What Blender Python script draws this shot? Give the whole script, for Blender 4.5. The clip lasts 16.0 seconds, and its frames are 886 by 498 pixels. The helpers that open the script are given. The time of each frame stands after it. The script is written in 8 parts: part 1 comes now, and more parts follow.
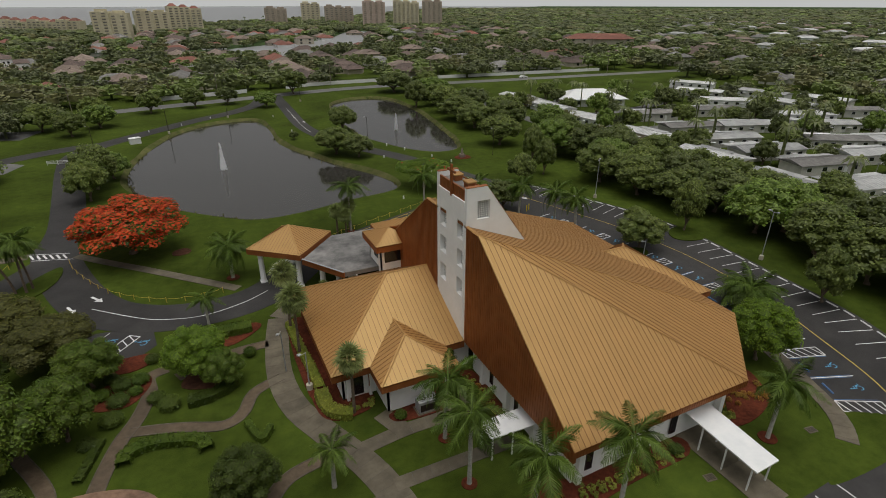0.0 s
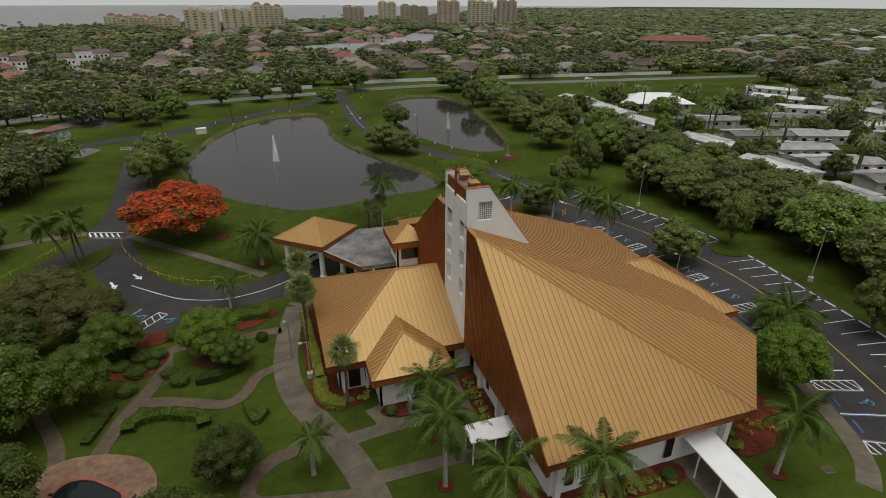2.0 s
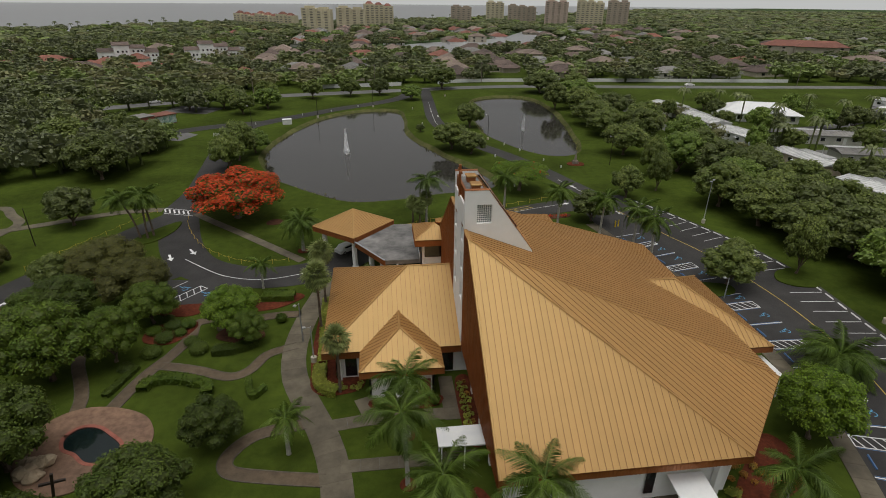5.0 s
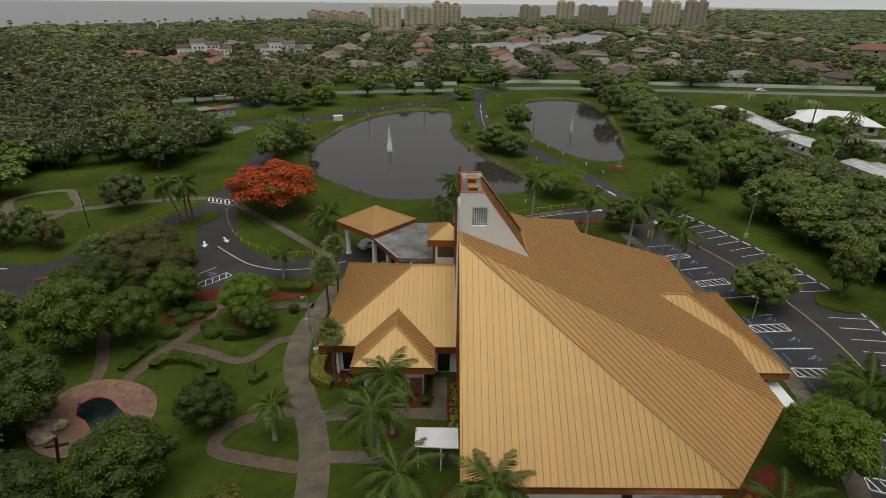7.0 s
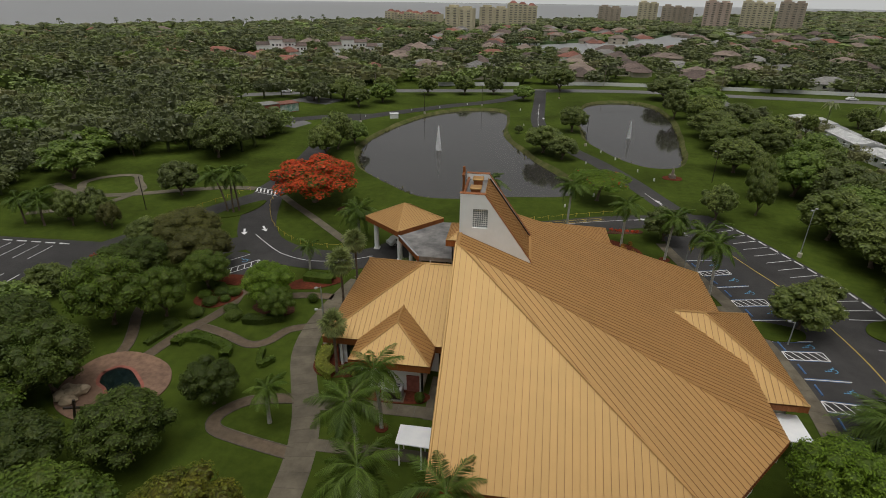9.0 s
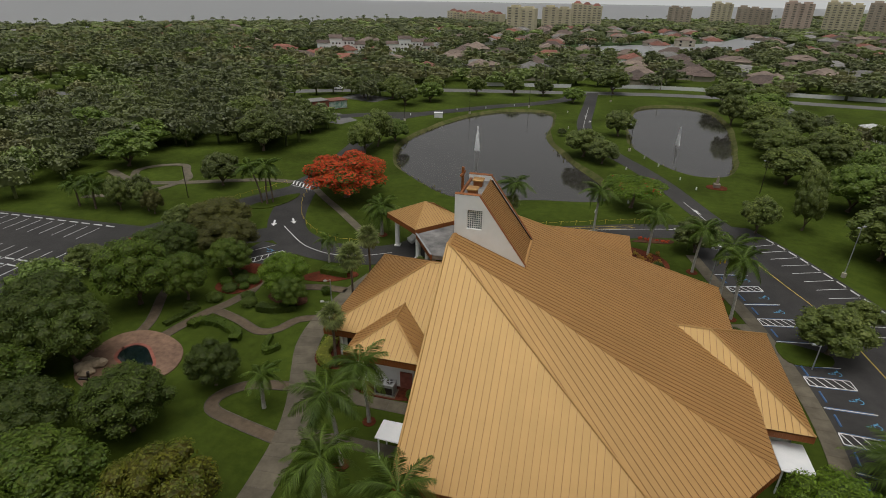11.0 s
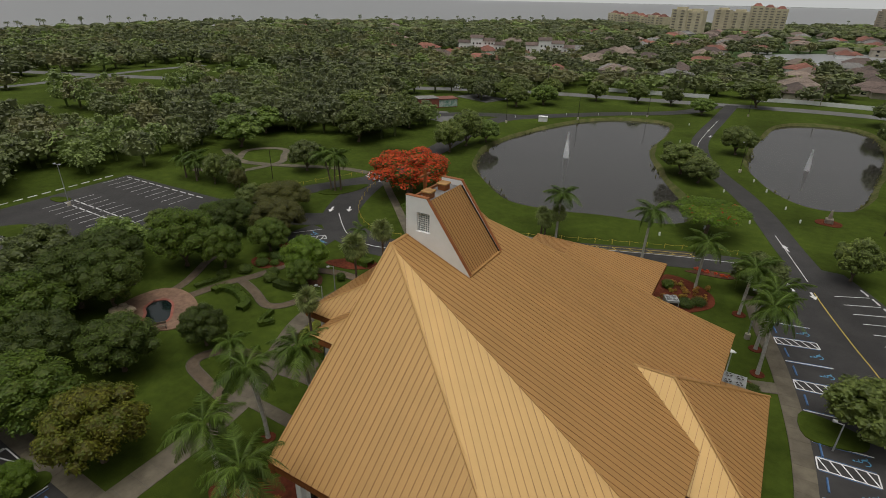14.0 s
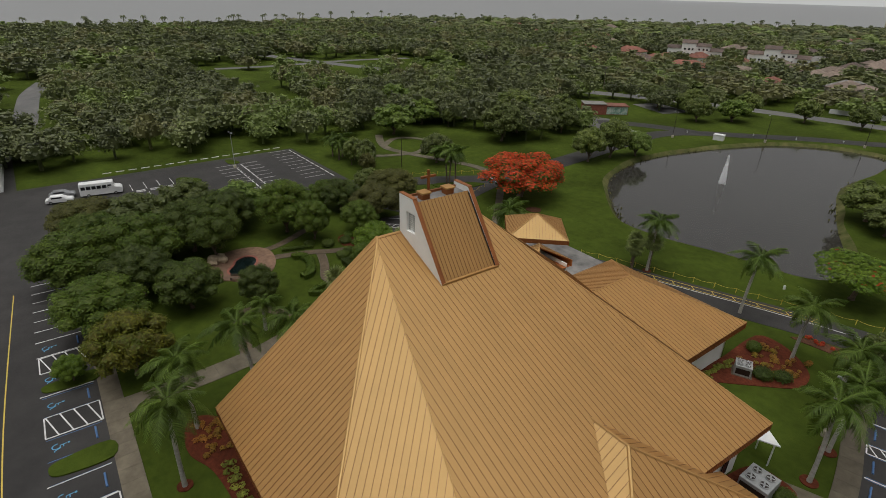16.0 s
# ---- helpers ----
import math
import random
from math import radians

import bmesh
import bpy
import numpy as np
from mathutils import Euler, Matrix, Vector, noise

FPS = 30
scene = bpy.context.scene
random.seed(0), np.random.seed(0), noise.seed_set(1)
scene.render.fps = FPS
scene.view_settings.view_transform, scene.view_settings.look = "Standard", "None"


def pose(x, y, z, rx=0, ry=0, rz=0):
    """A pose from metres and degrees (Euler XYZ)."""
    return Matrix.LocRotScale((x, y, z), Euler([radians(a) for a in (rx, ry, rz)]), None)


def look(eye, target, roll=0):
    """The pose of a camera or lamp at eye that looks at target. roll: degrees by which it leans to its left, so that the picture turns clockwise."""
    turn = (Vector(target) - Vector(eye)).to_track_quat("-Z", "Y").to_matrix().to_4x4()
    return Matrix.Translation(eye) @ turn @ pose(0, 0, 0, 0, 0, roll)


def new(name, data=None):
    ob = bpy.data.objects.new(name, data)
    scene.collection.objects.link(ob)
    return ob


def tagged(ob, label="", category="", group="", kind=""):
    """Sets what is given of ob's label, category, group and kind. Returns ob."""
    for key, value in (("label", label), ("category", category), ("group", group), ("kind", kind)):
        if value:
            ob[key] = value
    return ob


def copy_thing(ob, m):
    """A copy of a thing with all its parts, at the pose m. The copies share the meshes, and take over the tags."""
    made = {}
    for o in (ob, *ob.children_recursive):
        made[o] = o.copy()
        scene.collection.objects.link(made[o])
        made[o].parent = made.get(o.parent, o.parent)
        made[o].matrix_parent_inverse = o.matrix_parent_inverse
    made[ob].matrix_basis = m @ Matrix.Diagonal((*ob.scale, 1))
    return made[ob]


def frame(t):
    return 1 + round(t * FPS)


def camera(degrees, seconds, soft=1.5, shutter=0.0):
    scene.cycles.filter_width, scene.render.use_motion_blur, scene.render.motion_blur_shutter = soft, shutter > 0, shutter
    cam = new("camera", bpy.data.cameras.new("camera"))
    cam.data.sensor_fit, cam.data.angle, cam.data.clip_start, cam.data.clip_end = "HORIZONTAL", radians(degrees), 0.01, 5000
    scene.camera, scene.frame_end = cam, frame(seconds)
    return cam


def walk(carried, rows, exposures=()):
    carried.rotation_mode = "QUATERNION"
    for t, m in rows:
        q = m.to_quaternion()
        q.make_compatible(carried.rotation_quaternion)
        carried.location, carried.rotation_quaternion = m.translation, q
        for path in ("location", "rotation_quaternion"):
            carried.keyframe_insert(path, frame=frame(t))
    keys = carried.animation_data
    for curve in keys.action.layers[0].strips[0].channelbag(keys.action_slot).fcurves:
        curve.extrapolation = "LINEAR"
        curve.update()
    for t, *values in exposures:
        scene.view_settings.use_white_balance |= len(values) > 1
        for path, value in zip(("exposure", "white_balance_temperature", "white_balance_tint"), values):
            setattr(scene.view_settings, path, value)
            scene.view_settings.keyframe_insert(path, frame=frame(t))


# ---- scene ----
cam = camera(79.5, 16.0, soft=0.9)
METRES, EYE, TILT, LEAN, TURN = 74.0, 39.6, -25.0, 0.0, -25.5
EXPO = -0.31
ROWS = [
    (0.0, 0.0, 0.0, 0.0, 0.0, 0.0, 0.0),
    (0.5, 0.0224, 0.0012, 0.0002, 1.74, -0.02, -0.85),
    (1.0, 0.0447, 0.0032, 0.0007, 3.46, -0.07, -1.72),
    (1.5, 0.0668, 0.0057, 0.0014, 5.18, -0.15, -2.61),
    (2.0, 0.0895, 0.0087, 0.0024, 6.88, -0.23, -3.41),
    (2.5, 0.1098, 0.0122, 0.0038, 8.49, -0.34, -4.2),
    (3.0, 0.1322, 0.0168, 0.0057, 10.2, -0.48, -5.05),
    (3.5, 0.1534, 0.0217, 0.0077, 11.94, -0.65, -5.91),
    (4.0, 0.1746, 0.0274, 0.0099, 13.67, -0.83, -6.72),
    (6.5, 0.2787, 0.0615, 0.0284, 21.68, -2.06, -10.38),
    (7.0, 0.2985, 0.0702, 0.033, 23.44, -2.4, -11.13),
    (7.5, 0.3183, 0.0797, 0.0375, 25.26, -2.77, -11.9),
    (8.0, 0.3372, 0.0897, 0.0426, 27.12, -3.18, -12.7),
    (8.5, 0.3562, 0.1005, 0.0477, 29.05, -3.61, -13.47),
    (9.0, 0.3757, 0.1115, 0.0527, 30.82, -4.02, -14.18),
    (11.5, 0.4602, 0.1704, 0.0822, 38.82, -6.19, -17.16),
    (12.0, 0.4834, 0.1903, 0.093, 40.87, -6.79, -17.81),
    (12.5, 0.5095, 0.2151, 0.1056, 43.82, -7.7, -18.79),
    (13.0, 0.5399, 0.2459, 0.1207, 47.84, -9.01, -19.99),
    (13.5, 0.5718, 0.2833, 0.1378, 50.39, -9.87, -20.69),
    (14.0, 0.6027, 0.327, 0.1577, 53.74, -11.08, -21.58),
    (14.5, 0.6312, 0.3767, 0.182, 58.49, -12.88, -22.74),
    (15.0, 0.657, 0.4325, 0.2098, 64.42, -15.23, -23.91),
    (15.5, 0.6772, 0.4913, 0.2383, 71.2, -18.04, -25.04),
    (16.0, 0.6907, 0.5513, 0.2689, 78.05, -21.01, -25.81),
]
walk(cam, [(t, pose(0, 0, EYE, TILT, LEAN, TURN) @ pose(METRES * x, METRES * y, METRES * z, 90 + pitch, roll, yaw)) for t, x, y, z, yaw, pitch, roll in ROWS],
     exposures=((0.0, EXPO), (16.0, EXPO)))

# ---- world and sun: a bright overcast sky ----
world = bpy.data.worlds.new("overcast_sky")
scene.world = world
world.use_nodes = True
wn, wl = world.node_tree.nodes, world.node_tree.links
SUN_EL, SUN_AZ = 82.0, 180.0
sky = wn.new("ShaderNodeTexSky")
sky.sky_type, sky.sun_disc = "NISHITA", False
sky.sun_elevation, sky.sun_rotation = radians(SUN_EL), radians(SUN_AZ)
sky.air_density, sky.dust_density, sky.ozone_density = 1.0, 6.0, 1.0
grey = wn.new("ShaderNodeHueSaturation")
grey.inputs["Saturation"].default_value = 0.04
wl.new(sky.outputs[0], grey.inputs["Color"])
wl.new(grey.outputs[0], wn["Background"].inputs["Color"])
wn["Background"].inputs["Strength"].default_value = 0.105
sun_data = bpy.data.lights.new("sun", "SUN")
sun_data.energy, sun_data.angle, sun_data.color = 1.45, radians(70), (1.0, 0.965, 0.90)
sun = new("sun", sun_data)
az, el = radians(SUN_AZ), radians(SUN_EL)
sun.matrix_world = look((0, 0, 300), (-math.sin(az) * math.cos(el) * 100, -math.cos(az) * math.cos(el) * 100, 300 - math.sin(el) * 100))


# ---- materials ----
def mat(name, a, b, scale=1.0, rough=0.8, metal=0.0, bump=0.2, fine=None, broad=0.0, vary=0.0, island=0.0, spec=0.5, extra=None):
    """A surface that runs between the colours a and b by noise of that scale (per metre), with a broad stain and fine relief."""
    m = bpy.data.materials.new(name)
    m.use_nodes = True
    n, l = m.node_tree.nodes, m.node_tree.links
    p = n["Principled BSDF"]
    p.inputs["Roughness"].default_value, p.inputs["Metallic"].default_value = rough, metal
    p.inputs["Specular IOR Level"].default_value = spec
    pos = n.new("ShaderNodeNewGeometry")
    t1 = n.new("ShaderNodeTexNoise")
    t1.inputs["Scale"].default_value, t1.inputs["Detail"].default_value, t1.inputs["Roughness"].default_value = scale, 6, 0.65
    l.new(pos.outputs["Position"], t1.inputs["Vector"])
    ramp = n.new("ShaderNodeMapRange")
    ramp.inputs[1].default_value, ramp.inputs[2].default_value = 0.35, 0.65
    l.new(t1.outputs["Fac"], ramp.inputs[0])
    mix = n.new("ShaderNodeMix")
    mix.data_type = "RGBA"
    mix.inputs[6].default_value, mix.inputs[7].default_value = (*a, 1), (*b, 1)
    l.new(ramp.outputs[0], mix.inputs[0])
    out = mix.outputs[2]

    def scaled(source, amount, low, high):
        nonlocal out
        r = n.new("ShaderNodeMapRange")
        r.inputs[1].default_value, r.inputs[2].default_value = low, high
        r.inputs[3].default_value, r.inputs[4].default_value = 1 - amount, 1 + amount
        l.new(source, r.inputs[0])
        v = n.new("ShaderNodeVectorMath")
        v.operation = "SCALE"
        l.new(out, v.inputs[0])
        l.new(r.outputs[0], v.inputs["Scale"])
        out = v.outputs[0]

    if broad:
        t2 = n.new("ShaderNodeTexNoise")
        t2.inputs["Scale"].default_value, t2.inputs["Detail"].default_value = scale * 0.11, 3
        l.new(pos.outputs["Position"], t2.inputs["Vector"])
        scaled(t2.outputs["Fac"], broad, 0.3, 0.7)
    if vary:
        info = n.new("ShaderNodeObjectInfo")
        scaled(info.outputs["Random"], vary, 0, 1)
    if island:
        scaled(pos.outputs["Random Per Island"], island, 0, 1)
    l.new(out, p.inputs["Base Color"])
    if bump:
        t3 = n.new("ShaderNodeTexNoise")
        t3.inputs["Scale"].default_value, t3.inputs["Detail"].default_value = fine or scale * 6, 4
        l.new(pos.outputs["Position"], t3.inputs["Vector"])
        bp = n.new("ShaderNodeBump")
        bp.inputs["Strength"].default_value, bp.inputs["Distance"].default_value = bump, 0.05
        l.new(t3.outputs["Fac"], bp.inputs["Height"])
        l.new(bp.outputs[0], p.inputs["Normal"])
    return m


GRASS = mat("lawn_grass", (0.037, 0.056, 0.008), (0.056, 0.078, 0.011), 0.6, 0.95, bump=0.9, fine=9, broad=0.32, spec=0.05)
LAND = mat("far_land", (0.030, 0.055, 0.018), (0.06, 0.09, 0.03), 0.05, 1.0, bump=0.5, broad=0.3, spec=0.1)
BANK = mat("pond_bank", (0.048, 0.064, 0.014), (0.115, 0.108, 0.045), 0.35, 0.95, bump=0.8, broad=0.3, spec=0.1)
ASPHALT = mat("asphalt", (0.025, 0.0235, 0.0225), (0.041, 0.0385, 0.0365), 0.25, 0.68, bump=0.25, fine=25, broad=0.3, spec=0.3)
OLD_ASPHALT = mat("old_asphalt", (0.10, 0.10, 0.098), (0.15, 0.145, 0.14), 0.2, 0.8, bump=0.2, fine=20, broad=0.2)
CONCRETE = mat("concrete", (0.080, 0.067, 0.045), (0.140, 0.118, 0.081), 0.45, 0.85, bump=0.3, fine=20, broad=0.35, vary=0.10)
PATH_EDGE = mat("path_edging", (0.066, 0.052, 0.036), (0.115, 0.095, 0.070), 1.5, 0.9, bump=0.3, fine=12, broad=0.3)
BRICK_PATH = mat("paver_path", (0.070, 0.048, 0.028), (0.112, 0.081, 0.050), 1.2, 0.85, bump=0.5, fine=12, broad=0.3)
PLAZA = mat("terracotta_plaza", (0.120, 0.068, 0.042), (0.205, 0.122, 0.078), 1.4, 0.8, bump=0.4, fine=9, broad=0.4)
MULCH = mat("red_mulch", (0.072, 0.018, 0.010), (0.130, 0.035, 0.017), 2.5, 0.95, bump=1.0, fine=16, broad=0.3, spec=0.1)
BARK_MULCH = mat("brown_mulch", (0.06, 0.028, 0.018), (0.11, 0.05, 0.03), 2.5, 0.95, bump=1.0, fine=16, broad=0.3, spec=0.1)
GOLD = mat("gold_metal_roofing", (0.352, 0.163, 0.047), (0.394, 0.183, 0.054), 0.35, 0.55, 0.0, bump=0.04, fine=4, broad=0.08, vary=0.05, spec=0.4)
flake = GOLD.node_tree.nodes.new("ShaderNodeBsdfPrincipled")  # pale metal flake in the gold paint
flake.inputs["Base Color"].default_value, flake.inputs["Metallic"].default_value, flake.inputs["Roughness"].default_value = (0.50, 0.378, 0.160, 1), 1.0, 0.50
flaked = GOLD.node_tree.nodes.new("ShaderNodeMixShader")
flaked.inputs[0].default_value = 0.36
GOLD.node_tree.links.new(GOLD.node_tree.nodes["Principled BSDF"].outputs[0], flaked.inputs[1])
GOLD.node_tree.links.new(flake.outputs[0], flaked.inputs[2])
GOLD.node_tree.links.new(flaked.outputs[0], GOLD.node_tree.nodes["Material Output"].inputs["Surface"])
# shading along the standing seams, put into a darker gold on the ribs
SEAM_SHADE = mat("shaded_seam_edge", (0.22, 0.108, 0.036), (0.27, 0.134, 0.045), 0.8, 0.5, 0.2, bump=0.0)
BROWN = mat("copper_brown_cladding", (0.26, 0.085, 0.022), (0.34, 0.12, 0.034), 0.5, 0.5, 0.35, bump=0.05, fine=5, broad=0.15, vary=0.08)
STUCCO = mat("white_stucco", (0.80, 0.80, 0.78), (0.87, 0.87, 0.855), 0.5, 0.9, bump=0.2, fine=25, broad=0.05)
WHITE = mat("white_paint", (0.68, 0.69, 0.69), (0.76, 0.76, 0.75), 0.8, 0.5, bump=0.05, broad=0.04)
LINE_WHITE = mat("line_paint_white", (0.55, 0.55, 0.54), (0.75, 0.75, 0.74), 2.0, 0.7, bump=0.1, broad=0.15)
LINE_BLUE = mat("line_paint_blue", (0.05, 0.12, 0.27), (0.08, 0.17, 0.34), 2.0, 0.7, bump=0.1)
LINE_YELLOW = mat("line_paint_yellow", (0.50, 0.36, 0.05), (0.62, 0.46, 0.08), 2.0, 0.7, bump=0.1)
FLAT_ROOF = mat("weathered_flat_roof", (0.085, 0.082, 0.08), (0.26, 0.25, 0.235), 0.35, 0.7, bump=0.15, broad=0.4)
DARK = mat("dark_bronze_metal", (0.020, 0.014, 0.011), (0.035, 0.024, 0.018), 1.0, 0.45, 0.3, bump=0.05)
GALV = mat("grey_metal", (0.30, 0.31, 0.31), (0.42, 0.43, 0.43), 1.5, 0.5, 0.4, bump=0.1, broad=0.1)
POLE = mat("weathered_pole", (0.16, 0.13, 0.10), (0.25, 0.21, 0.17), 1.5, 0.8, bump=0.2)
TRUNK = mat("brown_bark", (0.085, 0.06, 0.04), (0.16, 0.12, 0.085), 3.0, 0.95, bump=0.8, fine=14)
PALE_TRUNK = mat("pale_palm_bark", (0.30, 0.285, 0.25), (0.45, 0.43, 0.39), 2.5, 0.9, bump=0.4, fine=10, broad=0.2)
SHAFT = mat("green_crownshaft", (0.10, 0.16, 0.04), (0.16, 0.22, 0.06), 2.0, 0.5, bump=0.1)
HUSK = mat("brown_palm_husk", (0.22, 0.10, 0.035), (0.34, 0.17, 0.06), 4.0, 0.9, bump=0.5)
RED_BRICK = mat("red_brick", (0.20, 0.06, 0.04), (0.30, 0.10, 0.07), 1.5, 0.85, bump=0.3)


def glass(name, tint, rough=0.08):
    m = mat(name, tint, tuple(c * 1.3 for c in tint), 0.8, rough, 0.0, bump=0.0, spec=0.8)
    return m


PANE = glass("dark_window_glass", (0.012, 0.014, 0.016))
BLOCK = mat("glass_block", (0.16, 0.18, 0.18), (0.26, 0.29, 0.29), 1.5, 0.15, bump=0.1)


def water(name, tint, scale, bump, rough=0.06):
    m = mat(name, tint, tuple(c * 1.25 for c in tint), 0.03, rough, 0.0, bump=bump, fine=scale, spec=0.6)
    return m


POND = water("murky_pond_water", (0.036, 0.034, 0.030), 1.6, 0.16)
# sky reflection and haze on bay and lake are put into this pale base
BAY = mat("sky_tinted_bay_water", (0.255, 0.26, 0.262), (0.265, 0.27, 0.272), 0.004, 0.36, bump=0.0, spec=0.5)
POOL = water("dark_pool_water", (0.006, 0.012, 0.012), 2.5, 0.05)


def leaves(name, a, b, island=0.32, scale=0.25, bump=0.0, fine=None, wax=0.24):
    m = mat(name, a, b, scale, 0.48, bump=bump, fine=fine, island=island, vary=0.20, spec=wax)
    n, l = m.node_tree.nodes, m.node_tree.links
    p = n["Principled BSDF"]
    thin = n.new("ShaderNodeBsdfTranslucent")
    l.new(p.inputs["Base Color"].links[0].from_socket, thin.inputs["Color"])
    mix = n.new("ShaderNodeMixShader")
    mix.inputs[0].default_value = 0.35
    l.new(p.outputs[0], mix.inputs[1])
    l.new(thin.outputs[0], mix.inputs[2])
    l.new(mix.outputs[0], n["Material Output"].inputs["Surface"])
    return m


LEAF = leaves("green_foliage", (0.062, 0.106, 0.011), (0.110, 0.158, 0.018))
LEAF_DARK = leaves("dark_green_foliage", (0.048, 0.076, 0.011), (0.082, 0.114, 0.017))
LEAF_LIGHT = leaves("fresh_green_foliage", (0.090, 0.159, 0.011), (0.144, 0.212, 0.019))
LEAF_OLIVE = leaves("olive_foliage", (0.090, 0.094, 0.021), (0.132, 0.132, 0.029))
LEAF_YELLOW = leaves("yellowing_foliage", (0.09, 0.115, 0.012), (0.15, 0.145, 0.014))
# haze over the outlying trees is put into these lighter leaf colours
LEAF_HAZED = leaves("hazed_green_foliage", (0.104, 0.146, 0.027), (0.178, 0.216, 0.044), wax=0.45)
LEAF_HAZED_DARK = leaves("hazed_dark_foliage", (0.086, 0.116, 0.027), (0.142, 0.172, 0.042), wax=0.45)
LEAF_HAZED_LIGHT = leaves("hazed_fresh_foliage", (0.120, 0.195, 0.027), (0.188, 0.256, 0.044), wax=0.45)
LEAF_PALM = leaves("palm_frond_green", (0.062, 0.108, 0.014), (0.118, 0.176, 0.027))
LEAF_VAR = leaves("variegated_shrub", (0.17, 0.21, 0.028), (0.31, 0.32, 0.055))
FLOWER = leaves("scarlet_blossom", (0.40, 0.046, 0.012), (0.52, 0.085, 0.020))
# woods greens made paler and greyer: distance haze painted into the base colour
HAZED_FAR_LEAVES = [leaves(name, p, q, 0.24, 0.3, 0.6, 2.2, 0.5) for name, p, q in (
    ("hazed_woods_green", (0.076, 0.098, 0.030), (0.195, 0.225, 0.075)), ("hazed_woods_dark", (0.060, 0.076, 0.028), (0.158, 0.178, 0.066)),
    ("hazed_woods_olive", (0.094, 0.098, 0.038), (0.215, 0.215, 0.085)), ("hazed_woods_fresh", (0.094, 0.134, 0.030), (0.215, 0.275, 0.072)))]
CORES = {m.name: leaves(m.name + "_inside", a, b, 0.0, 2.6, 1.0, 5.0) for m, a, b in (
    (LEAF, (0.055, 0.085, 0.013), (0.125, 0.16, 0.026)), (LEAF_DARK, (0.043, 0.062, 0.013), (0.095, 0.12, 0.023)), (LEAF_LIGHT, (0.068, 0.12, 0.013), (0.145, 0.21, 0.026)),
    (LEAF_HAZED, (0.072, 0.10, 0.022), (0.15, 0.185, 0.04)), (LEAF_HAZED_DARK, (0.058, 0.078, 0.02), (0.12, 0.145, 0.035)), (LEAF_HAZED_LIGHT, (0.085, 0.14, 0.02), (0.165, 0.23, 0.04)),
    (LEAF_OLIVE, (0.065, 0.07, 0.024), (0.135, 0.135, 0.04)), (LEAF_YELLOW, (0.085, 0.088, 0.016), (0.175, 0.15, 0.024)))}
LEAF_FAN = leaves("pale_fan_palm_green", (0.135, 0.170, 0.050), (0.205, 0.235, 0.080))


# ---- mesh helpers ----
def mesh_of(name, verts, faces, material):
    me = bpy.data.meshes.new(name)
    me.from_pydata([tuple(v) for v in verts], [], faces)
    me.materials.append(material)
    me.update()
    return me


def part_mesh(name, me, parent, label=""):
    ob = new(name, me)
    ob.parent = parent
    if label:
        ob["label"] = label
    return ob


def part(name, bm, material, parent, label=""):
    me = bpy.data.meshes.new(name)
    bm.to_mesh(me)
    bm.free()
    me.materials.append(material)
    return part_mesh(name, me, parent, label)


def thing(name, m, label, category, group="", kind=""):
    ob = new(name)
    ob.matrix_basis = m
    return tagged(ob, label, category, group, kind)


def box(bm, x0, y0, z0, x1, y1, z1, bevel=0.0, m=None):
    r = bmesh.ops.create_cube(bm, size=1.0)
    bmesh.ops.transform(bm, verts=r["verts"], matrix=(m or Matrix()) @ Matrix.Translation(((x0 + x1) / 2, (y0 + y1) / 2, (z0 + z1) / 2)) @ Matrix.Diagonal((abs(x1 - x0), abs(y1 - y0), abs(z1 - z0), 1)))
    if bevel:
        bmesh.ops.bevel(bm, geom=list({e for v in r["verts"] for e in v.link_edges}), offset=bevel, segments=1, affect="EDGES")
    return bm


def boxed(x0, y0, z0, x1, y1, z1, bevel=0.0, m=None):
    return box(bmesh.new(), x0, y0, z0, x1, y1, z1, bevel, m)


def rod(bm, p, q, r0, r1=None, sides=8, caps=True):
    p, q = Vector(p), Vector(q)
    d = q - p
    m = Matrix.Translation((p + q) / 2) @ d.to_track_quat("Z", "Y").to_matrix().to_4x4()
    bmesh.ops.create_cone(bm, cap_ends=caps, segments=sides, radius1=r0, radius2=r0 if r1 is None else r1, depth=d.length, matrix=m)
    return bm


def slab(bm, ring, z0, z1):
    """A prism on the ring of x, y from z0 up to z1."""
    lo = [bm.verts.new((x, y, z0)) for x, y in ring]
    hi = [bm.verts.new((x, y, z1)) for x, y in ring]
    bm.faces.new(hi)
    bm.faces.new(lo[::-1])
    for i in range(len(ring)):
        j = (i + 1) % len(ring)
        bm.faces.new((lo[i], lo[j], hi[j], hi[i]))
    bmesh.ops.recalc_face_normals(bm, faces=bm.faces)
    return bm


def smooth(points, steps=6, closed=False):
    """Points along a soft curve through the given ones."""
    P = [Vector(p) for p in points]
    n = len(P)
    out = []
    for i in range(n if closed else n - 1):
        a, b, c, d = (P[(i + k) % n] if closed else P[min(max(i + k, 0), n - 1)] for k in (-1, 0, 1, 2))
        for s in range(steps):
            t = s / steps
            out.append(0.5 * (2 * b + (c - a) * t + (2 * a - 5 * b + 4 * c - d) * t * t + (3 * b - a - 3 * c + d) * t ** 3))
    if not closed:
        out.append(P[-1])
    return [tuple(v) for v in out]


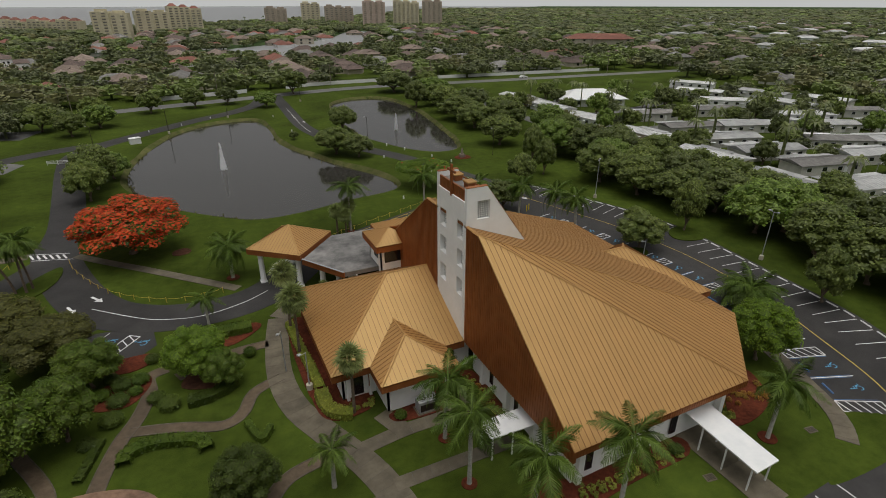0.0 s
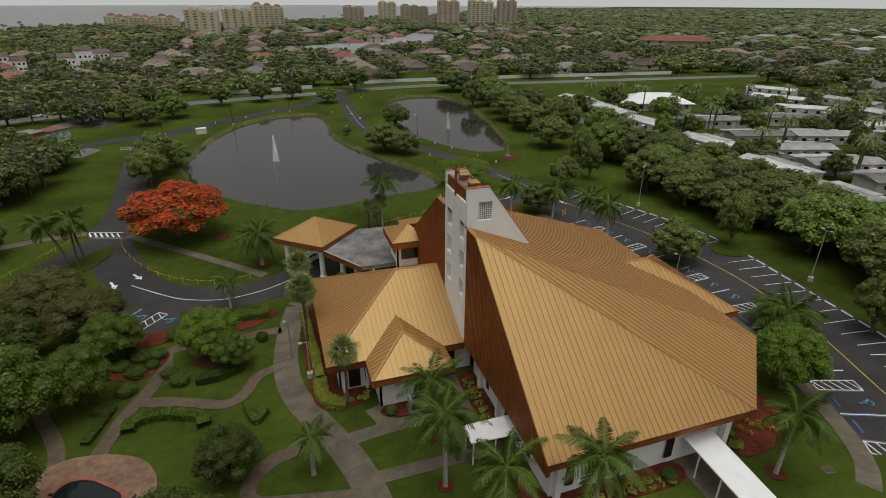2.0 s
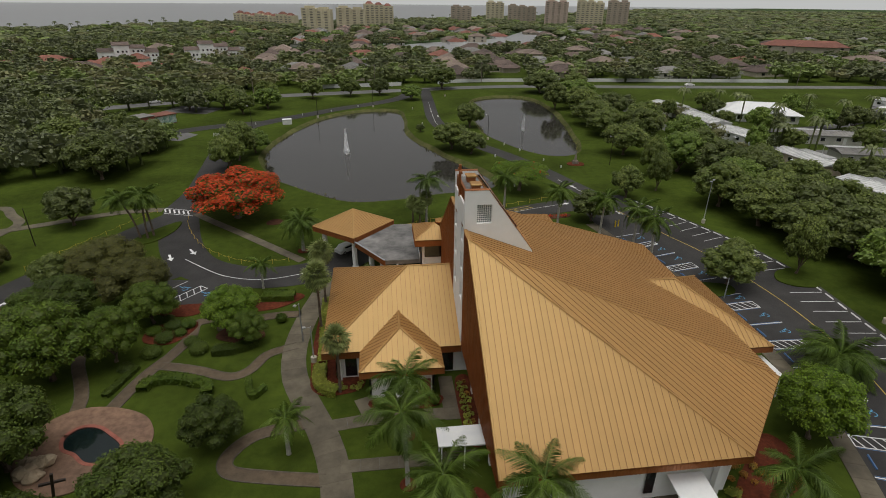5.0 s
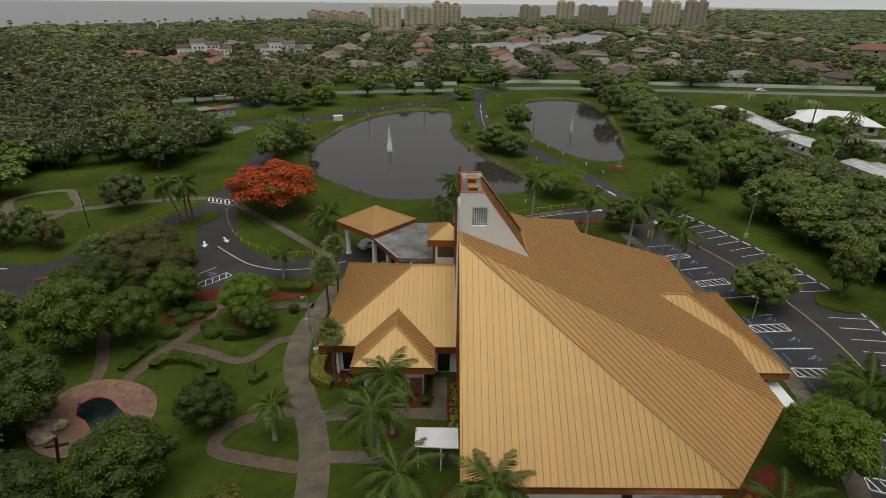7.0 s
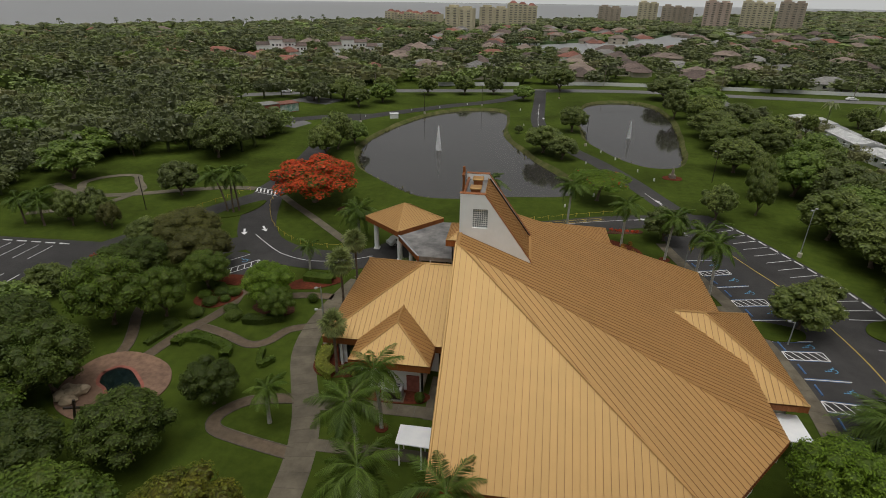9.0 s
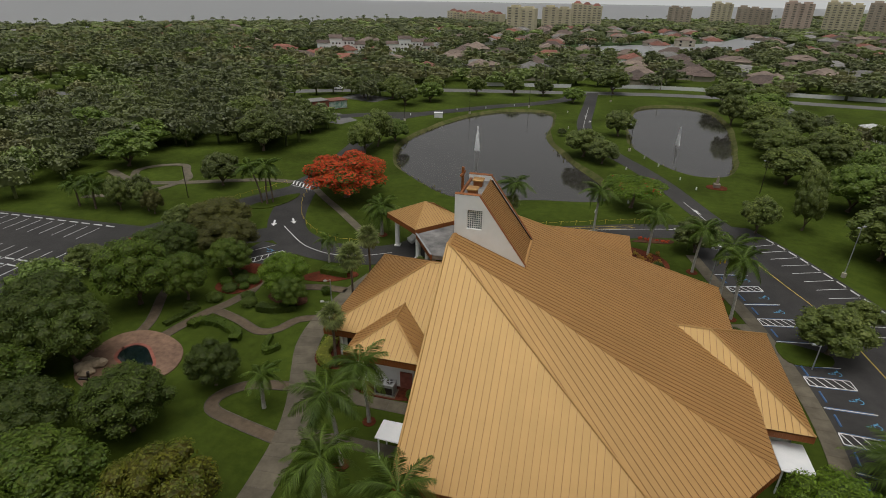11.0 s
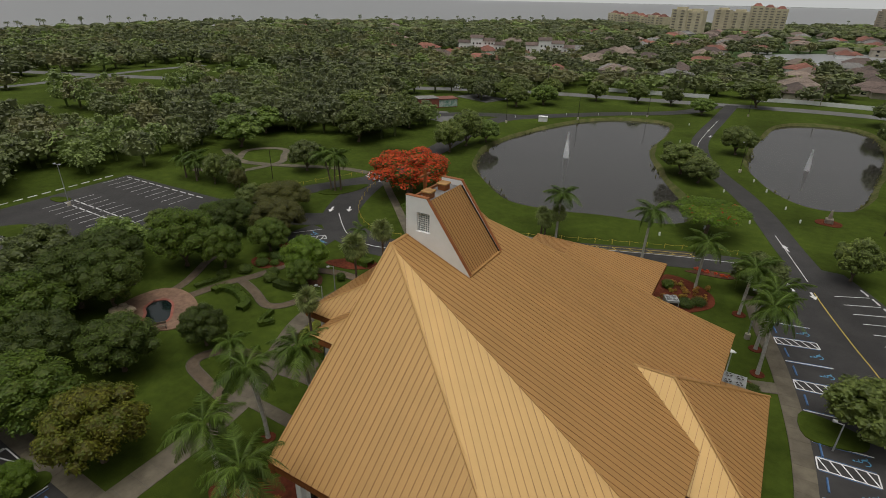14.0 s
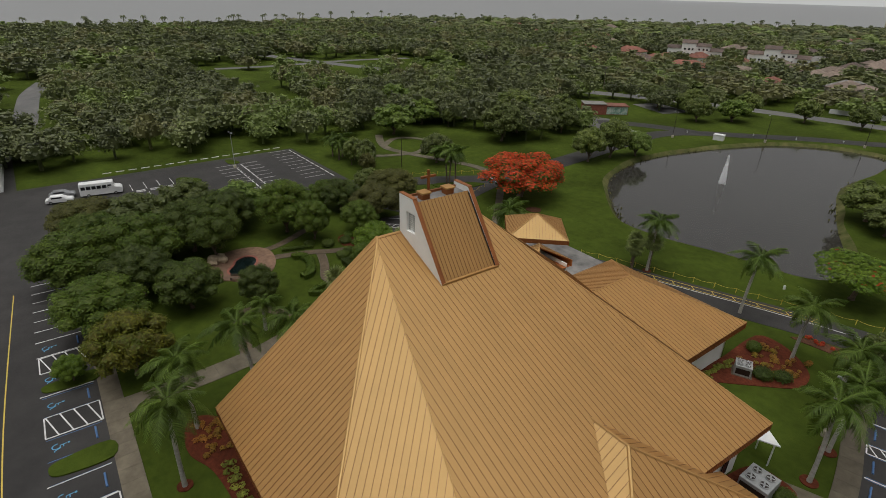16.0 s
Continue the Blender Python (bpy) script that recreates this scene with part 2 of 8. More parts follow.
def band(bm, line, width, z0, z1):
    """A ribbon of that width along a line of x, y, with its sides."""
    P = [Vector(p) for p in line]
    rows = []
    for i, p in enumerate(P):
        d = (P[min(i + 1, len(P) - 1)] - P[max(i - 1, 0)]).normalized()
        w = width[i] if isinstance(width, (list, tuple)) else width
        s = Vector((-d.y, d.x)) * w / 2
        a, b = p + s, p - s
        rows.append([bm.verts.new(v) for v in ((a.x, a.y, z0), (a.x, a.y, z1), (b.x, b.y, z1), (b.x, b.y, z0))])
    for r, s in zip(rows, rows[1:]):
        for k in range(3):
            bm.faces.new((r[k], r[k + 1], s[k + 1], s[k]))
    bmesh.ops.recalc_face_normals(bm, faces=bm.faces)
    return bm


def structure(name, bm, material, label, category):
    me = bpy.data.meshes.new(name)
    bm.to_mesh(me)
    bm.free()
    me.materials.append(material)
    return tagged(new(name, me), label, category, kind="structure")


# ---- ground, ponds, roads ----
POND_A = smooth([(-13.5, 134), (-16, 150), (-14.5, 165), (-10.5, 181), (-4, 197), (5, 207), (15, 211), (23, 208), (25, 192), (24.6, 170), (29.5, 153), (35, 139), (41, 126), (43, 117), (40, 112), (30, 110.2), (18, 106.5), (9, 106.5), (1, 113), (-8, 123)], 5, True)
POND_B = smooth([(53, 208), (58, 232), (75, 240), (84, 228), (84, 200), (78.5, 165), (73, 143), (64.5, 138.5), (57, 148), (51.5, 164), (50.8, 187)], 5, True)
WATER_Z = -0.9
FAR = 4700.0


def grown(ring, by):
    c = Vector((sum(p[0] for p in ring) / len(ring), sum(p[1] for p in ring) / len(ring)))
    out = []
    for i, p in enumerate(ring):
        a, b = Vector(ring[i - 1]), Vector(ring[(i + 1) % len(ring)])
        d = (b - a).normalized()
        s = Vector((d.y, -d.x))
        if s.dot(Vector(p) - c) < 0:
            s = -s
        k = by * (0.75 + 0.5 * noise.noise((p[0] * 0.08, p[1] * 0.08, 3)))
        out.append((p[0] + s.x * k, p[1] + s.y * k))
    return out


def sheet(outer, holes, z):
    bm = bmesh.new()
    edges = []
    for ring in (outer, *holes):
        vs = [bm.verts.new((x, y, z)) for x, y in ring]
        edges += [bm.edges.new((vs[i], vs[(i + 1) % len(vs)])) for i in range(len(vs))]
    bmesh.ops.triangle_fill(bm, use_beauty=True, use_dissolve=False, edges=edges, normal=(0, 0, 1))
    for f in bm.faces:
        f.normal_update()
        if f.normal.z < 0:
            f.normal_flip()
    return bm


BANK_A, BANK_B = grown(POND_A, 1.7), grown(POND_B, 1.7)
LAWN_RING = [(-420, -260), (420, -260), (420, 420), (-420, 420)]
structure("ground", sheet(LAWN_RING, (BANK_A, BANK_B), 0.0), GRASS, "flat green lawn around the church and its ponds", "ground")
structure("ground_far", sheet([(-FAR, -FAR), (FAR, -FAR), (FAR, FAR), (-FAR, FAR)], (LAWN_RING,), 0.0), LAND, "flat wooded land reaching to the horizon", "ground")


def pond(name, ring, bank, label):
    bm = bmesh.new()
    n = len(ring)
    top = [bm.verts.new((x, y, 0.0)) for x, y in bank]
    mid = [bm.verts.new((x, y, WATER_Z - 0.05 + 0.08 * noise.noise((x * 0.3, y * 0.3, 0)))) for x, y in ring]
    low = [bm.verts.new((x, y, WATER_Z - 1.2)) for x, y in grown(ring, -3)]
    for a, b in ((top, mid), (mid, low)):
        for i in range(n):
            bm.faces.new((a[i], a[(i + 1) % n], b[(i + 1) % n], b[i]))
    bm.faces.new(low)
    bmesh.ops.recalc_face_normals(bm, faces=bm.faces)
    structure(name + "_bank", bm, BANK, "worn grassy bank with patches of bare sandy soil", "pond bank")
    bm = bmesh.new()
    bm.faces.new([bm.verts.new((x, y, WATER_Z)) for x, y in grown(ring, 0.15)])
    bmesh.ops.triangulate(bm, faces=bm.faces)
    for f in bm.faces:
        f.normal_update()
        if f.normal.z < 0:
            f.normal_flip()
    structure(name, bm, POND, label, "pond")


pond("water_1", POND_A, BANK_A, "dark still pond with faint ripples")
pond("water_2", POND_B, BANK_B, "smaller dark pond beside the drive")

reed_verts = []
REED = leaves("shore_reeds", (0.075, 0.09, 0.02), (0.19, 0.18, 0.06), 0.4, 0.3)
rr = np.random.default_rng(41)
for ring in (POND_A, POND_B):
    line, vs = grown(ring, 0.5), []
    for (x0, y0), (x1, y1) in zip(line, line[1:] + line[:1]):
        thick = noise.noise((x0 * 0.06, y0 * 0.06, 3)) + 0.25
        for k in range(int(max(0, thick) * 26 * math.hypot(x1 - x0, y1 - y0) / 2)):
            f, q, a, h = rr.random(), 1.1 * rr.normal(), 6.283 * rr.random(), 0.15 + 0.32 * rr.random()
            x, y = x0 + (x1 - x0) * f + q * 0.5, y0 + (y1 - y0) * f + q * 0.5
            dx, dy, z = 0.11 * math.cos(a), 0.11 * math.sin(a), WATER_Z
            vs += [(x - dx, y - dy, z), (x + dx, y + dy, z), (x + dx * 2 + dy, y + dy * 2, z + h), (x - dx + dy, y - dy - dx, z + h * 0.8)]
    reed_verts.append(np.array(vs))
bm = bmesh.new()
shore = [(-4400, -1100), (-1300, -800), (-640, -330), (-535, 20), (-510, 100), (-520, 180), (-560, 260), (-585, 340), (-580, 420), (-545, 505), (-480, 620), (-425, 690), (-345, 750), (-300, 830), (-255, 905), (-60, 965), (150, 1150), (480, 1500), (900, 2300), (1500, 2900), (2200, 3300)]
vs = [bm.verts.new((x, y, 0.25)) for x, y in smooth(shore, 5)] + [bm.verts.new((3300, 4450, 0.25)), bm.verts.new((-4400, 4450, 0.25))]
bmesh.ops.triangulate(bm, faces=[bm.faces.new(vs)])
bmesh.ops.recalc_face_normals(bm, faces=bm.faces)
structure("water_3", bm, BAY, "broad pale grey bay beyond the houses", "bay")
bm = bmesh.new()
bmesh.ops.triangulate(bm, faces=[bm.faces.new([bm.verts.new((x, y, 0.2)) for x, y in smooth([(25, 475), (60, 455), (110, 468), (140, 498), (168, 520), (180, 560), (218, 640), (252, 760), (226, 782), (168, 655), (130, 605), (90, 580), (40, 532)], 4, True)])])
bmesh.ops.recalc_face_normals(bm, faces=bm.faces)
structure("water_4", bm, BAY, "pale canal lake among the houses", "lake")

BACK_SKY = bpy.data.materials.new("hazy_distance")
BACK_SKY.use_nodes = True
glow = BACK_SKY.node_tree.nodes.new("ShaderNodeEmission")
glow.inputs["Color"].default_value, glow.inputs["Strength"].default_value = (0.62, 0.63, 0.62, 1), 1.0
BACK_SKY.node_tree.links.new(glow.outputs[0], BACK_SKY.node_tree.nodes["Material Output"].inputs["Surface"])
bm = bmesh.new()
ring = [(math.sin(radians(k)) * 4640, math.cos(radians(k)) * 4640) for k in range(0, 361, 6)]
for p, q in zip(ring, ring[1:]):
    bm.faces.new([bm.verts.new(v) for v in ((*p, -2), (*q, -2), (*q, 95), (*p, 95))])
structure("backdrop", bm, BACK_SKY, "pale overcast sky low over the horizon", "sky")

DRIVE_EAST = smooth([(38.6, 262), (37.2, 225), (36.0, 190), (39, 168), (44.8, 152), (51.5, 138), (56.5, 125), (61, 110), (66, 95)], 6)
DRIVE_NORTH = smooth([(9, 77), (13, 82.0), (22, 86.6), (30, 89.6), (38, 92.8), (47, 96.3), (55, 98.5), (62, 99)], 6)
DRIVE_LOOP = smooth([(-25.2, 106), (-23.2, 97), (-19.2, 85), (-14.8, 77.5), (-9, 73.4), (-3, 72.0), (3, 72.6), (8, 75.5), (13, 81)], 6)
DRIVE_WEST = smooth([(-25.2, 104), (-24.6, 112), (-24.9, 120), (-26.8, 137), (-28.6, 152), (-29.8, 164), (-30.2, 174), (-27.5, 183), (-20.5, 192), (-10.5, 202), (1, 213.5), (15.5, 225), (27, 239), (33, 258)], 6)
DRIVE_BRANCH = smooth([(-24.5, 101), (-29, 93), (-34, 83), (-38, 74), (-42, 66)], 6)
DRIVE_BRANCH_B = smooth([(-16, 77), (-22, 73), (-30, 70), (-40, 66)], 6)
structure("road_1", band(bmesh.new(), DRIVE_EAST, 5.0, -0.2, 0.030), ASPHALT, "black asphalt drive between the two ponds", "road")
structure("road_2", band(bmesh.new(), DRIVE_NORTH, 6.6, -0.2, 0.034), ASPHALT, "black asphalt drive along the pond side of the church", "road")
structure("road_3", band(bmesh.new(), DRIVE_LOOP, 7.0, -0.2, 0.038), ASPHALT, "black asphalt loop drive curving to the porte cochere", "road")
structure("road_4", band(bmesh.new(), DRIVE_WEST, 6.4, -0.2, 0.042), ASPHALT, "narrow asphalt drive winding round the pond", "road")
structure("road_5", band(bmesh.new(), DRIVE_BRANCH, 5.4, -0.2, 0.046), ASPHALT, "black asphalt branch drive to the parking lot", "road")
structure("road_6", band(bmesh.new(), DRIVE_BRANCH_B, 6.0, -0.2, 0.026), ASPHALT, "black asphalt drive with painted arrows", "road")
structure("road_21", band(bmesh.new(), smooth([(-22, 189), (-31, 187), (-40, 183), (-47, 178), (-52, 173)], 5), 6.4, -0.2, 0.036), ASPHALT, "dark lane to the small brick building", "road")
structure("road_22", band(bmesh.new(), smooth([(-240, 96), (-238, 125), (-241, 155), (-243, 180), (-238, 215)], 5), 6.0, -0.2, 0.026), OLD_ASPHALT, "pale street along the far meadow", "street")
structure("road_23", band(bmesh.new(), smooth([(-230, 22), (-200, 16), (-170, 14), (-138, 12), (-118, 5)], 5), 7.0, -0.2, 0.030), OLD_ASPHALT, "pale service road through the woods", "road")
structure("pavement_40", band(bmesh.new(), smooth([(-234, 88), (-215, 91), (-192, 91), (-168, 90.5), (-142, 93), (-112, 90)], 5), 3.4, -0.1, 0.03), BANK, "worn sandy track across the meadow", "track")
BIG_ROAD = smooth([(-420, 95), (-260, 150), (-112, 211), (-50, 240), (25, 258), (82, 268), (150, 262), (240, 255), (420, 240)], 6)
structure("road_7", band(bmesh.new(), BIG_ROAD, 9.0, -0.2, 0.022), OLD_ASPHALT, "pale grey street past the church grounds", "street")

INNER = smooth([(57.0, 88), (58.6, 80), (60.8, 72), (62.4, 64), (63.6, 55), (63.8, 46), (62.6, 37), (60.2, 28.5), (56.4, 20.5), (50, 16.9), (42, 16.3)], 5)
OUTER = smooth([(50, -3), (64, 2), (72.5, 13), (77, 26), (79.4, 34), (80.8, 47), (82.1, 60), (82.1, 67), (80.4, 76), (77.0, 86), (73.0, 96), (68.6, 104)], 5)
lot = [(-30, 16.3), (-30, -3)] + OUTER + [(60, 104), (57.5, 99)] + INNER + [(30, 16.3), (0, 16.3)]
bm = bmesh.new()
bmesh.ops.triangulate(bm, faces=slab(bm, lot, -0.2, 0.014).faces[:])
structure("road_8", bm, ASPHALT, "fresh black parking lot curving round the church", "parking lot")
west_lot = [(-74.5, 71), (-47, 72), (-38, 72.4), (-34.8, 67), (-38, 57), (-40, 46), (-38, 34), (-31, 17), (-29, 12), (-29, -3), (-120, -3), (-120, 9), (-73, 10)]
bm = bmesh.new()
bmesh.ops.triangulate(bm, faces=slab(bm, west_lot, -0.2, 0.018).faces[:])
structure("road_9", bm, ASPHALT, "wide dark overflow parking lot with painted stalls", "parking lot")

MAIN_WALK = smooth([(6.5, 66), (5.2, 60), (4.4, 53), (5.0, 47), (7.0, 42), (9.2, 37), (10.6, 32), (11.2, 26), (11.4, 17)], 6)
walks = [
    ("pavement_1", MAIN_WALK, 2.9), ("pavement_2", [(9.6, 38.4), (14.0, 39.0), (24, 39.0)], 1.7), ("pavement_3", [(11, 33.0), (24, 33.0)], 1.5),
    ("pavement_4", [(14.2, 38.9), (12.9, 42.3)], 2.0), ("pavement_5", smooth([(6.5, 66), (9, 69), (9, 72)], 4), 3.0),
    ("pavement_6", smooth([(-21.2, 101.0), (-16, 95.6), (-10, 89.8), (2.4, 77.2)], 4), 1.6), ("pavement_7", [(40.2, 27), (40.2, 17)], 3.4), ("pavement_8", [(22.2, 38), (22.2, 45)], 1.6),
    ("pavement_9", [(56, 64.5), (61.4, 66.5)], 2.0), ("pavement_10", smooth([(-75, 99), (-68, 95.5), (-61, 93.6), (-54, 95.4), (-47.4, 98.3), (-41, 101.3), (-35, 103.5), (-28.6, 104)], 5), 2.2),
]
walks.append(("pavement_11", [(p[0] - 0.9, p[1]) for p in INNER[:-8]], 2.0))
walks.append(("pavement_12", [(26, 17.3), (0, 17.3), (-24, 17.3)], 2.0))
walks.append(("pavement_13", smooth([(-66, 82), (-57, 86.5), (-54.4, 90.5), (-53, 98.6), (-57, 103.5), (-61, 108), (-66.5, 106), (-69, 101), (-64.5, 95)], 5), 1.8))


def stepped(line, step):
    """Points every step metres along a line."""
    out, left = [], 0.0
    for p, q in zip(line, line[1:]):
        p, q = Vector(p), Vector(q)
        d = q - p
        while left < d.length:
            out.append(p + d.normalized() * left)
            left += step
        left -= d.length
    return out + [Vector(line[-1])]


def slabbed(name, line, width, z, step=1.8):
    """A concrete walk: a dark bed with separate slabs and open joints on it."""
    o = structure(name, band(bmesh.new(), line, width - 0.06, -0.15, z - 0.02), OLD_ASPHALT, "weathered grey concrete walk with open joints", "walkway")
    P = stepped(line, step)
    if len(P) > 2 and (P[-1] - P[-2]).length < 0.5:
        P.pop(-2)
    N = [(P[min(i + 1, len(P) - 1)] - P[max(i - 1, 0)]).normalized() for i in range(len(P))]
    for i in range(len(P) - 1):
        a, b = P[i] + N[i] * 0.009, P[i + 1] - N[i + 1] * 0.009
        sa, sb = Vector((-N[i].y, N[i].x)) * width / 2, Vector((-N[i + 1].y, N[i + 1].x)) * width / 2
        c = (a + b) / 2
        ring = [w - c for w in (a + sa, a - sa, b - sb, b + sb)]
        v = [(w.x, w.y, -0.05) for w in ring] + [(w.x * 0.998, w.y * 0.998, 0.0) for w in ring]
        ob = part_mesh("slab", mesh_of("slab", v, [(4, 5, 6, 7), (0, 1, 5, 4), (1, 2, 6, 5), (2, 3, 7, 6), (3, 0, 4, 7)], CONCRETE), o)
        ob.matrix_basis = Matrix.Translation((c.x, c.y, z))


for k, (name, line, width) in enumerate(walks):
    slabbed(name, line, width, 0.050 + 0.003 * k)
paths = [
    ("pavement_21", smooth([(4.6, 53.0), (1.3, 51.5), (-0.3, 48.6), (-2.4, 47.6), (-5.8, 49.0), (-8.4, 49.9), (-11.2, 50.6)], 6), 1.2),
    ("pavement_22", smooth([(-7.4, 60.3), (-9.4, 59.4), (-9.2, 56.6), (-9.7, 54.3), (-10.5, 52.0), (-11.7, 49.6), (-12.7, 46.4), (-13.4, 43.4)], 6), 1.35),
    ("pavement_23", smooth([(7.2, 39), (2.6, 38), (0.4, 35.6), (0.8, 33.6), (4.2, 32.6), (9.6, 31.6)], 6), 1.3),
    ("pavement_24", smooth([(-21.2, 53.6), (-20.4, 51.4), (-18.5, 48.0), (-17.3, 45.4), (-16.8, 43.2)], 6), 1.2),
    ("pavement_25", smooth([(4.2, 60.5), (0, 60.3), (-4, 59), (-6.4, 58)], 6), 1.4),
]
for k, (name, line, width) in enumerate(paths):
    structure(name, band(bmesh.new(), line, width, -0.15, 0.042 + 0.002 * k), BRICK_PATH, "winding brown paver path with pale edging", "garden path")
    for side in (1, -1):
        edge_line = []
        for i, p in enumerate(line):
            q, r = Vector(line[max(i - 1, 0)]), Vector(line[min(i + 1, len(line) - 1)])
            d = (r - q).normalized()
            edge_line.append((p[0] - d.y * side * (width / 2 + 0.06), p[1] + d.x * side * (width / 2 + 0.06)))
        part("edging", band(bmesh.new(), edge_line, 0.11, -0.1, 0.072 + 0.002 * k), PATH_EDGE, bpy.data.objects[name], "pale concrete edging")
PLAZA_RING = smooth([(-19.5, 39.4), (-18.6, 42.4), (-16.1, 43.8), (-12.7, 43.5), (-9.5, 42.0), (-7.8, 39.6), (-7.6, 37.1), (-9.2, 35.4), (-10.8, 33.6), (-13.5, 32.4), (-17, 33.6), (-19, 36)], 5, True)
POOL_RING = smooth([(-16.2, 39.6), (-15.3, 40.9), (-13.5, 40.8), (-11.8, 39.6), (-10.2, 38.1), (-10.2, 36.7), (-11.5, 35.8), (-12.8, 36.0), (-14.2, 37.2), (-15.6, 38)], 5, True)
bm = sheet(PLAZA_RING, (POOL_RING,), 0.12)
ext = bmesh.ops.extrude_face_region(bm, geom=bm.faces[:])
bmesh.ops.translate(bm, verts=[v for v in ext["geom"] if isinstance(v, bmesh.types.BMVert)], vec=(0, 0, -0.6))
bmesh.ops.recalc_face_normals(bm, faces=bm.faces)
structure("pavement_26", bm, PLAZA, "pinkish terracotta plaza round a free-form pool", "plaza")
bm = bmesh.new()
bm.faces.new([bm.verts.new((x, y, 0.03)) for x, y in POOL_RING])
bmesh.ops.triangulate(bm, faces=bm.faces)
bmesh.ops.recalc_face_normals(bm, faces=bm.faces)
part("coping", band(bmesh.new(), POOL_RING + POOL_RING[:2], 0.36, -0.2, 0.15), RED_BRICK, bpy.data.objects["pavement_26"], "red brick coping round the pool")
structure("water_5", bm, POOL, "dark still water of the garden pool", "pool")


# ---- the church ----
church = thing("church", Matrix(), "large church with gold metal roofs and a white tower", "church")


def frame_of(pts, down):
    n = Vector()
    for i, p in enumerate(pts):
        q = pts[(i + 1) % len(pts)]
        n += Vector(((p.y - q.y) * (p.z + q.z), (p.z - q.z) * (p.x + q.x), (p.x - q.x) * (p.y + q.y)))
    n.normalize()
    if n.z < -0.01:
        n = -n
    v = Vector(down)
    v = (v - n * v.dot(n)).normalized()
    return n, v.cross(n), v


def cut(ring, a, b):
    for side, lim in ((1, a), (-1, -b)):
        out = []
        for i, p in enumerate(ring):
            q = ring[(i + 1) % len(ring)]
            dp, dq = side * p[0] - lim, side * q[0] - lim
            if dp >= 0:
                out.append(p)
            if dp * dq < 0:
                s = dp / (dp - dq)
                out.append((p[0] + (q[0] - p[0]) * s, p[1] + (q[1] - p[1]) * s))
        ring = out
        if len(ring) < 3:
            return []
    return ring


def seamed(deck, pts, down, pitch, material, normal=None, seam=None, rib=0.036, high=0.05, lift=0.012, name="panel"):
    """Metal pans over a face, each with a standing seam along one side."""
    pts = [Vector(p) for p in pts]
    n, u, v = frame_of(pts, down)
    if normal and n.dot(Vector(normal)) < 0:
        n, u = -n, -u
    o = pts[0]
    ring = [((p - o).dot(u), (p - o).dot(v)) for p in pts]
    lo, hi = min(p[0] for p in ring), max(p[0] for p in ring)
    count = max(1, round((hi - lo) / pitch))
    step = (hi - lo) / count
    for k in range(count):
        a, b = lo + k * step, lo + (k + 1) * step
        piece = cut(ring, a, b)
        if len(piece) < 3:
            continue
        verts, faces = [], []
        base = Vector(o + u * a + v * piece[0][1])

        def at(x, y, h):
            return o + u * x + v * y + n * h - base

        m = len(piece)
        verts += [at(x, y, lift) for x, y in piece] + [at(x, y, -0.004) for x, y in piece]
        faces.append(tuple(range(m)))
        faces += [(i, m + i, m + (i + 1) % m, (i + 1) % m) for i in range(m)]
        edge = sorted(p[1] for p in piece if abs(p[0] - a) < 1e-4)
        if len(edge) > 1 and edge[-1] - edge[0] > 0.15:
            y0, y1 = edge[0], edge[-1]
            r = len(verts)
            verts += [at(a + dx, y, h) for y in (y0, y1) for dx, h in ((0, 0), (0, high), (rib, high), (rib, 0))]
            faces += [(r, r + 1, r + 5, r + 4), (r + 1, r + 2, r + 6, r + 5), (r + 2, r + 3, r + 7, r + 6), (r, r + 3, r + 2, r + 1), (r + 4, r + 5, r + 6, r + 7)]
        me = mesh_of(name, verts, faces, material)
        me.materials.append(seam or material)
        for f in me.polygons[1 + m:]:
            f.material_index = 1
        bm = bmesh.new()
        bm.from_mesh(me)
        bmesh.ops.recalc_face_normals(bm, faces=bm.faces)
        bm.to_mesh(me)
        bm.free()
        ob = part_mesh(name, me, deck)
        ob.matrix_basis = deck.matrix_world.inverted() @ Matrix.Translation(base)


def deck_of(name, parent, pts, thick, material, label=""):
    """A sloping slab under a roof face, hung straight down by its thickness."""
    bm = bmesh.new()
    hi = [bm.verts.new(p) for p in pts]
    lo = [bm.verts.new((p[0], p[1], p[2] - thick)) for p in pts]
    bm.faces.new(hi)
    bm.faces.new(lo[::-1])
    for i in range(len(pts)):
        j = (i + 1) % len(pts)
        bm.faces.new((hi[i], lo[i], lo[j], hi[j]))
    bmesh.ops.recalc_face_normals(bm, faces=bm.faces)
    return part(name, bm, material, parent, label)


def bar(parent, p, q, wide, deep, material, name="ridge_cap", up=0.0):
    """A metal bar laid along p to q."""
    p, q = Vector(p) + Vector((0, 0, up)), Vector(q) + Vector((0, 0, up))
    d = (q - p).normalized()
    s = d.cross(Vector((0, 0, 1))).normalized() * wide / 2
    t = s.cross(d).normalized() * deep
    bm = bmesh.new()
    v = [bm.verts.new(x) for x in (p - s, p + s, p + s * 0.55 + t, p - s * 0.55 + t, q - s, q + s, q + s * 0.55 + t, q - s * 0.55 + t)]
    for f in ((0, 1, 2, 3), (7, 6, 5, 4), (0, 4, 5, 1), (1, 5, 6, 2), (2, 6, 7, 3), (3, 7, 4, 0)):
        bm.faces.new([v[i] for i in f])
    bmesh.ops.recalc_face_normals(bm, faces=bm.faces)
    return part(name, bm, material, parent)


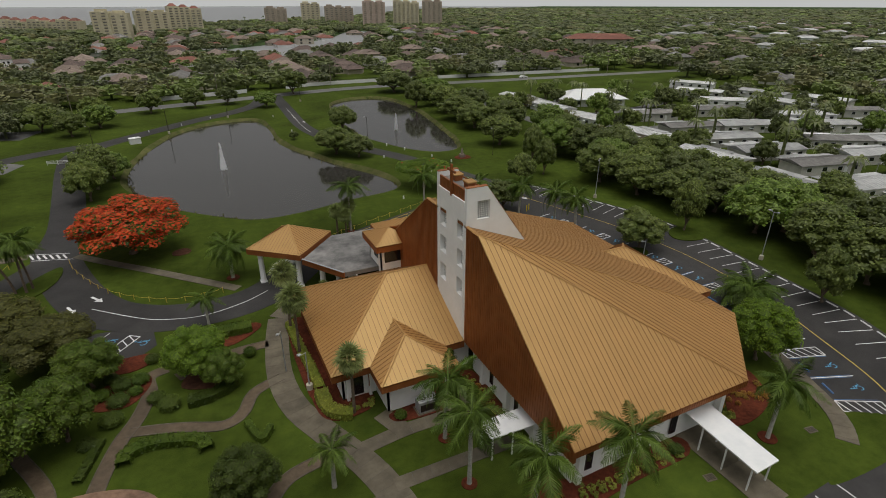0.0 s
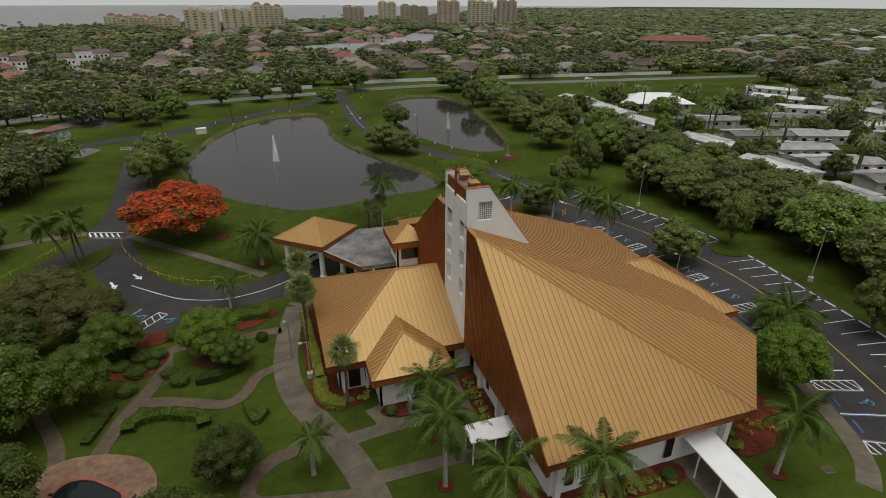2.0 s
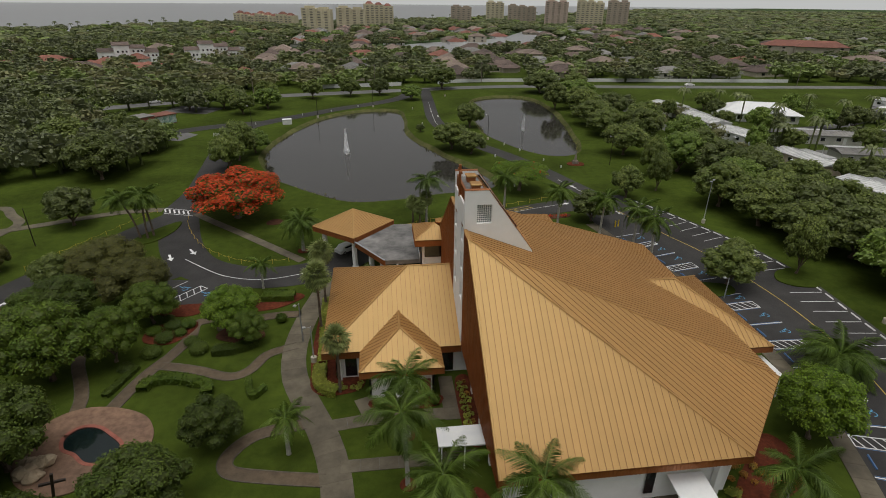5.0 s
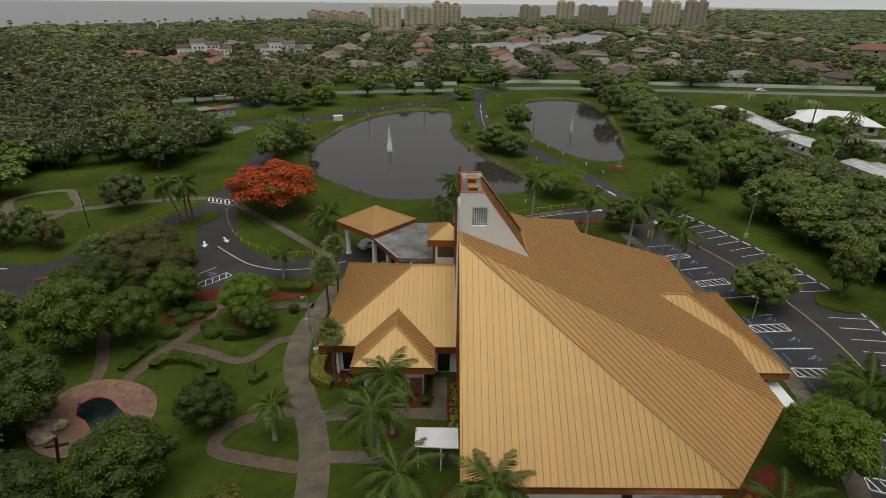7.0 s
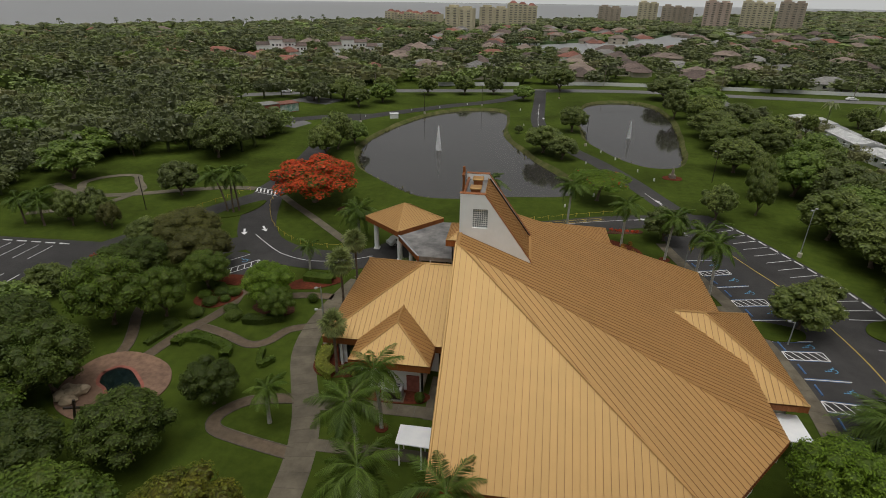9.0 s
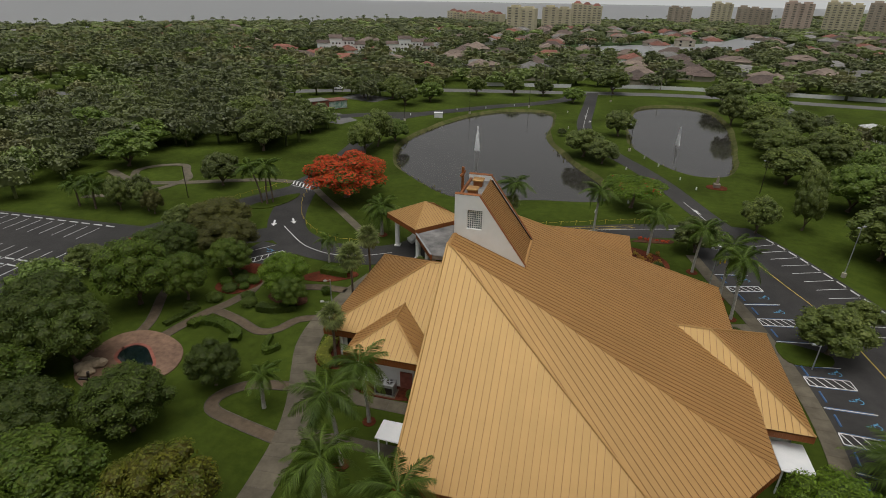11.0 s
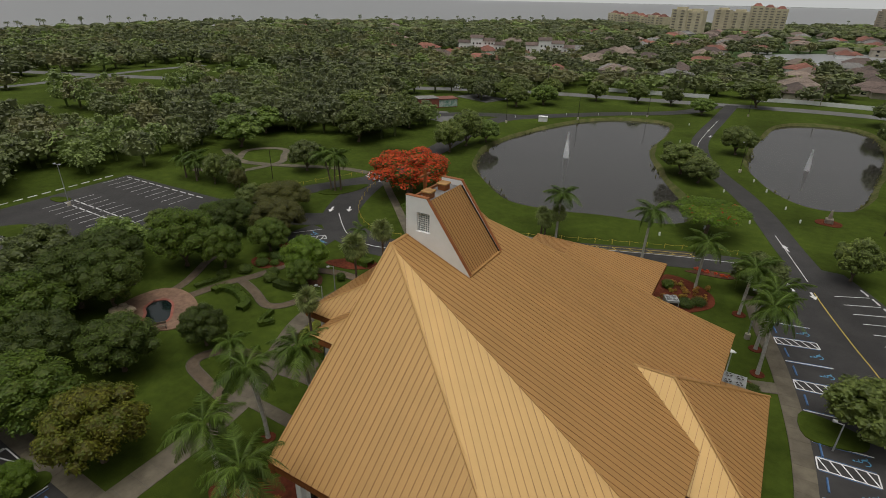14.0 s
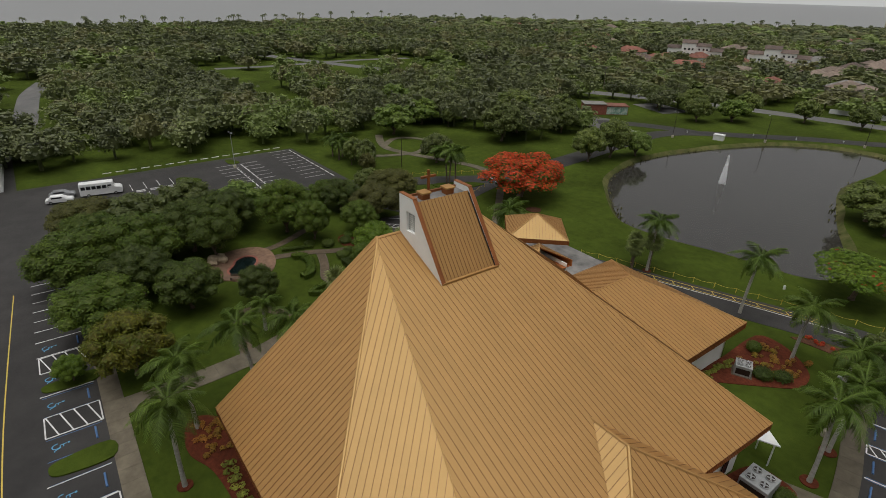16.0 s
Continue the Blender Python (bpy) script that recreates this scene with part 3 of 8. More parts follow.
def fascia(parent, p, q, drop, out, material=None, ribs=0.32):
    """A ribbed brown fascia under the eave from p to q, one folded sheet; out points away from the house."""
    p, q, out = Vector(p), Vector(q), Vector(out).normalized()
    n = max(1, round((q - p).length / ribs))
    d = (q - p) / n
    w = d.normalized() * 0.02
    line = [p - out * 0.12]
    for i in range(n + 1):
        c = p + d * i
        line += [c - w, c - w + out * 0.03, c + w + out * 0.03, c + w]
    line.append(q - out * 0.12)
    bm = bmesh.new()
    low = Vector((0, 0, drop))
    hi, lo = [bm.verts.new(x) for x in line], [bm.verts.new(x - low) for x in line]
    k = len(line)
    for i in range(k):
        j = (i + 1) % k
        bm.faces.new((hi[i], hi[j], lo[j], lo[i]))
    for i in range(1, k - 3, 4):
        bm.faces.new([hi[j] for j in (i, i + 1, i + 2, i + 3)])
        bm.faces.new([lo[j] for j in (i + 3, i + 2, i + 1, i)])
    bm.faces.new([hi[0]] + [hi[j] for i in range(1, k - 1, 4) for j in (i, i + 3)] + [hi[-1]])
    bm.faces.new(([lo[0]] + [lo[j] for i in range(1, k - 1, 4) for j in (i, i + 3)] + [lo[-1]])[::-1])
    bmesh.ops.recalc_face_normals(bm, faces=bm.faces)
    return part("fascia", bm, material or BROWN, parent)


PITCH = 0.58
YC = 48.3
A, SWC, SE1, SE2 = (24.0, 42.1, 18.5), (24.0, 24.9, 5.7), (45.5, 25.2, 5.5), (53.1, 33.0, 6.852)
AE = (24.75, 41.717, 18.2)  # east end of the short cap on the apex


def north(p):
    return (p[0], 2 * YC - p[1], p[2])


A2, NWC, NE2 = north(A), north(SWC), (54.6, 64.4, 6.25)


def roof_face(pts, down, pitch=PITCH, thick=0.25):
    d = deck_of("roof", church, pts, thick, BROWN, "gold standing-seam metal roof slope")
    seamed(d, pts, down, pitch, GOLD, seam=SEAM_SHADE)
    return d


roof_face([A, SWC, SE1, AE], (0, -1, -0.75))
roof_face([AE, SE1, SE2], (0.72, -0.70, -0.6))
roof_face([A, AE, SE2, NE2, A2], (1, 0, -0.4))
roof_face([A2, NE2, NWC], (0.21, 0.98, -0.75))
for p, q in ((AE, SE1), (A2, NE2), (A, SWC), (A2, NWC), (A, AE)):
    bar(church, p, q, 0.24, 0.07, GOLD, up=0.02)
bar(church, AE, SE2, 0.10, 0.05, GOLD, up=0.015)
bar(church, (24.12, 42.0, 18.45), (24.12, 44.7, 18.45), 0.45, 0.07, GOLD)
bar(church, (24.12, 51.9, 18.45), (24.12, 54.6, 18.45), 0.45, 0.07, GOLD)
fascia(church, SWC, SE1, 0.75, (0, -1, 0))
fascia(church, SE1, SE2, 0.75, (0.72, -0.70, 0))
fascia(church, SE2, NE2, 0.75, (1, 0, 0))
fascia(church, NE2, NWC, 0.75, (0.21, 0.98, 0))


def wall_ring(name, ring, z0, z1, thick, material, parent, label=""):
    """Upright walls along an open line of x, y, thickened inwards."""
    for p, q in zip(ring, ring[1:]):
        bm = bmesh.new()
        p, q = Vector(p), Vector(q)
        d = (q - p).normalized()
        s = Vector((-d.y, d.x)) * thick
        v = [bm.verts.new((w.x, w.y, z)) for z in (z0, z1) for w in (p, q, q + s, p + s)]
        for f in ((3, 2, 1, 0), (4, 5, 6, 7), (0, 1, 5, 4), (1, 2, 6, 5), (2, 3, 7, 6), (3, 0, 4, 7)):
            bm.faces.new([v[i] for i in f])
        bmesh.ops.recalc_face_normals(bm, faces=bm.faces)
        side = part(name, bm, material, parent, label)
    return side


# copper-brown west walls: ribbed cladding hung over a recessed white wall
def clad(pts, out=(-1, 0, 0)):
    bm = bmesh.new()
    lo = [bm.verts.new(p) for p in pts]
    hi = [bm.verts.new((p[0] + 0.3, p[1], p[2])) for p in pts]
    bm.faces.new(lo)
    bm.faces.new(hi[::-1])
    for i in range(len(pts)):
        j = (i + 1) % len(pts)
        bm.faces.new((lo[i], hi[i], hi[j], lo[j]))
    bmesh.ops.recalc_face_normals(bm, faces=bm.faces)
    w = part("wall", bm, BROWN, church, "ribbed copper-brown metal wall")
    seamed(w, pts, (0, 0, -1), 0.36, BROWN, normal=out, rib=0.09, high=0.07, name="panel")


clad([(24, 25.0, 5.55), (24, 42.1, 18.42), (24, 44.75, 18.42), (24, 44.75, 4.3), (24, 25.0, 4.3)])
clad([(24, 71.6, 5.55), (24, 54.5, 18.42), (24, 51.85, 18.42), (24, 51.85, 4.3), (24, 71.6, 4.3)])
WALL_IN = [(25.3, 44.8), (25.3, 26.4), (45.0, 26.7), (52.0, 33.6), (53.2, 63.2), (25.3, 69.8)]
wall_ring("wall", WALL_IN, -0.2, 5.3, 0.25, STUCCO, church, "white stucco wall under the eaves")
bm = bmesh.new()
slab(bm, [(24.1, 25.1), (45.2, 25.4), (52.8, 33.2), (54.3, 64.2), (24.1, 71.4)], 4.86, 4.92)
part("soffit", bm, BROWN, church, "brown metal soffit under the eaves")


def lattice(wide, high, nx, nz, rim, depth, m):
    """A pierced sheet in the x, z plane: a frame or grid of bars rim wide, depth thick, in one piece."""
    xs = sorted({round(v, 5) for i in range(nx + 1) for v in (wide * i / nx - (rim if i else 0), wide * i / nx + (rim if i < nx else 0))})
    zs = sorted({round(v, 5) for j in range(nz + 1) for v in (high * j / nz - (rim if j else 0), high * j / nz + (rim if j < nz else 0))})
    bm = bmesh.new()
    v = [[bm.verts.new((x, 0, z)) for z in zs] for x in xs]
    for i in range(len(xs) - 1):
        for j in range(len(zs) - 1):
            if not (i % 2 and j % 2):
                bm.faces.new((v[i][j], v[i + 1][j], v[i + 1][j + 1], v[i][j + 1]))
    grown_up = bmesh.ops.extrude_face_region(bm, geom=bm.faces[:])
    bmesh.ops.translate(bm, verts=[e for e in grown_up["geom"] if isinstance(e, bmesh.types.BMVert)], vec=(0, depth, 0))
    bmesh.ops.recalc_face_normals(bm, faces=bm.faces)
    bmesh.ops.transform(bm, verts=bm.verts, matrix=m)
    return bm


def window(parent, at, right, wide, high, name="window", material=None, sill=True):
    """A framed window with its middle bottom at the point, its face looking along right x up."""
    o, r = Vector(at), Vector(right).normalized()
    n = r.cross(Vector((0, 0, 1)))
    m = Matrix(((r.x, n.x, 0, o.x), (r.y, n.y, 0, o.y), (r.z, n.z, 1, o.z), (0, 0, 0, 1)))
    f = 0.06
    bm = lattice(wide, high, 1, 1, f, 0.09, m @ Matrix.Translation((-wide / 2, -0.04, 0)))
    w = part(name, bm, DARK, parent, "dark bronze framed glass")
    part("pane", boxed(-wide / 2 + f, -0.02, f, wide / 2 - f, 0.02, high - f, m=m), material or PANE, w)
    return w


for y in (30.5, 35.5, 40.5):
    window(church, (25.28, y, 0.9), (0, -1, 0), 0.7, 2.9)
    part("pilaster", boxed(24.75, y + 1.15, -0.2, 25.35, y + 1.75, 4.9, 0.03), STUCCO, church)
for x in (27.2, 37.6):
    window(church, (x, 26.4, 0.9), (1, 0, 0), 0.8, 2.6)
for x in (25.9, 43.6):
    part("pilaster", boxed(x - 0.3, 25.9, -0.2, x + 0.3, 26.5, 4.9, 0.03), STUCCO, church)
for y in (36, 40, 58, 61):
    window(church, (53.22, y, 0.9), (0, 1, 0), 1.0, 2.6)

# the white tower
TY0, TY1, TZ = 44.75, 51.85, 22.55


def tower_side(y0, y1):
    bm = bmesh.new()
    ring = [(24, 4), (24, TZ), (26.35, TZ), (31.25, 15.75), (31.25, 4)]
    a = [bm.verts.new((x, y0, z)) for x, z in ring]
    b = [bm.verts.new((x, y1, z)) for x, z in ring]
    bm.faces.new(a)
    bm.faces.new(b[::-1])
    for i in range(5):
        bm.faces.new((a[i], b[i], b[(i + 1) % 5], a[(i + 1) % 5]))
    bmesh.ops.recalc_face_normals(bm, faces=bm.faces)
    return bm


tower = part("tower", boxed(26.2, 45.2, 4, 26.6, 51.4, 20.6), STUCCO, church, "white stucco bell tower with a sloping back")


def pierced(bm, y0, y1, z0, z1, x0, x1, holes):
    """A west wall from y0 to y1 with rectangular openings right through it."""
    ys = sorted({y0, y1, *(h[0] for h in holes), *(h[1] for h in holes)})
    zs = sorted({z0, z1, *(h[2] for h in holes), *(h[3] for h in holes)})
    for a, b in zip(ys, ys[1:]):
        for c, d in zip(zs, zs[1:]):
            if not any(h[0] <= a and b <= h[1] and h[2] <= c and d <= h[3] for h in holes):
                box(bm, x0, a, c, x1, b, d)
    bmesh.ops.remove_doubles(bm, verts=bm.verts, dist=1e-4)
    return bm


HOLES = [(a, b, z, z + 2.05) for a, b in ((45.35, 46.7), (49.35, 50.95)) for z in (16.62, 13.3, 9.82)]
part("wall", pierced(bmesh.new(), TY0 + 0.45, TY1 - 0.45, 4.0, 21.0, 23.94, 24.75, HOLES), STUCCO, tower)
S_HOLE = (25.25, 26.75, 19.05, 21.05)


def south_wall():
    bm = bmesh.new()
    ring = [(24, 4), (24, TZ), (26.35, TZ), (31.25, 15.75), (31.25, 4)]
    x0, x1, z0, z1 = S_HOLE
    strips = [[(24, 4), (24, TZ), (x0, TZ), (x0, 4)], [(x0, 4), (x0, z0), (x1, z0), (x1, 4)], [(x0, z1), (x0, TZ), (26.35, TZ), (x1, TZ - 0.4 * 1.388), (x1, z1)],
              [(x1, 4), (x1, TZ - 0.4 * 1.388), (31.25, 15.75), (31.25, 4)]]
    for s in strips:
        a = [bm.verts.new((x, TY0, z)) for x, z in s]
        b = [bm.verts.new((x, TY0 + 0.45, z)) for x, z in s]
        bm.faces.new(a)
        bm.faces.new(b[::-1])
        for i in range(len(s)):
            bm.faces.new((a[i], b[i], b[(i + 1) % len(s)], a[(i + 1) % len(s)]))
    bmesh.ops.remove_doubles(bm, verts=bm.verts, dist=1e-4)
    bmesh.ops.recalc_face_normals(bm, faces=bm.faces)
    return bm


part("wall", south_wall(), STUCCO, tower)
part("wall", tower_side(TY1 - 0.45, TY1), STUCCO, tower)


def block_grid(parent, y0, y1, z0, z1, x, nx, nz, along_x=False):
    """A glass-block window: a white grid over dim glass."""
    place = pose(y0, x - 0.03, z0) if along_x else pose(x + 0.02, y0, z0, 0, 0, 90)
    bm = lattice(y1 - y0, z1 - z0, nx, nz, 0.022, 0.05, place)
    g = part("window", bm, STUCCO, parent, "glass-block window in a white grid")
    part("pane", boxed(y0, x, z0, y1, x + 0.08, z1) if along_x else boxed(x, y0, z0, x + 0.08, y1, z1), BLOCK, g)


for a, b, z, top in HOLES:
    block_grid(church, a, b, z, top, 24.5, 6, 9)
block_grid(church, S_HOLE[0], S_HOLE[1], S_HOLE[2], S_HOLE[3], TY0 + 0.3, 7, 9, True)
# tower back slope, set down between the side walls
back = [(26.3, TY0 + 0.45, 22.15), (26.3, TY1 - 0.45, 22.15), (31.2, TY1 - 0.45, 15.6), (31.2, TY0 + 0.45, 15.6)]
d = deck_of("roof", church, back, 0.3, BROWN, "gold seamed back slope of the tower")
seamed(d, back, (1, 0, -1.3), 0.42, GOLD, seam=SEAM_SHADE)
for y in (TY0 + 0.22, TY1 - 0.22):
    bar(church, (26.36, y, TZ), (31.3, y, 15.72), 0.49, 0.05, BROWN, "coping", 0.005)
    part("coping", boxed(23.96, y - 0.25, TZ, 26.45, y + 0.25, TZ + 0.07, 0.02), BROWN, church)
part("gutter", rod(bmesh.new(), (26.5, TY1 - 0.5, 22.1), (31.2, TY1 - 0.5, 15.75), 0.07, 0.07, 8), DARK, church, "dark pipe down the tower slope")
part("flashing", boxed(31.05, TY0 + 0.05, 15.5, 31.36, TY1 - 0.05, 15.78, 0.03, None), GOLD, church)
part("flat_roof", boxed(24.2, TY0 + 0.45, 21.35, 26.32, TY1 - 0.45, 21.95), FLAT_ROOF, church, "weathered grey flat roof on the tower")
w = part("parapet", boxed(24.15, TY0 + 0.45, 21.0, 24.35, TY1 - 0.45, 22.2), BROWN, church, "ribbed brown parapet")
seamed(w, [(24.15, 45.3, 21.0), (24.15, 45.3, 22.2), (24.15, 51.3, 22.2), (24.15, 51.3, 21.0)], (0, 0, -1), 0.36, BROWN, normal=(-1, 0, 0), rib=0.06, high=0.05)
for y in (46.7, 49.6):
    v = part("roof_vent", boxed(24.9, y - 0.45, 21.95, 25.8, y + 0.45, 22.5, 0.03), BROWN, church, "copper roof vent box")
    part("lid", boxed(24.78, y - 0.57, 22.5, 25.92, y + 0.57, 22.72, 0.06), GOLD, v)
cross = part("cross", boxed(23.85, 48.08, 20.8, 24.1, 48.32, 24.25, 0.02), BROWN, church, "plain wooden-coloured cross on the tower edge")
part("arm", boxed(23.86, 47.3, 23.45, 24.09, 49.1, 23.68, 0.02), BROWN, cross)


# east gable wing (hip roof)
R0, R1 = (46.6, 48.65, 9.35), (50.3, 48.65, 9.35)
DS, DN = (58.45, 40.25, 4.83), (58.65, 56.95, 4.85)
DSi, DNi = (53.0, 40.25, 4.83), (54.2, 56.95, 4.85)
DSv, DNv = (53.0, 43.35, 6.498), (54.2, 54.25, 6.31)
roof_face([R0, R1, DS, DSi, DSv], (0, -1, -0.5), thick=0.16)
roof_face([R1, DS, DN], (1, 0, -0.5), thick=0.16)
roof_face([R0, R1, DN, DNi, DNv], (0, 1, -0.5), thick=0.16)
bar(church, R0, R1, 0.3, 0.08, GOLD, up=0.02)
bar(church, R1, DS, 0.3, 0.08, GOLD, up=0.02)
bar(church, R1, DN, 0.3, 0.08, GOLD, up=0.02)
fascia(church, DSi, DS, 0.8, (0, -1, 0))
fascia(church, DS, DN, 0.8, (1, 0, 0))
fascia(church, DN, DNi, 0.8, (0, 1, 0))
wall_ring("wall", [(53.2, 41.6), (57.4, 41.6), (57.4, 55.7), (53.2, 55.7)], -0.2, 4.4, 0.25, STUCCO, church, "white stucco wall")
part("soffit", boxed(52.5, 40.5, 4.05, 58.5, 56.8, 4.1), BROWN, church)
for y in (44, 47, 50, 53):
    window(church, (57.42, y, 0.8), (0, 1, 0), 1.2, 2.2)

# west wing with its small front gable
WZ = 4.4
WR0, WR1 = (18.6, 55.0, 9.5), (24.0, 55.0, 9.5)
W_SW, W_SE, W_NW, W_NE = (8.6, 44.75, WZ), (24.0, 44.75, WZ), (8.6, 65.25, WZ), (24.0, 65.25, WZ)
GP, GR = (17.2, 49.2, 6.62), (17.2, 45.75, 6.62)
G_SW, G_SE = (12.75, 41.05, WZ), (21.65, 41.05, WZ)
G_VW, G_VE = (12.75, 44.75, WZ), (21.65, 44.75, WZ)
roof_face([W_SW, WR0, WR1, W_SE, G_VE, GP, G_VW], (0, -1, -0.5), thick=0.16)
roof_face([W_NW, WR0, W_SW], (-1, 0, -0.5), thick=0.16)
roof_face([W_NE, WR1, WR0, W_NW], (0, 1, -0.5), thick=0.16)
roof_face([G_VW, GP, GR, G_SW], (-1, 0, -0.5), thick=0.16)
roof_face([G_SW, GR, G_SE], (0, -1, -0.5), thick=0.16)
roof_face([G_SE, GR, GP, G_VE], (1, 0, -0.5), thick=0.16)
for p, q in ((WR0, WR1), (WR0, W_SW), (WR0, W_NW), (GP, GR), (GR, G_SW), (GR, G_SE)):
    bar(church, p, q, 0.3, 0.08, GOLD, up=0.02)
for p, q, o in ((W_SW, G_VW, (0, -1, 0)), (G_VE, W_SE, (0, -1, 0)), (W_NW, W_SW, (-1, 0, 0)), (G_VW, G_SW, (-1, 0, 0)), (G_SW, G_SE, (0, -1, 0)), (G_SE, G_VE, (1, 0, 0)), (W_NW, W_NE, (0, 1, 0))):
    fascia(church, p, q, 0.85, o)
wall_ring("wall", [(24.5, 64), (9.9, 64), (9.9, 46.0), (13.7, 46.0), (13.7, 42.2), (20.7, 42.2), (20.7, 46.0), (25.3, 46.0)], -0.2, 3.9, 0.22, STUCCO, church, "white stucco wall under the eaves")
part("soffit", boxed(8.75, 44.9, 3.58, 24.0, 65.1, 3.63), BROWN, church)
part("soffit", boxed(12.9, 41.2, 3.58, 21.5, 44.9, 3.63), BROWN, church)
window(church, (11.6, 45.98, 0.3), (1, 0, 0), 1.3, 2.5)
window(church, (22.6, 45.98, 0.2), (1, 0, 0), 1.4, 2.5, "door")
for y in (49, 53, 57, 61):
    window(church, (9.88, y, 0.3), (0, -1, 0), 1.2, 2.5)
for x in (10.4, 12.9):
    part("pilaster", boxed(x - 0.16, 45.5, -0.1, x + 0.16, 46.0, 3.6, 0.02), STUCCO, church)
part("downspout", rod(bmesh.new(), (12.6, 44.9, 3.6), (12.9, 45.9, 0.1), 0.05), BROWN, church)

# porte cochere: hip canopy set at an angle, flat roof link, white columns
PC = (11.1, 78.6, 8.35)
PW, PS, PE, PN = (4.5, 77.9, 5.85), (11.3, 72.2, 5.85), (17.7, 79.2, 5.85), (10.9, 84.9, 5.85)
for p, q in ((PW, PS), (PS, PE), (PE, PN), (PN, PW)):
    mid = (Vector(p) + Vector(q)) / 2 - Vector(PC)
    roof_face([PC, p, q], tuple(mid), 0.5, 0.14)
    fascia(church, p, q, 0.85, (mid.x, mid.y, 0))
    bar(church, PC, p, 0.26, 0.07, GOLD, up=0.02)
bm = bmesh.new()
slab(bm, [(p[0] * 0.97 + PC[0] * 0.03, p[1] * 0.97 + PC[1] * 0.03) for p in (PW, PS, PE, PN)], 5.0, 5.06)
part("soffit", bm, STUCCO, church)
FLAT = [(11.7, 72.3), (16.0, 65.4), (25.0, 65.4), (25.0, 79.0), (17.6, 79.0)]
bm = bmesh.new()
slab(bm, FLAT, 4.55, 5.2)
part("flat_roof", bm, FLAT_ROOF, church, "weathered dark grey flat roof with pale stains")
fascia(church, (11.5, 72.1, 5.35), (15.9, 65.2, 5.35), 0.95, (-0.84, -0.54, 0))
bar(church, (11.5, 72.1, 5.35), (15.9, 65.2, 5.35), 0.3, 0.05, GALV, "coping")
for x, y in ((6.3, 77.8), (11.2, 74.0), (16.0, 79.2), (11.0, 83.3), (13.9, 70.2), (15.6, 67.4)):
    c = part("column", rod(bmesh.new(), (x, y, -0.1), (x, y, 5.0), 0.42, 0.40, 20), STUCCO, church, "round white column")
    part("base", boxed(x - 0.5, y - 0.5, -0.1, x + 0.5, y + 0.5, 0.25, 0.03), STUCCO, c)
wall_ring("wall", [(24.2, 78.5), (19.0, 78.0), (17.6, 65.3)], -0.2, 4.6, 0.2, STUCCO, church)
# clerestory box over the link
K = (23.2, 66.6, 10.4)
KW0, KW1, KE0, KE1 = (20.2, 63.5, 9.0), (20.2, 69.7, 9.0), (26.2, 63.5, 9.0), (26.2, 69.7, 9.0)
roof_face([K, KW0, KW1], (-1, 0, -0.45), 0.5, 0.14)
roof_face([K, KE0, KW0], (0, -1, -0.45), 0.5, 0.14)
roof_face([K, KW1, KE1], (0, 1, -0.45), 0.5, 0.14)
for p in (KW0, KW1):
    bar(church, K, p, 0.24, 0.06, GOLD, up=0.02)
fascia(church, KW1, KW0, 0.95, (-1, 0, 0))
fascia(church, KW0, KE0, 0.95, (0, -1, 0))
fascia(church, KW1, KE1, 0.95, (0, 1, 0))
part("soffit", boxed(20.3, 63.6, 8.08, 26.1, 69.6, 8.13), BROWN, church)
wall_ring("wall", [(26, 69.0), (21.0, 69.0), (21.0, 64.4), (26, 64.4)], 4.5, 8.6, 0.2, STUCCO, church, "white clerestory wall")
window(church, (23.4, 64.38, 6.0), (1, 0, 0), 3.6, 1.7)
window(church, (20.98, 66.2, 6.4), (0, -1, 0), 1.6, 1.3)

# north wing
NZ = 5.4
NP, NS = (33.2, 72.4, 9.0), (33.2, 63.0, 9.0)
N_NE, N_SE, N_NW, N_SW = (44.6, 80.4, NZ), (44.6, 66.2, NZ), (24.8, 80.4, NZ), (24.8, 66.0, NZ)
roof_face([NP, NS, N_SE, N_NE], (1, 0, -0.32), thick=0.16)
roof_face([NP, N_NE, N_NW], (0, 1, -0.45), thick=0.16)
roof_face([NP, N_NW, N_SW, NS], (-1, 0, -0.43), thick=0.16)
for p, q in ((NS, NP), (NP, N_NE), (NP, N_NW)):
    bar(church, p, q, 0.22, 0.06, GOLD, up=0.02)
fascia(church, N_SE, N_NE, 0.85, (1, 0, 0))
fascia(church, N_NE, N_NW, 0.85, (0, 1, 0))
fascia(church, N_NW, N_SW, 0.85, (-1, 0, 0))
wall_ring("wall", [(43.4, 67.5), (43.4, 79.2), (25.4, 79.2)], -0.2, 5.0, 0.22, STUCCO, church, "white stucco wall")
part("soffit", boxed(25.5, 70.5, 4.58, 44.4, 80.2, 4.63), BROWN, church)
for y in (70.5, 73.2, 76):
    window(church, (43.42, y, 2.6), (0, 1, 0), 1.3, 0.7)


# ---- trees and plants ----


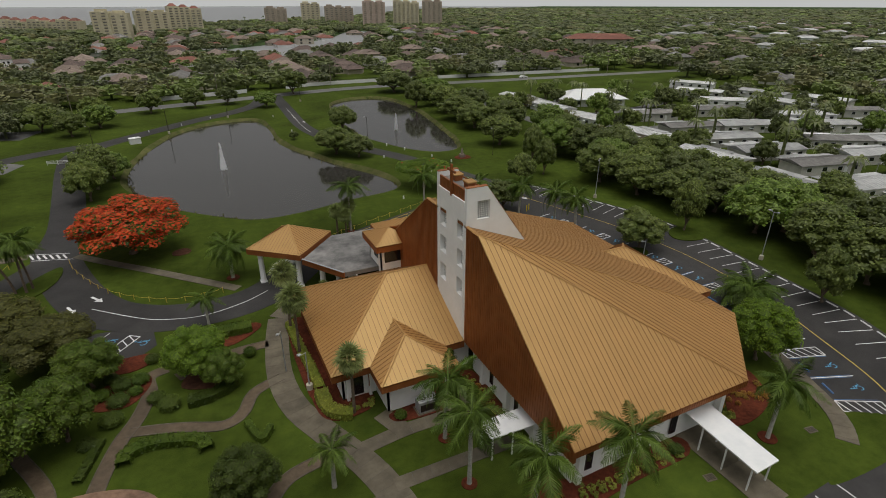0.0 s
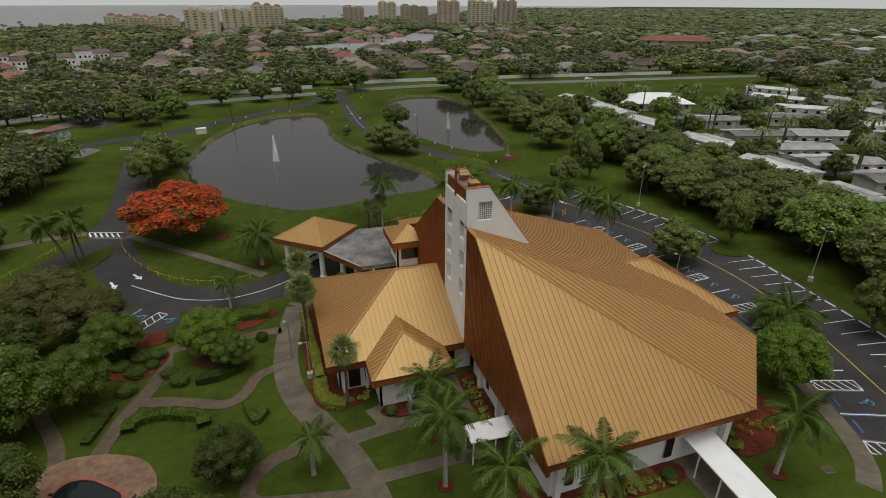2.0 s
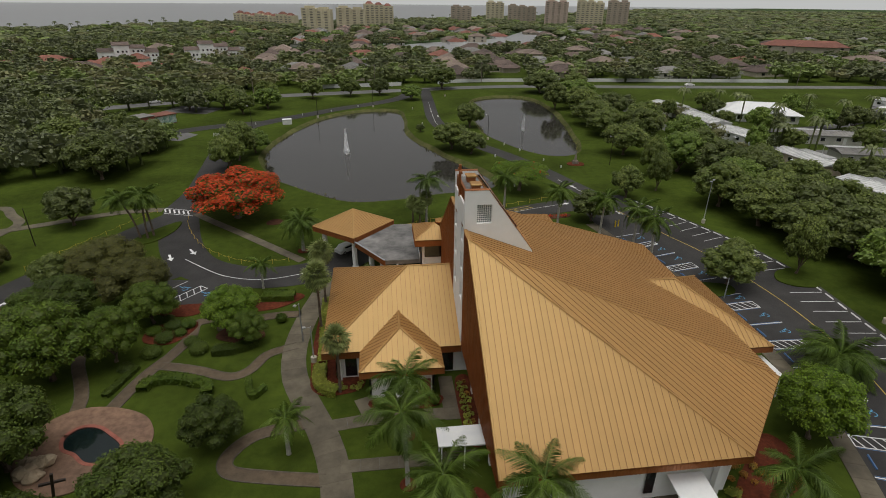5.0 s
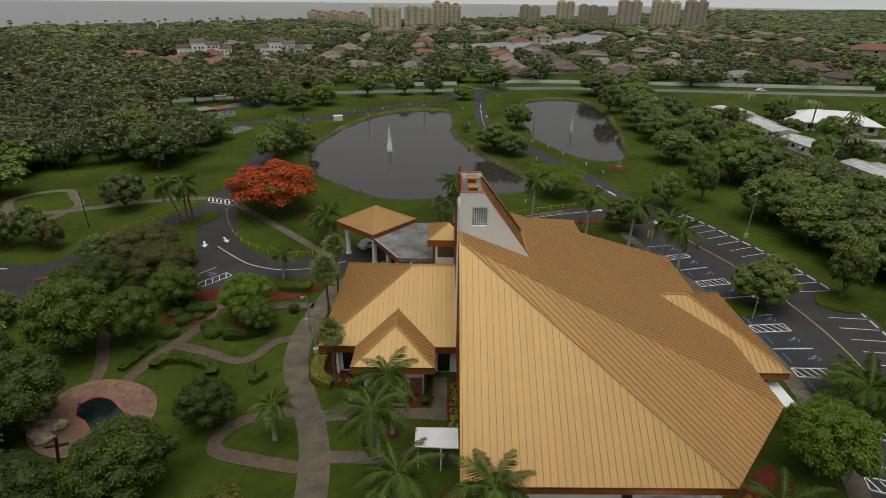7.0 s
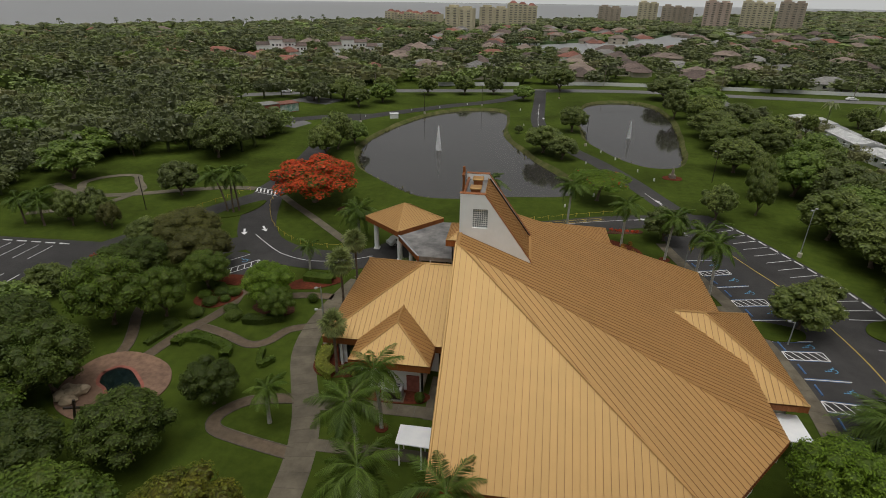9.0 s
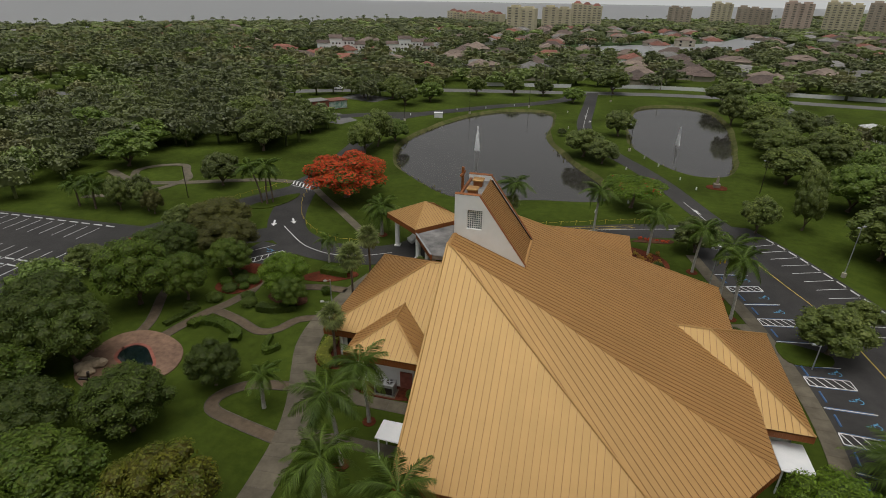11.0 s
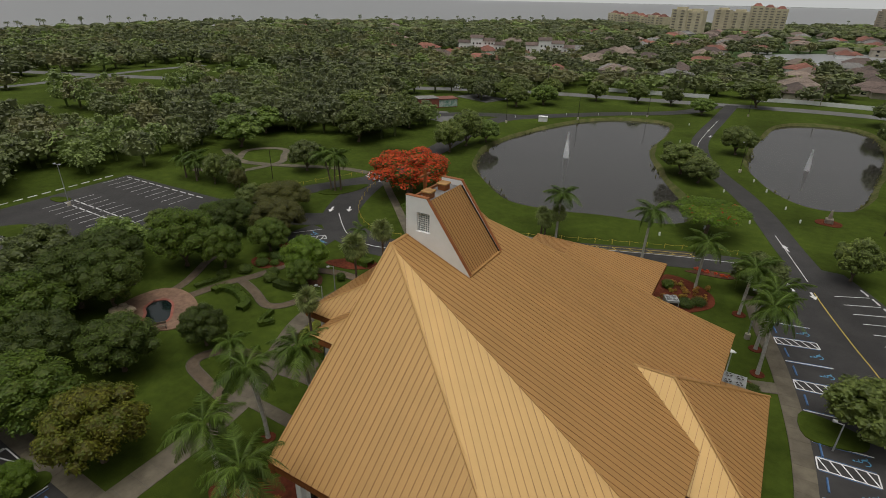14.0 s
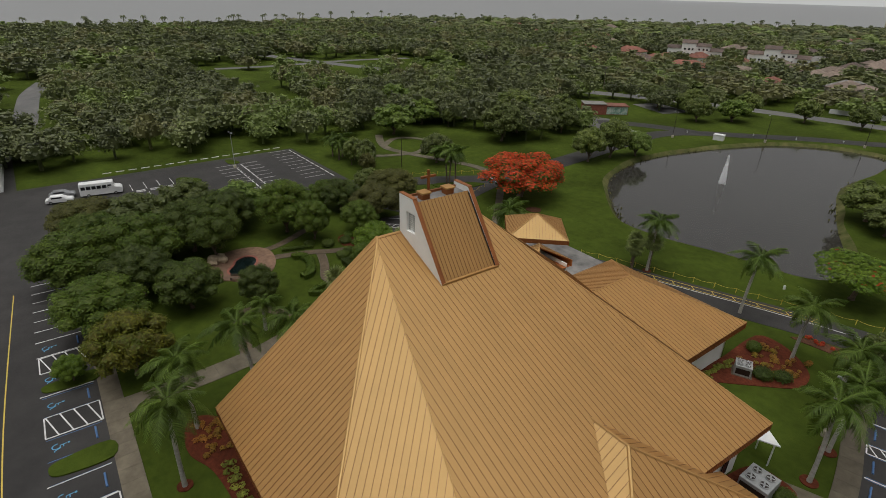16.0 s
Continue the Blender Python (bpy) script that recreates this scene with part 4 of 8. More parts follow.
def tufts(rng, lobes, count, leaf, droop=0.0, toss=0.44):
    """Leaf clumps over a crown of lobes (x, y, z, radius): vertices, four to a clump."""
    lobes = np.array(lobes, float)
    w = lobes[:, 3] ** 2
    pick = rng.choice(len(lobes), count * 2, p=w / w.sum())
    d = rng.normal(size=(count * 2, 3))
    d[:, 2] = np.where(d[:, 2] < -0.5, -d[:, 2], d[:, 2])
    d /= np.linalg.norm(d, axis=1)[:, None]
    r = lobes[pick, 3] * (0.86 + 0.26 * rng.random(count * 2))
    c = lobes[pick, :3] + d * r[:, None] * np.array([1, 1, 0.8])
    gap = np.linalg.norm((c[:, None, :] - lobes[None, :, :3]) / np.array([1, 1, 0.8]), axis=2) / lobes[None, :, 3]
    keep = np.flatnonzero(gap.min(axis=1) > 0.74)[:count]
    c, d = c[keep], d[keep]
    n = d + rng.normal(size=d.shape) * toss + np.array([0, 0, 0.70])
    n /= np.linalg.norm(n, axis=1)[:, None]
    t = np.cross(n, rng.normal(size=n.shape))
    t /= np.linalg.norm(t, axis=1)[:, None] + 1e-9
    b = np.cross(n, t)
    s = leaf * (0.55 + 0.75 * rng.random(len(c)))[:, None]
    v = np.stack([c + t * s, c + b * s * 0.6, c - t * s * 0.9 - n * s * droop, c - b * s * 0.6], axis=1)
    return v.reshape(-1, 3)


def quads(name, verts, material):
    """A mesh of separate four-cornered leaves."""
    me = bpy.data.meshes.new(name)
    k = len(verts) // 4
    me.vertices.add(4 * k)
    me.vertices.foreach_set("co", np.asarray(verts, np.float32).ravel())
    me.loops.add(4 * k)
    me.loops.foreach_set("vertex_index", np.arange(4 * k, dtype=np.int32))
    me.polygons.add(k)
    me.polygons.foreach_set("loop_start", np.arange(0, 4 * k, 4, dtype=np.int32))
    me.materials.append(material)
    me.update(calc_edges=True)
    me.validate()
    return me


def lobed(rng, r, low, top, count=12, flat=1.0):
    """Lobe centres over a crown of radius r between the heights low and top: a broad heart and boughs all round it."""
    mid, half = low + (top - low) * 0.46, (top - low) / 2
    out = [(0, 0, mid, r * 0.58), (0.28 * r, 0.1 * r, mid, r * 0.46), (-0.22 * r, 0.22 * r, mid, r * 0.46), (0.0, -0.3 * r, mid, r * 0.46)]
    for k in range(count):
        up = 1.0 - 1.45 * (k + 0.5) / count + 0.16 * (rng.random() - 0.5)
        a = 2.39996 * k + 0.5 * rng.random()
        wide = math.sqrt(max(0.05, 1 - min(1, abs(up)) ** 2.2))
        rad = r * (0.17 + 0.15 * rng.random())
        q = (r - rad) * wide * (0.80 + 0.24 * rng.random())
        h = mid + (half - rad * 0.6) * up * flat * (0.85 + 0.25 * rng.random())
        out.append((q * math.cos(a), q * math.sin(a), h, rad))
    return out


def branchy(rng, r, low, top, thick, fork, limbs=6):
    bm = bmesh.new()
    rod(bm, (0, 0, -0.2), (0.05 * r, 0, fork), thick, thick * 0.7, 8)
    rod(bm, (0, 0, -0.2), (0, 0, 0.35), thick * 1.5, thick, 8)
    for k in range(limbs):
        a = 2 * math.pi * (k + rng.random() * 0.5) / limbs
        q = r * (0.35 + 0.3 * rng.random())
        z = low + (top - low) * (0.35 + 0.3 * rng.random())
        mid = (q * 0.45 * math.cos(a), q * 0.45 * math.sin(a), fork + (z - fork) * 0.55)
        end = (q * math.cos(a), q * math.sin(a), z)
        rod(bm, (0.05 * r, 0, fork - 0.1), mid, thick * 0.55, thick * 0.35, 6)
        rod(bm, mid, end, thick * 0.35, thick * 0.12, 5)
    return bm


def tree_proto(seed, leaf_mat, r=5.0, low=2.0, top=8.0, count=4200, leaf=0.34, limbs=6, thick=0.28, flat=1.0, blossom=None, lobes=13, name="tree", core=True):
    rng = np.random.default_rng(seed)
    t = thing(name, Matrix(), "", "tree")
    part("trunk", branchy(rng, r, low, top, thick, max(low * 0.8, 1.0), limbs), TRUNK, t)
    ls = lobed(rng, r, low, top, lobes, flat)
    crown = part_mesh("crown", quads("crown", tufts(rng, ls, count, leaf), leaf_mat), t)
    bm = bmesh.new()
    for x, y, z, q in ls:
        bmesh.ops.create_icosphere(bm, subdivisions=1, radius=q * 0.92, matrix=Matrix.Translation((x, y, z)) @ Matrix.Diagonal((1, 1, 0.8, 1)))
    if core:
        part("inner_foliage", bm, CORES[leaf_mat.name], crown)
    else:
        bm.free()
    if blossom:
        n, size, up = blossom
        v = tufts(rng, [(x, y, z + 0.12, q * 1.04) for x, y, z, q in ls], n * 2, size)
        c = v.reshape(-1, 4, 3)
        c = c[c.mean(axis=1)[:, 2] > low + (top - low) * up][:n]
        part_mesh("blossom", quads("blossom", c.reshape(-1, 3), FLOWER), crown, "scarlet flower clusters")
    return t


def put(proto, x, y, r, h, turn, label="", group="", r0=5.0, h0=8.0):
    t = copy_thing(proto, pose(x, y, 0, 0, 0, turn) @ Matrix.Diagonal((r / r0, r / r0, h / h0, 1)))
    return tagged(t, label, "tree", group)


def drop_proto(t):
    for o in (*t.children_recursive, t):
        bpy.data.objects.remove(o)


FINE, PLAIN, SMALL = dict(count=7600, leaf=0.15, lobes=34, low=1.0), dict(count=3000, leaf=0.235, lobes=28, low=0.9), dict(count=1500, leaf=0.33, lobes=20, low=1.2)
GREEN = [tree_proto(k, LEAF, **FINE) for k in (1, 2)]
DARKS = [tree_proto(k, LEAF_DARK, **FINE) for k in (4, 5)]
FRESH = [tree_proto(6, LEAF_LIGHT, **FINE)]
OLIVE = [tree_proto(8, LEAF_OLIVE, **FINE)]
YELLOW = [tree_proto(9, LEAF_YELLOW, **FINE)]
FAR_SET = {"g": [tree_proto(k, LEAF_HAZED, **PLAIN) for k in (11, 12, 13)], "d": [tree_proto(k, LEAF_HAZED_DARK, **PLAIN) for k in (14, 15)], "f": [tree_proto(16, LEAF_HAZED_LIGHT, **PLAIN)]}
PARK_SET = {"g": [tree_proto(k, LEAF_HAZED, **SMALL) for k in (31, 32)], "d": [tree_proto(33, LEAF_HAZED_DARK, **SMALL)], "f": [tree_proto(34, LEAF_HAZED_LIGHT, **SMALL)]}
KINDS = {"g": (GREEN, "broad leafy green tree on the lawn"), "d": (DARKS, "dense dark green tree"), "f": (FRESH, "bright fresh-green rounded tree"),
         "o": (OLIVE, "olive-grey wide spreading tree"), "y": (YELLOW, "yellowing broad-crowned tree beside the stalls")}
NEAR_TREES = [
    ("y", 6.4, 20.2, 4.9, 8.0), ("f", 3.8, 14.2, 1.9, 3.4), ("g", -4.2, 18.4, 5.8, 8.0), ("g", -19.7, 16.8, 6.4, 8.6), ("d", -4.8, 28.8, 4.6, 7.2), ("g", -20.4, 25.6, 6.6, 9.0),
    ("d", -23.0, 33.5, 5.6, 9.0), ("d", -32.5, 27.2, 6.2, 8.6), ("o", -35.0, 20.0, 6.4, 8.2), ("g", -22.0, 49.2, 5.5, 9.6), ("g", -16.4, 52.0, 3.6, 7.4), ("f", -31.8, 44.4, 4.9, 7.6),
    ("d", -1.1, 37.0, 3.1, 5.6), ("d", -19.2, 36.0, 4.8, 8.8), ("f", -4.0, 57.4, 3.8, 6.4), ("o", -19.0, 66.0, 5.2, 6.8), ("g", -15.0, 60.2, 3.7, 6.0), ("g", -36.5, 55.0, 3.2, 4.6),
    ("d", -27.5, 40.5, 5.4, 8.2), ("d", -26.5, 62.0, 4.6, 6.4), ("g", -1.5, 54.2, 2.6, 4.6), ("d", -12.0, 24.0, 5.0, 7.6), ("g", -28.0, 20.0, 5.5, 8.0), ("d", -36.5, 36.0, 5.4, 8.2),
    ("g", 68.0, 62.2, 4.7, 6.6), ("f", 57.2, 31.6, 4.1, 8.2), ("d", 56.8, 89.6, 4.3, 6.2), ("g", 69.4, 102.0, 3.8, 7.4),
    ("g", -21.4, 140.5, 5.6, 10.4), ("g", -22.0, 132.0, 4.8, 9.0), ("f", -18.6, 148.0, 4.6, 6.8), ("g", 46.8, 176.0, 5.2, 8.2), ("g", 36.6, 147.4, 6.4, 7.6), ("d", 41.5, 141.8, 4.6, 6.4),
    ("f", 30.6, 232.0, 5.0, 6.4), ("g", 47.5, 262.0, 8.0, 10.5), ("d", 29.5, 170.5, 1.6, 2.6), 
    ("g", 78.5, 106.0, 3.0, 9.0), ("g", 82.5, 117.0, 3.2, 10.0), ("g", 74.5, 70.0, 2.6, 4.2), ("g", 88.0, 27.0, 6.8, 9.0),
    ("g", -29.0, 60.0, 3.6, 5.8), 
    ("f", -80.5, 118.5, 6.6, 8.6), ("f", -104.0, 123.0, 7.4, 9.5), ("g", -66.0, 147.0, 7.6, 11.0),
    ("d", -55.0, 137.5, 6.2, 9.6), ("g", -77.0, 134.0, 3.4, 7.0), ("g", -58.0, 160.0, 6.4, 9.5), ("d", -48.0, 150.0, 5.6, 9.0), ("g", -34.0, 205.0, 5.5, 8.0), ("f", -27.0, 216.0, 6.0, 8.0),
    ("g", -44.0, 217.0, 6.5, 9.0), ("d", -56.0, 214.0, 6.0, 9.0), ("d", -42.4, 97.2, 4.8, 7.8), ("g", -46.5, 79.0, 2.6, 6.2), ("d", -49.5, 80.5, 2.9, 7.0), ("g", -52.3, 78.0, 2.6, 6.4), ("o", -44.5, 78.2, 2.2, 5.0), ("g", -55.5, 80.5, 2.6, 6.0), ("o", -26.5, 74.0, 6.0, 6.4), ("g", -32.8, 72.0, 3.4, 5.4),
    ("f", -73.8, 103.5, 7.4, 9.0), ("d", -50.0, 126.5, 7.2, 11.0), ("g", -69.8, 138.0, 2.6, 7.0), ("g", -72.5, 123.5, 2.6, 6.6), ("g", -12.0, 238.0, 5.0, 8.0), ("g", 4.0, 243.0, 5.2, 8.2), ("d", 17.0, 246.0, 4.8, 7.6), ("g", -30.0, 232.0, 5.4, 8.4),
]
PARK_TREES = [(137, 110, 4.2), (136, 88, 3.6), (133, 134, 4.0), (141, 160, 4.6), (158, 96, 3.8), (157, 134, 4.4), (164, 104, 3.2), (176, 128, 4.4), (180, 104, 4.0), (153, 66, 3.8), (176, 70, 4.0),
              (190, 130, 4.6), (212, 116, 4.0), (196, 94, 3.6), (205, 138, 4.4), (228, 128, 4.2), (176, 160, 5.2), (188, 172, 5.0), (168, 164, 4.6), (220, 88, 4.4), (136, 171, 4.2), (142, 186, 4.0),
              (122, 184, 3.2), (122, 134, 3.4), (127, 108, 3.0), (122, 62, 3.6), (150, 54, 3.4), (200, 164, 4.6), (226, 150, 4.4), (240, 118, 4.2), (202, 70, 4.2), (174, 50, 4.4), (146, 200, 4.4), (172, 186, 4.2)]
for k, (x, y, r) in enumerate(PARK_TREES):
    NEAR_TREES.append(("gdgfg"[k % 5], x, y, r, 5.6 + 3.4 * ((k * 53) % 10) / 10))
BELT = [(90, 175, 9), (105, 239, 8.3), (92, 247, 10.5), (84.3, 137, 7.8), (91.3, 120, 7.7), (87, 95, 7.6), (88.5, 84, 8.2), (94, 77, 7.4), (99.5, 126, 6.8), (99.6, 222, 11), (88.7, 161, 7.9), (96.4, 152, 7.8),
        (98, 114, 8), (89.5, 73, 7.6), (92.6, 58, 8.4), (91.7, 46, 8.8), (90, 37, 7.4), (98.5, 103, 7.4), (81.3, 64.4, 3.2), (93.7, 47.5, 6.0), (78.2, 36.6, 3.4), (92, 190, 7.6), (101, 187, 8), (96, 206, 8),
        (104, 140, 7), (97, 84, 5.4), (94, 14, 7.4), (86, 206, 6), (103, 164, 7.4),
        (93, 99, 7), (97, 91, 7.2), (101, 80, 7), (95, 69, 7.0), (103, 65, 7), (98, 56, 6.5), (105, 96, 6.5), (106, 111, 6.5), (100, 44, 7), (106, 53, 6.5), (98, 32, 7), (107, 76, 6), (107, 38, 6.5), (104, 23, 7)]
for k, (x, y, r) in enumerate(BELT):
    r = min(r, 6.6) if y < 100 else r * 0.9
    NEAR_TREES.append(("ggdgf"[k % 5], x, y, r, 8.6 + 2.2 * ((k * 37) % 10) / 10))
for k, (kind, x, y, r, h) in enumerate(NEAR_TREES):
    protos, label = KINDS[kind]
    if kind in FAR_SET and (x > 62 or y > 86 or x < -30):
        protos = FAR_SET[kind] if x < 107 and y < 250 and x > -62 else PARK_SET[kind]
    put(protos[k % len(protos)], x, y, r, h, (k * 77) % 360, label, "trees of the church grounds")
for group in (GREEN, DARKS, FRESH, OLIVE, YELLOW, *FAR_SET.values(), *PARK_SET.values()):
    for t in group:
        drop_proto(t)
POINCIANA = tree_proto(21, LEAF, r=5.0, low=0.9, top=8.0, count=4600, leaf=0.20, limbs=8, thick=0.3, flat=1.0, blossom=(8200, 0.17, 0.03), lobes=22, core=False)
put(POINCIANA, -12.5, 98.2, 9.8, 9.6, 40, "scarlet flowering poinciana tree with a wide umbrella crown")
drop_proto(POINCIANA)
POINCIANA = tree_proto(22, LEAF_LIGHT, r=5.0, low=4.0, top=8.0, count=7000, leaf=0.20, limbs=7, flat=0.75, blossom=(34, 0.26, 0.55), lobes=16, core=False)
put(POINCIANA, 47.2, 109.4, 7.0, 6.4, 10, "feathery green poinciana tree with a few red flowers")
drop_proto(POINCIANA)


# palms
def frond_mesh(seed, length, width, droop, material, pairs=26):
    """A feather frond along x: a bent midrib with hanging leaflets on both sides."""
    rng = np.random.default_rng(seed)
    v, f = [], []

    def rib(s):
        return Vector((length * (s - 0.10 * s * s * droop), 0, length * (0.34 * s - 0.62 * droop * s * s)))

    for k in range(10):
        a, b = rib(k / 10), rib((k + 1) / 10)
        w = 0.05 * (1 - k / 11)
        i = len(v)
        v += [a + Vector((0, w, 0)), a - Vector((0, w, 0)), b - Vector((0, w * 0.9, 0)), b + Vector((0, w * 0.9, 0))]
        f.append((i, i + 1, i + 2, i + 3))
    for k in range(pairs):
        s = 0.14 + 0.86 * k / (pairs - 1)
        p = rib(s)
        d = (rib(min(s + 0.02, 1.02)) - p).normalized()
        size = width * (math.sin(math.pi * min(1, 0.18 + 0.80 * s)) * 0.85 + 0.15)
        for side in (1, -1):
            tip = p + d * size * (0.35 + 0.3 * s) + Vector((0, side * size * (0.62 + 0.3 * rng.random()), -size * (0.30 + 0.55 * rng.random())))
            mid = p.lerp(tip, 0.55) + Vector((0, 0, size * 0.10))
            i = len(v)
            v += [p - d * 0.022, p + d * 0.022, mid + d * 0.030, tip, mid - d * 0.030]
            f.append((i, i + 1, i + 2, i + 3, i + 4))
    me = mesh_of("frond", v, f, material)
    return me


FRONDS = [frond_mesh(k, 3.4, 0.92, 0.9 + 0.34 * k, LEAF_PALM, 46) for k in range(3)]


def feather_palm(name, label, x, y, h, lean=(0, 0), size=1.0, count=17, shaft=True, thick=0.19, seed=0, spear=True, bark=None):
    rng = np.random.default_rng(seed + 100)
    t = thing(name, pose(x, y, 0), label, "palm tree", "palms of the church grounds")
    bm = bmesh.new()
    top = Vector((lean[0], lean[1], h))
    pts = [(0, thick * 1.45), (0.06, thick * 1.2), (0.3, thick), (0.6, thick * 1.08), (0.86, thick * 0.82), (1.0, thick * 0.68)]
    at = lambda s: Vector((top.x * s * s, top.y * s * s, -0.15 + (h + 0.15) * s))
    for (a, ra), (b, rb) in zip(pts, pts[1:]):
        rod(bm, at(a), at(b), ra, rb, 10, a in (0,) or b == 1.0)
    part("trunk", bm, bark or PALE_TRUNK, t, "pale ringed palm trunk" if bark is None else "")
    head = top.copy()
    if shaft:
        d = (at(1.0) - at(0.9)).normalized()
        bm = rod(bmesh.new(), top - d * 0.05, top + d * 0.75 * size, thick * 0.86, thick * 0.5, 10)
        part("crownshaft", bm, SHAFT, t, "smooth green crownshaft")
        part("husk", rod(bmesh.new(), top - d * 0.5, top - d * 0.02, thick * 0.72, thick * 0.92, 8), HUSK, t)
        head = top + d * 0.65 * size
    for k in range(count):
        a = 360 * (k * 0.382 + 0.03 * rng.random())
        lift = 62 - 78 * (k + 0.5) / count + 12 * (rng.random() - 0.5)
        f = part_mesh("frond", FRONDS[k % 3], t)
        f.matrix_basis = Matrix.Translation(head) @ pose(0, 0, 0, 36 * (rng.random() - 0.5), -lift + 16, a + 14 * (rng.random() - 0.5)) @ Matrix.Scale(size * (0.82 + 0.36 * rng.random()), 4)
    if spear:
        part("spear_leaf", rod(bmesh.new(), head, head + Vector((0.15, 0, 1.7 * size)), 0.05, 0.01, 5), SHAFT, t)
    return t


def fan_mesh(material):
    v, f = [Vector((0, 0.03, 0)), Vector((0, -0.03, 0)), Vector((0.8, -0.02, 0.1)), Vector((0.8, 0.02, 0.1))], [(0, 1, 2, 3)]
    for k in range(15):
        a = radians(-120 + 240 * k / 14)
        c = Vector((0.8, 0, 0.1))
        tip = c + Vector((math.cos(a) * 0.85, math.sin(a) * 0.85, -0.22 - 0.12 * (k % 2)))
        w = Vector((-math.sin(a), math.cos(a), 0)) * 0.075
        m = c.lerp(tip, 0.55) + Vector((0, 0, 0.12))
        i = len(v)
        v += [c, m + w, tip, m - w]
        f.append((i, i + 1, i + 2, i + 3))
    return mesh_of("fan_leaf", v, f, material)


FAN = fan_mesh(LEAF_FAN)


def fan_palm(x, y, h, seed, label="slender fan palm with a round bushy head", size=1.0, dense=30):
    rng = np.random.default_rng(seed)
    t = thing("fan_palm", pose(x, y, 0), label, "palm tree", "fan palms")
    part("trunk", rod(rod(bmesh.new(), (0, 0, -0.15), (0.05, 0, h * 0.5), 0.2, 0.15, 9), (0.05, 0, h * 0.5), (0, 0, h), 0.15, 0.17, 9), TRUNK, t)
    for k in range(dense):
        f = part_mesh("fan_leaf", FAN, t)
        f.matrix_basis = Matrix.Translation((0, 0, h)) @ pose(0, 0, 0, 20 * (rng.random() - 0.5), -(85 - 150 * (k + 0.5) / dense), 137.5 * k) @ Matrix.Scale(size * (0.85 + 0.28 * rng.random()), 4)
    return t


ROYAL = "tall royal palm with a pale trunk and feathery fronds"
for k, (x, y, h, lx, ly) in enumerate([(46.6, 22.4, 5.9, 0.4, 0.2), (17.1, 30.3, 8.4, -0.4, -0.7), (17.5, 36.2, 7.4, -0.2, -0.9), (19.0, 23.6, 8.4, 0.3, -0.5), (25.6, 20.9, 9.2, 0.4, 0.2),
                                       (58.1, 67.8, 8.2, -0.4, 0.3), (57.6, 73.3, 7.6, 0.3, 0.5), (55.1, 81.3, 6.8, 0.3, 0.0), (48.7, 86.1, 6.8, 0.1, 0.5), (39.5, 91.5, 8.0, 0.2, 0.5), (24.3, 91.4, 8.0, 0.1, 0.4)]):
    feather_palm("royal_palm", ROYAL, x, y, h, (lx, ly), 1.0 if k < 5 else 1.06, 18, seed=k)
feather_palm("royal_palm", "young palm with a swollen base in the lawn", 6.0, 35.2, 3.8, (0.1, 0.1), 0.72, 15, True, 0.2, 30)
feather_palm("royal_palm", "young palm beside the drive", -2.3, 68.4, 3.6, (0.1, 0), 0.7, 12, True, 0.15, 31)
for k, (x, y, h, lx, ly) in enumerate([(-27.6, 89.5, 7.4, -2.6, 1.0), (-26.2, 89.2, 8.2, 0.4, 0.3), (-25.6, 90.4, 7.8, -0.9, 0.6)]):
    feather_palm("coconut_palm", "leaning coconut palm with drooping fronds", x, y, h, (lx, ly), 1.05, 16, False, 0.16, 40 + k, False, TRUNK)
for k, (x, y, h) in enumerate([(-59.8, 79.2, 5.4), (-57.6, 77.2, 4.6), (-61.8, 77.4, 4.8)]):
    feather_palm("coconut_palm", "short bushy palm at the edge of the overflow lot", x, y, h, (0.3 - 0.3 * k, 0.2), 0.95, 18, False, 0.17, 46 + k, False, TRUNK)
feather_palm("date_palm", "low bushy palm spreading over the parking stalls", 67.6, 40.6, 2.6, (0, 0), 1.45, 46, False, 0.24, 52, False)
feather_palm("date_palm", "shaggy date palm with a grey trunk", 2.1, 81.2, 5.4, (0, 0), 1.1, 30, False, 0.26, 50, False)
for k, (x, y, h, s) in enumerate([(10.4, 43.6, 6.9, 1.0), (7.3, 56.0, 8.2, 1.15), (7.4, 62.2, 8.4, 1.1), (21.6, 91.0, 4.6, 0.9), (24.2, 92.0, 5.0, 1.0), (22.8, 89.4, 4.2, 0.9), (13.4, 67.9, 2.2, 0.7)]):
    fan_palm(x, y, h, 60 + k, size=s * 1.12, dense=44 if k in (1, 2) else 34)


# shrubs: clipped hedges, mounds and beds
def shrub(x, y, r, h, material, seed, label, group="garden shrubs", name="shrub", stretch=(1, 0)):
    rng = np.random.default_rng(seed)
    t = thing(name, pose(x, y, 0, 0, 0, stretch[1]), label, "shrub", group)
    ls = [(0, 0, h * 0.35, r * 0.7)] + [(q * math.cos(a) * stretch[0], q * math.sin(a), h * 0.36, r * 0.6) for k in range(7) for a, q in ((k * 0.9, r * 0.36),)]
    v = tufts(rng, ls, int(420 + 300 * r * r * stretch[0]), 0.085)
    v[:, 2] = np.clip(v[:, 2], 0.02, None) * h / max(v[:, 2].max(), 0.1)
    crown = part_mesh("foliage", quads("foliage", v, material), t)
    bm = bmesh.new()
    for lx, ly, lz, q in ls:
        bmesh.ops.create_icosphere(bm, subdivisions=1, radius=q * 0.85, matrix=Matrix.Translation((lx, ly, h * 0.4)) @ Matrix.Diagonal((1, 1, h * 0.5 / q, 1)))
    part("inner_foliage", bm, material, crown)
    return t


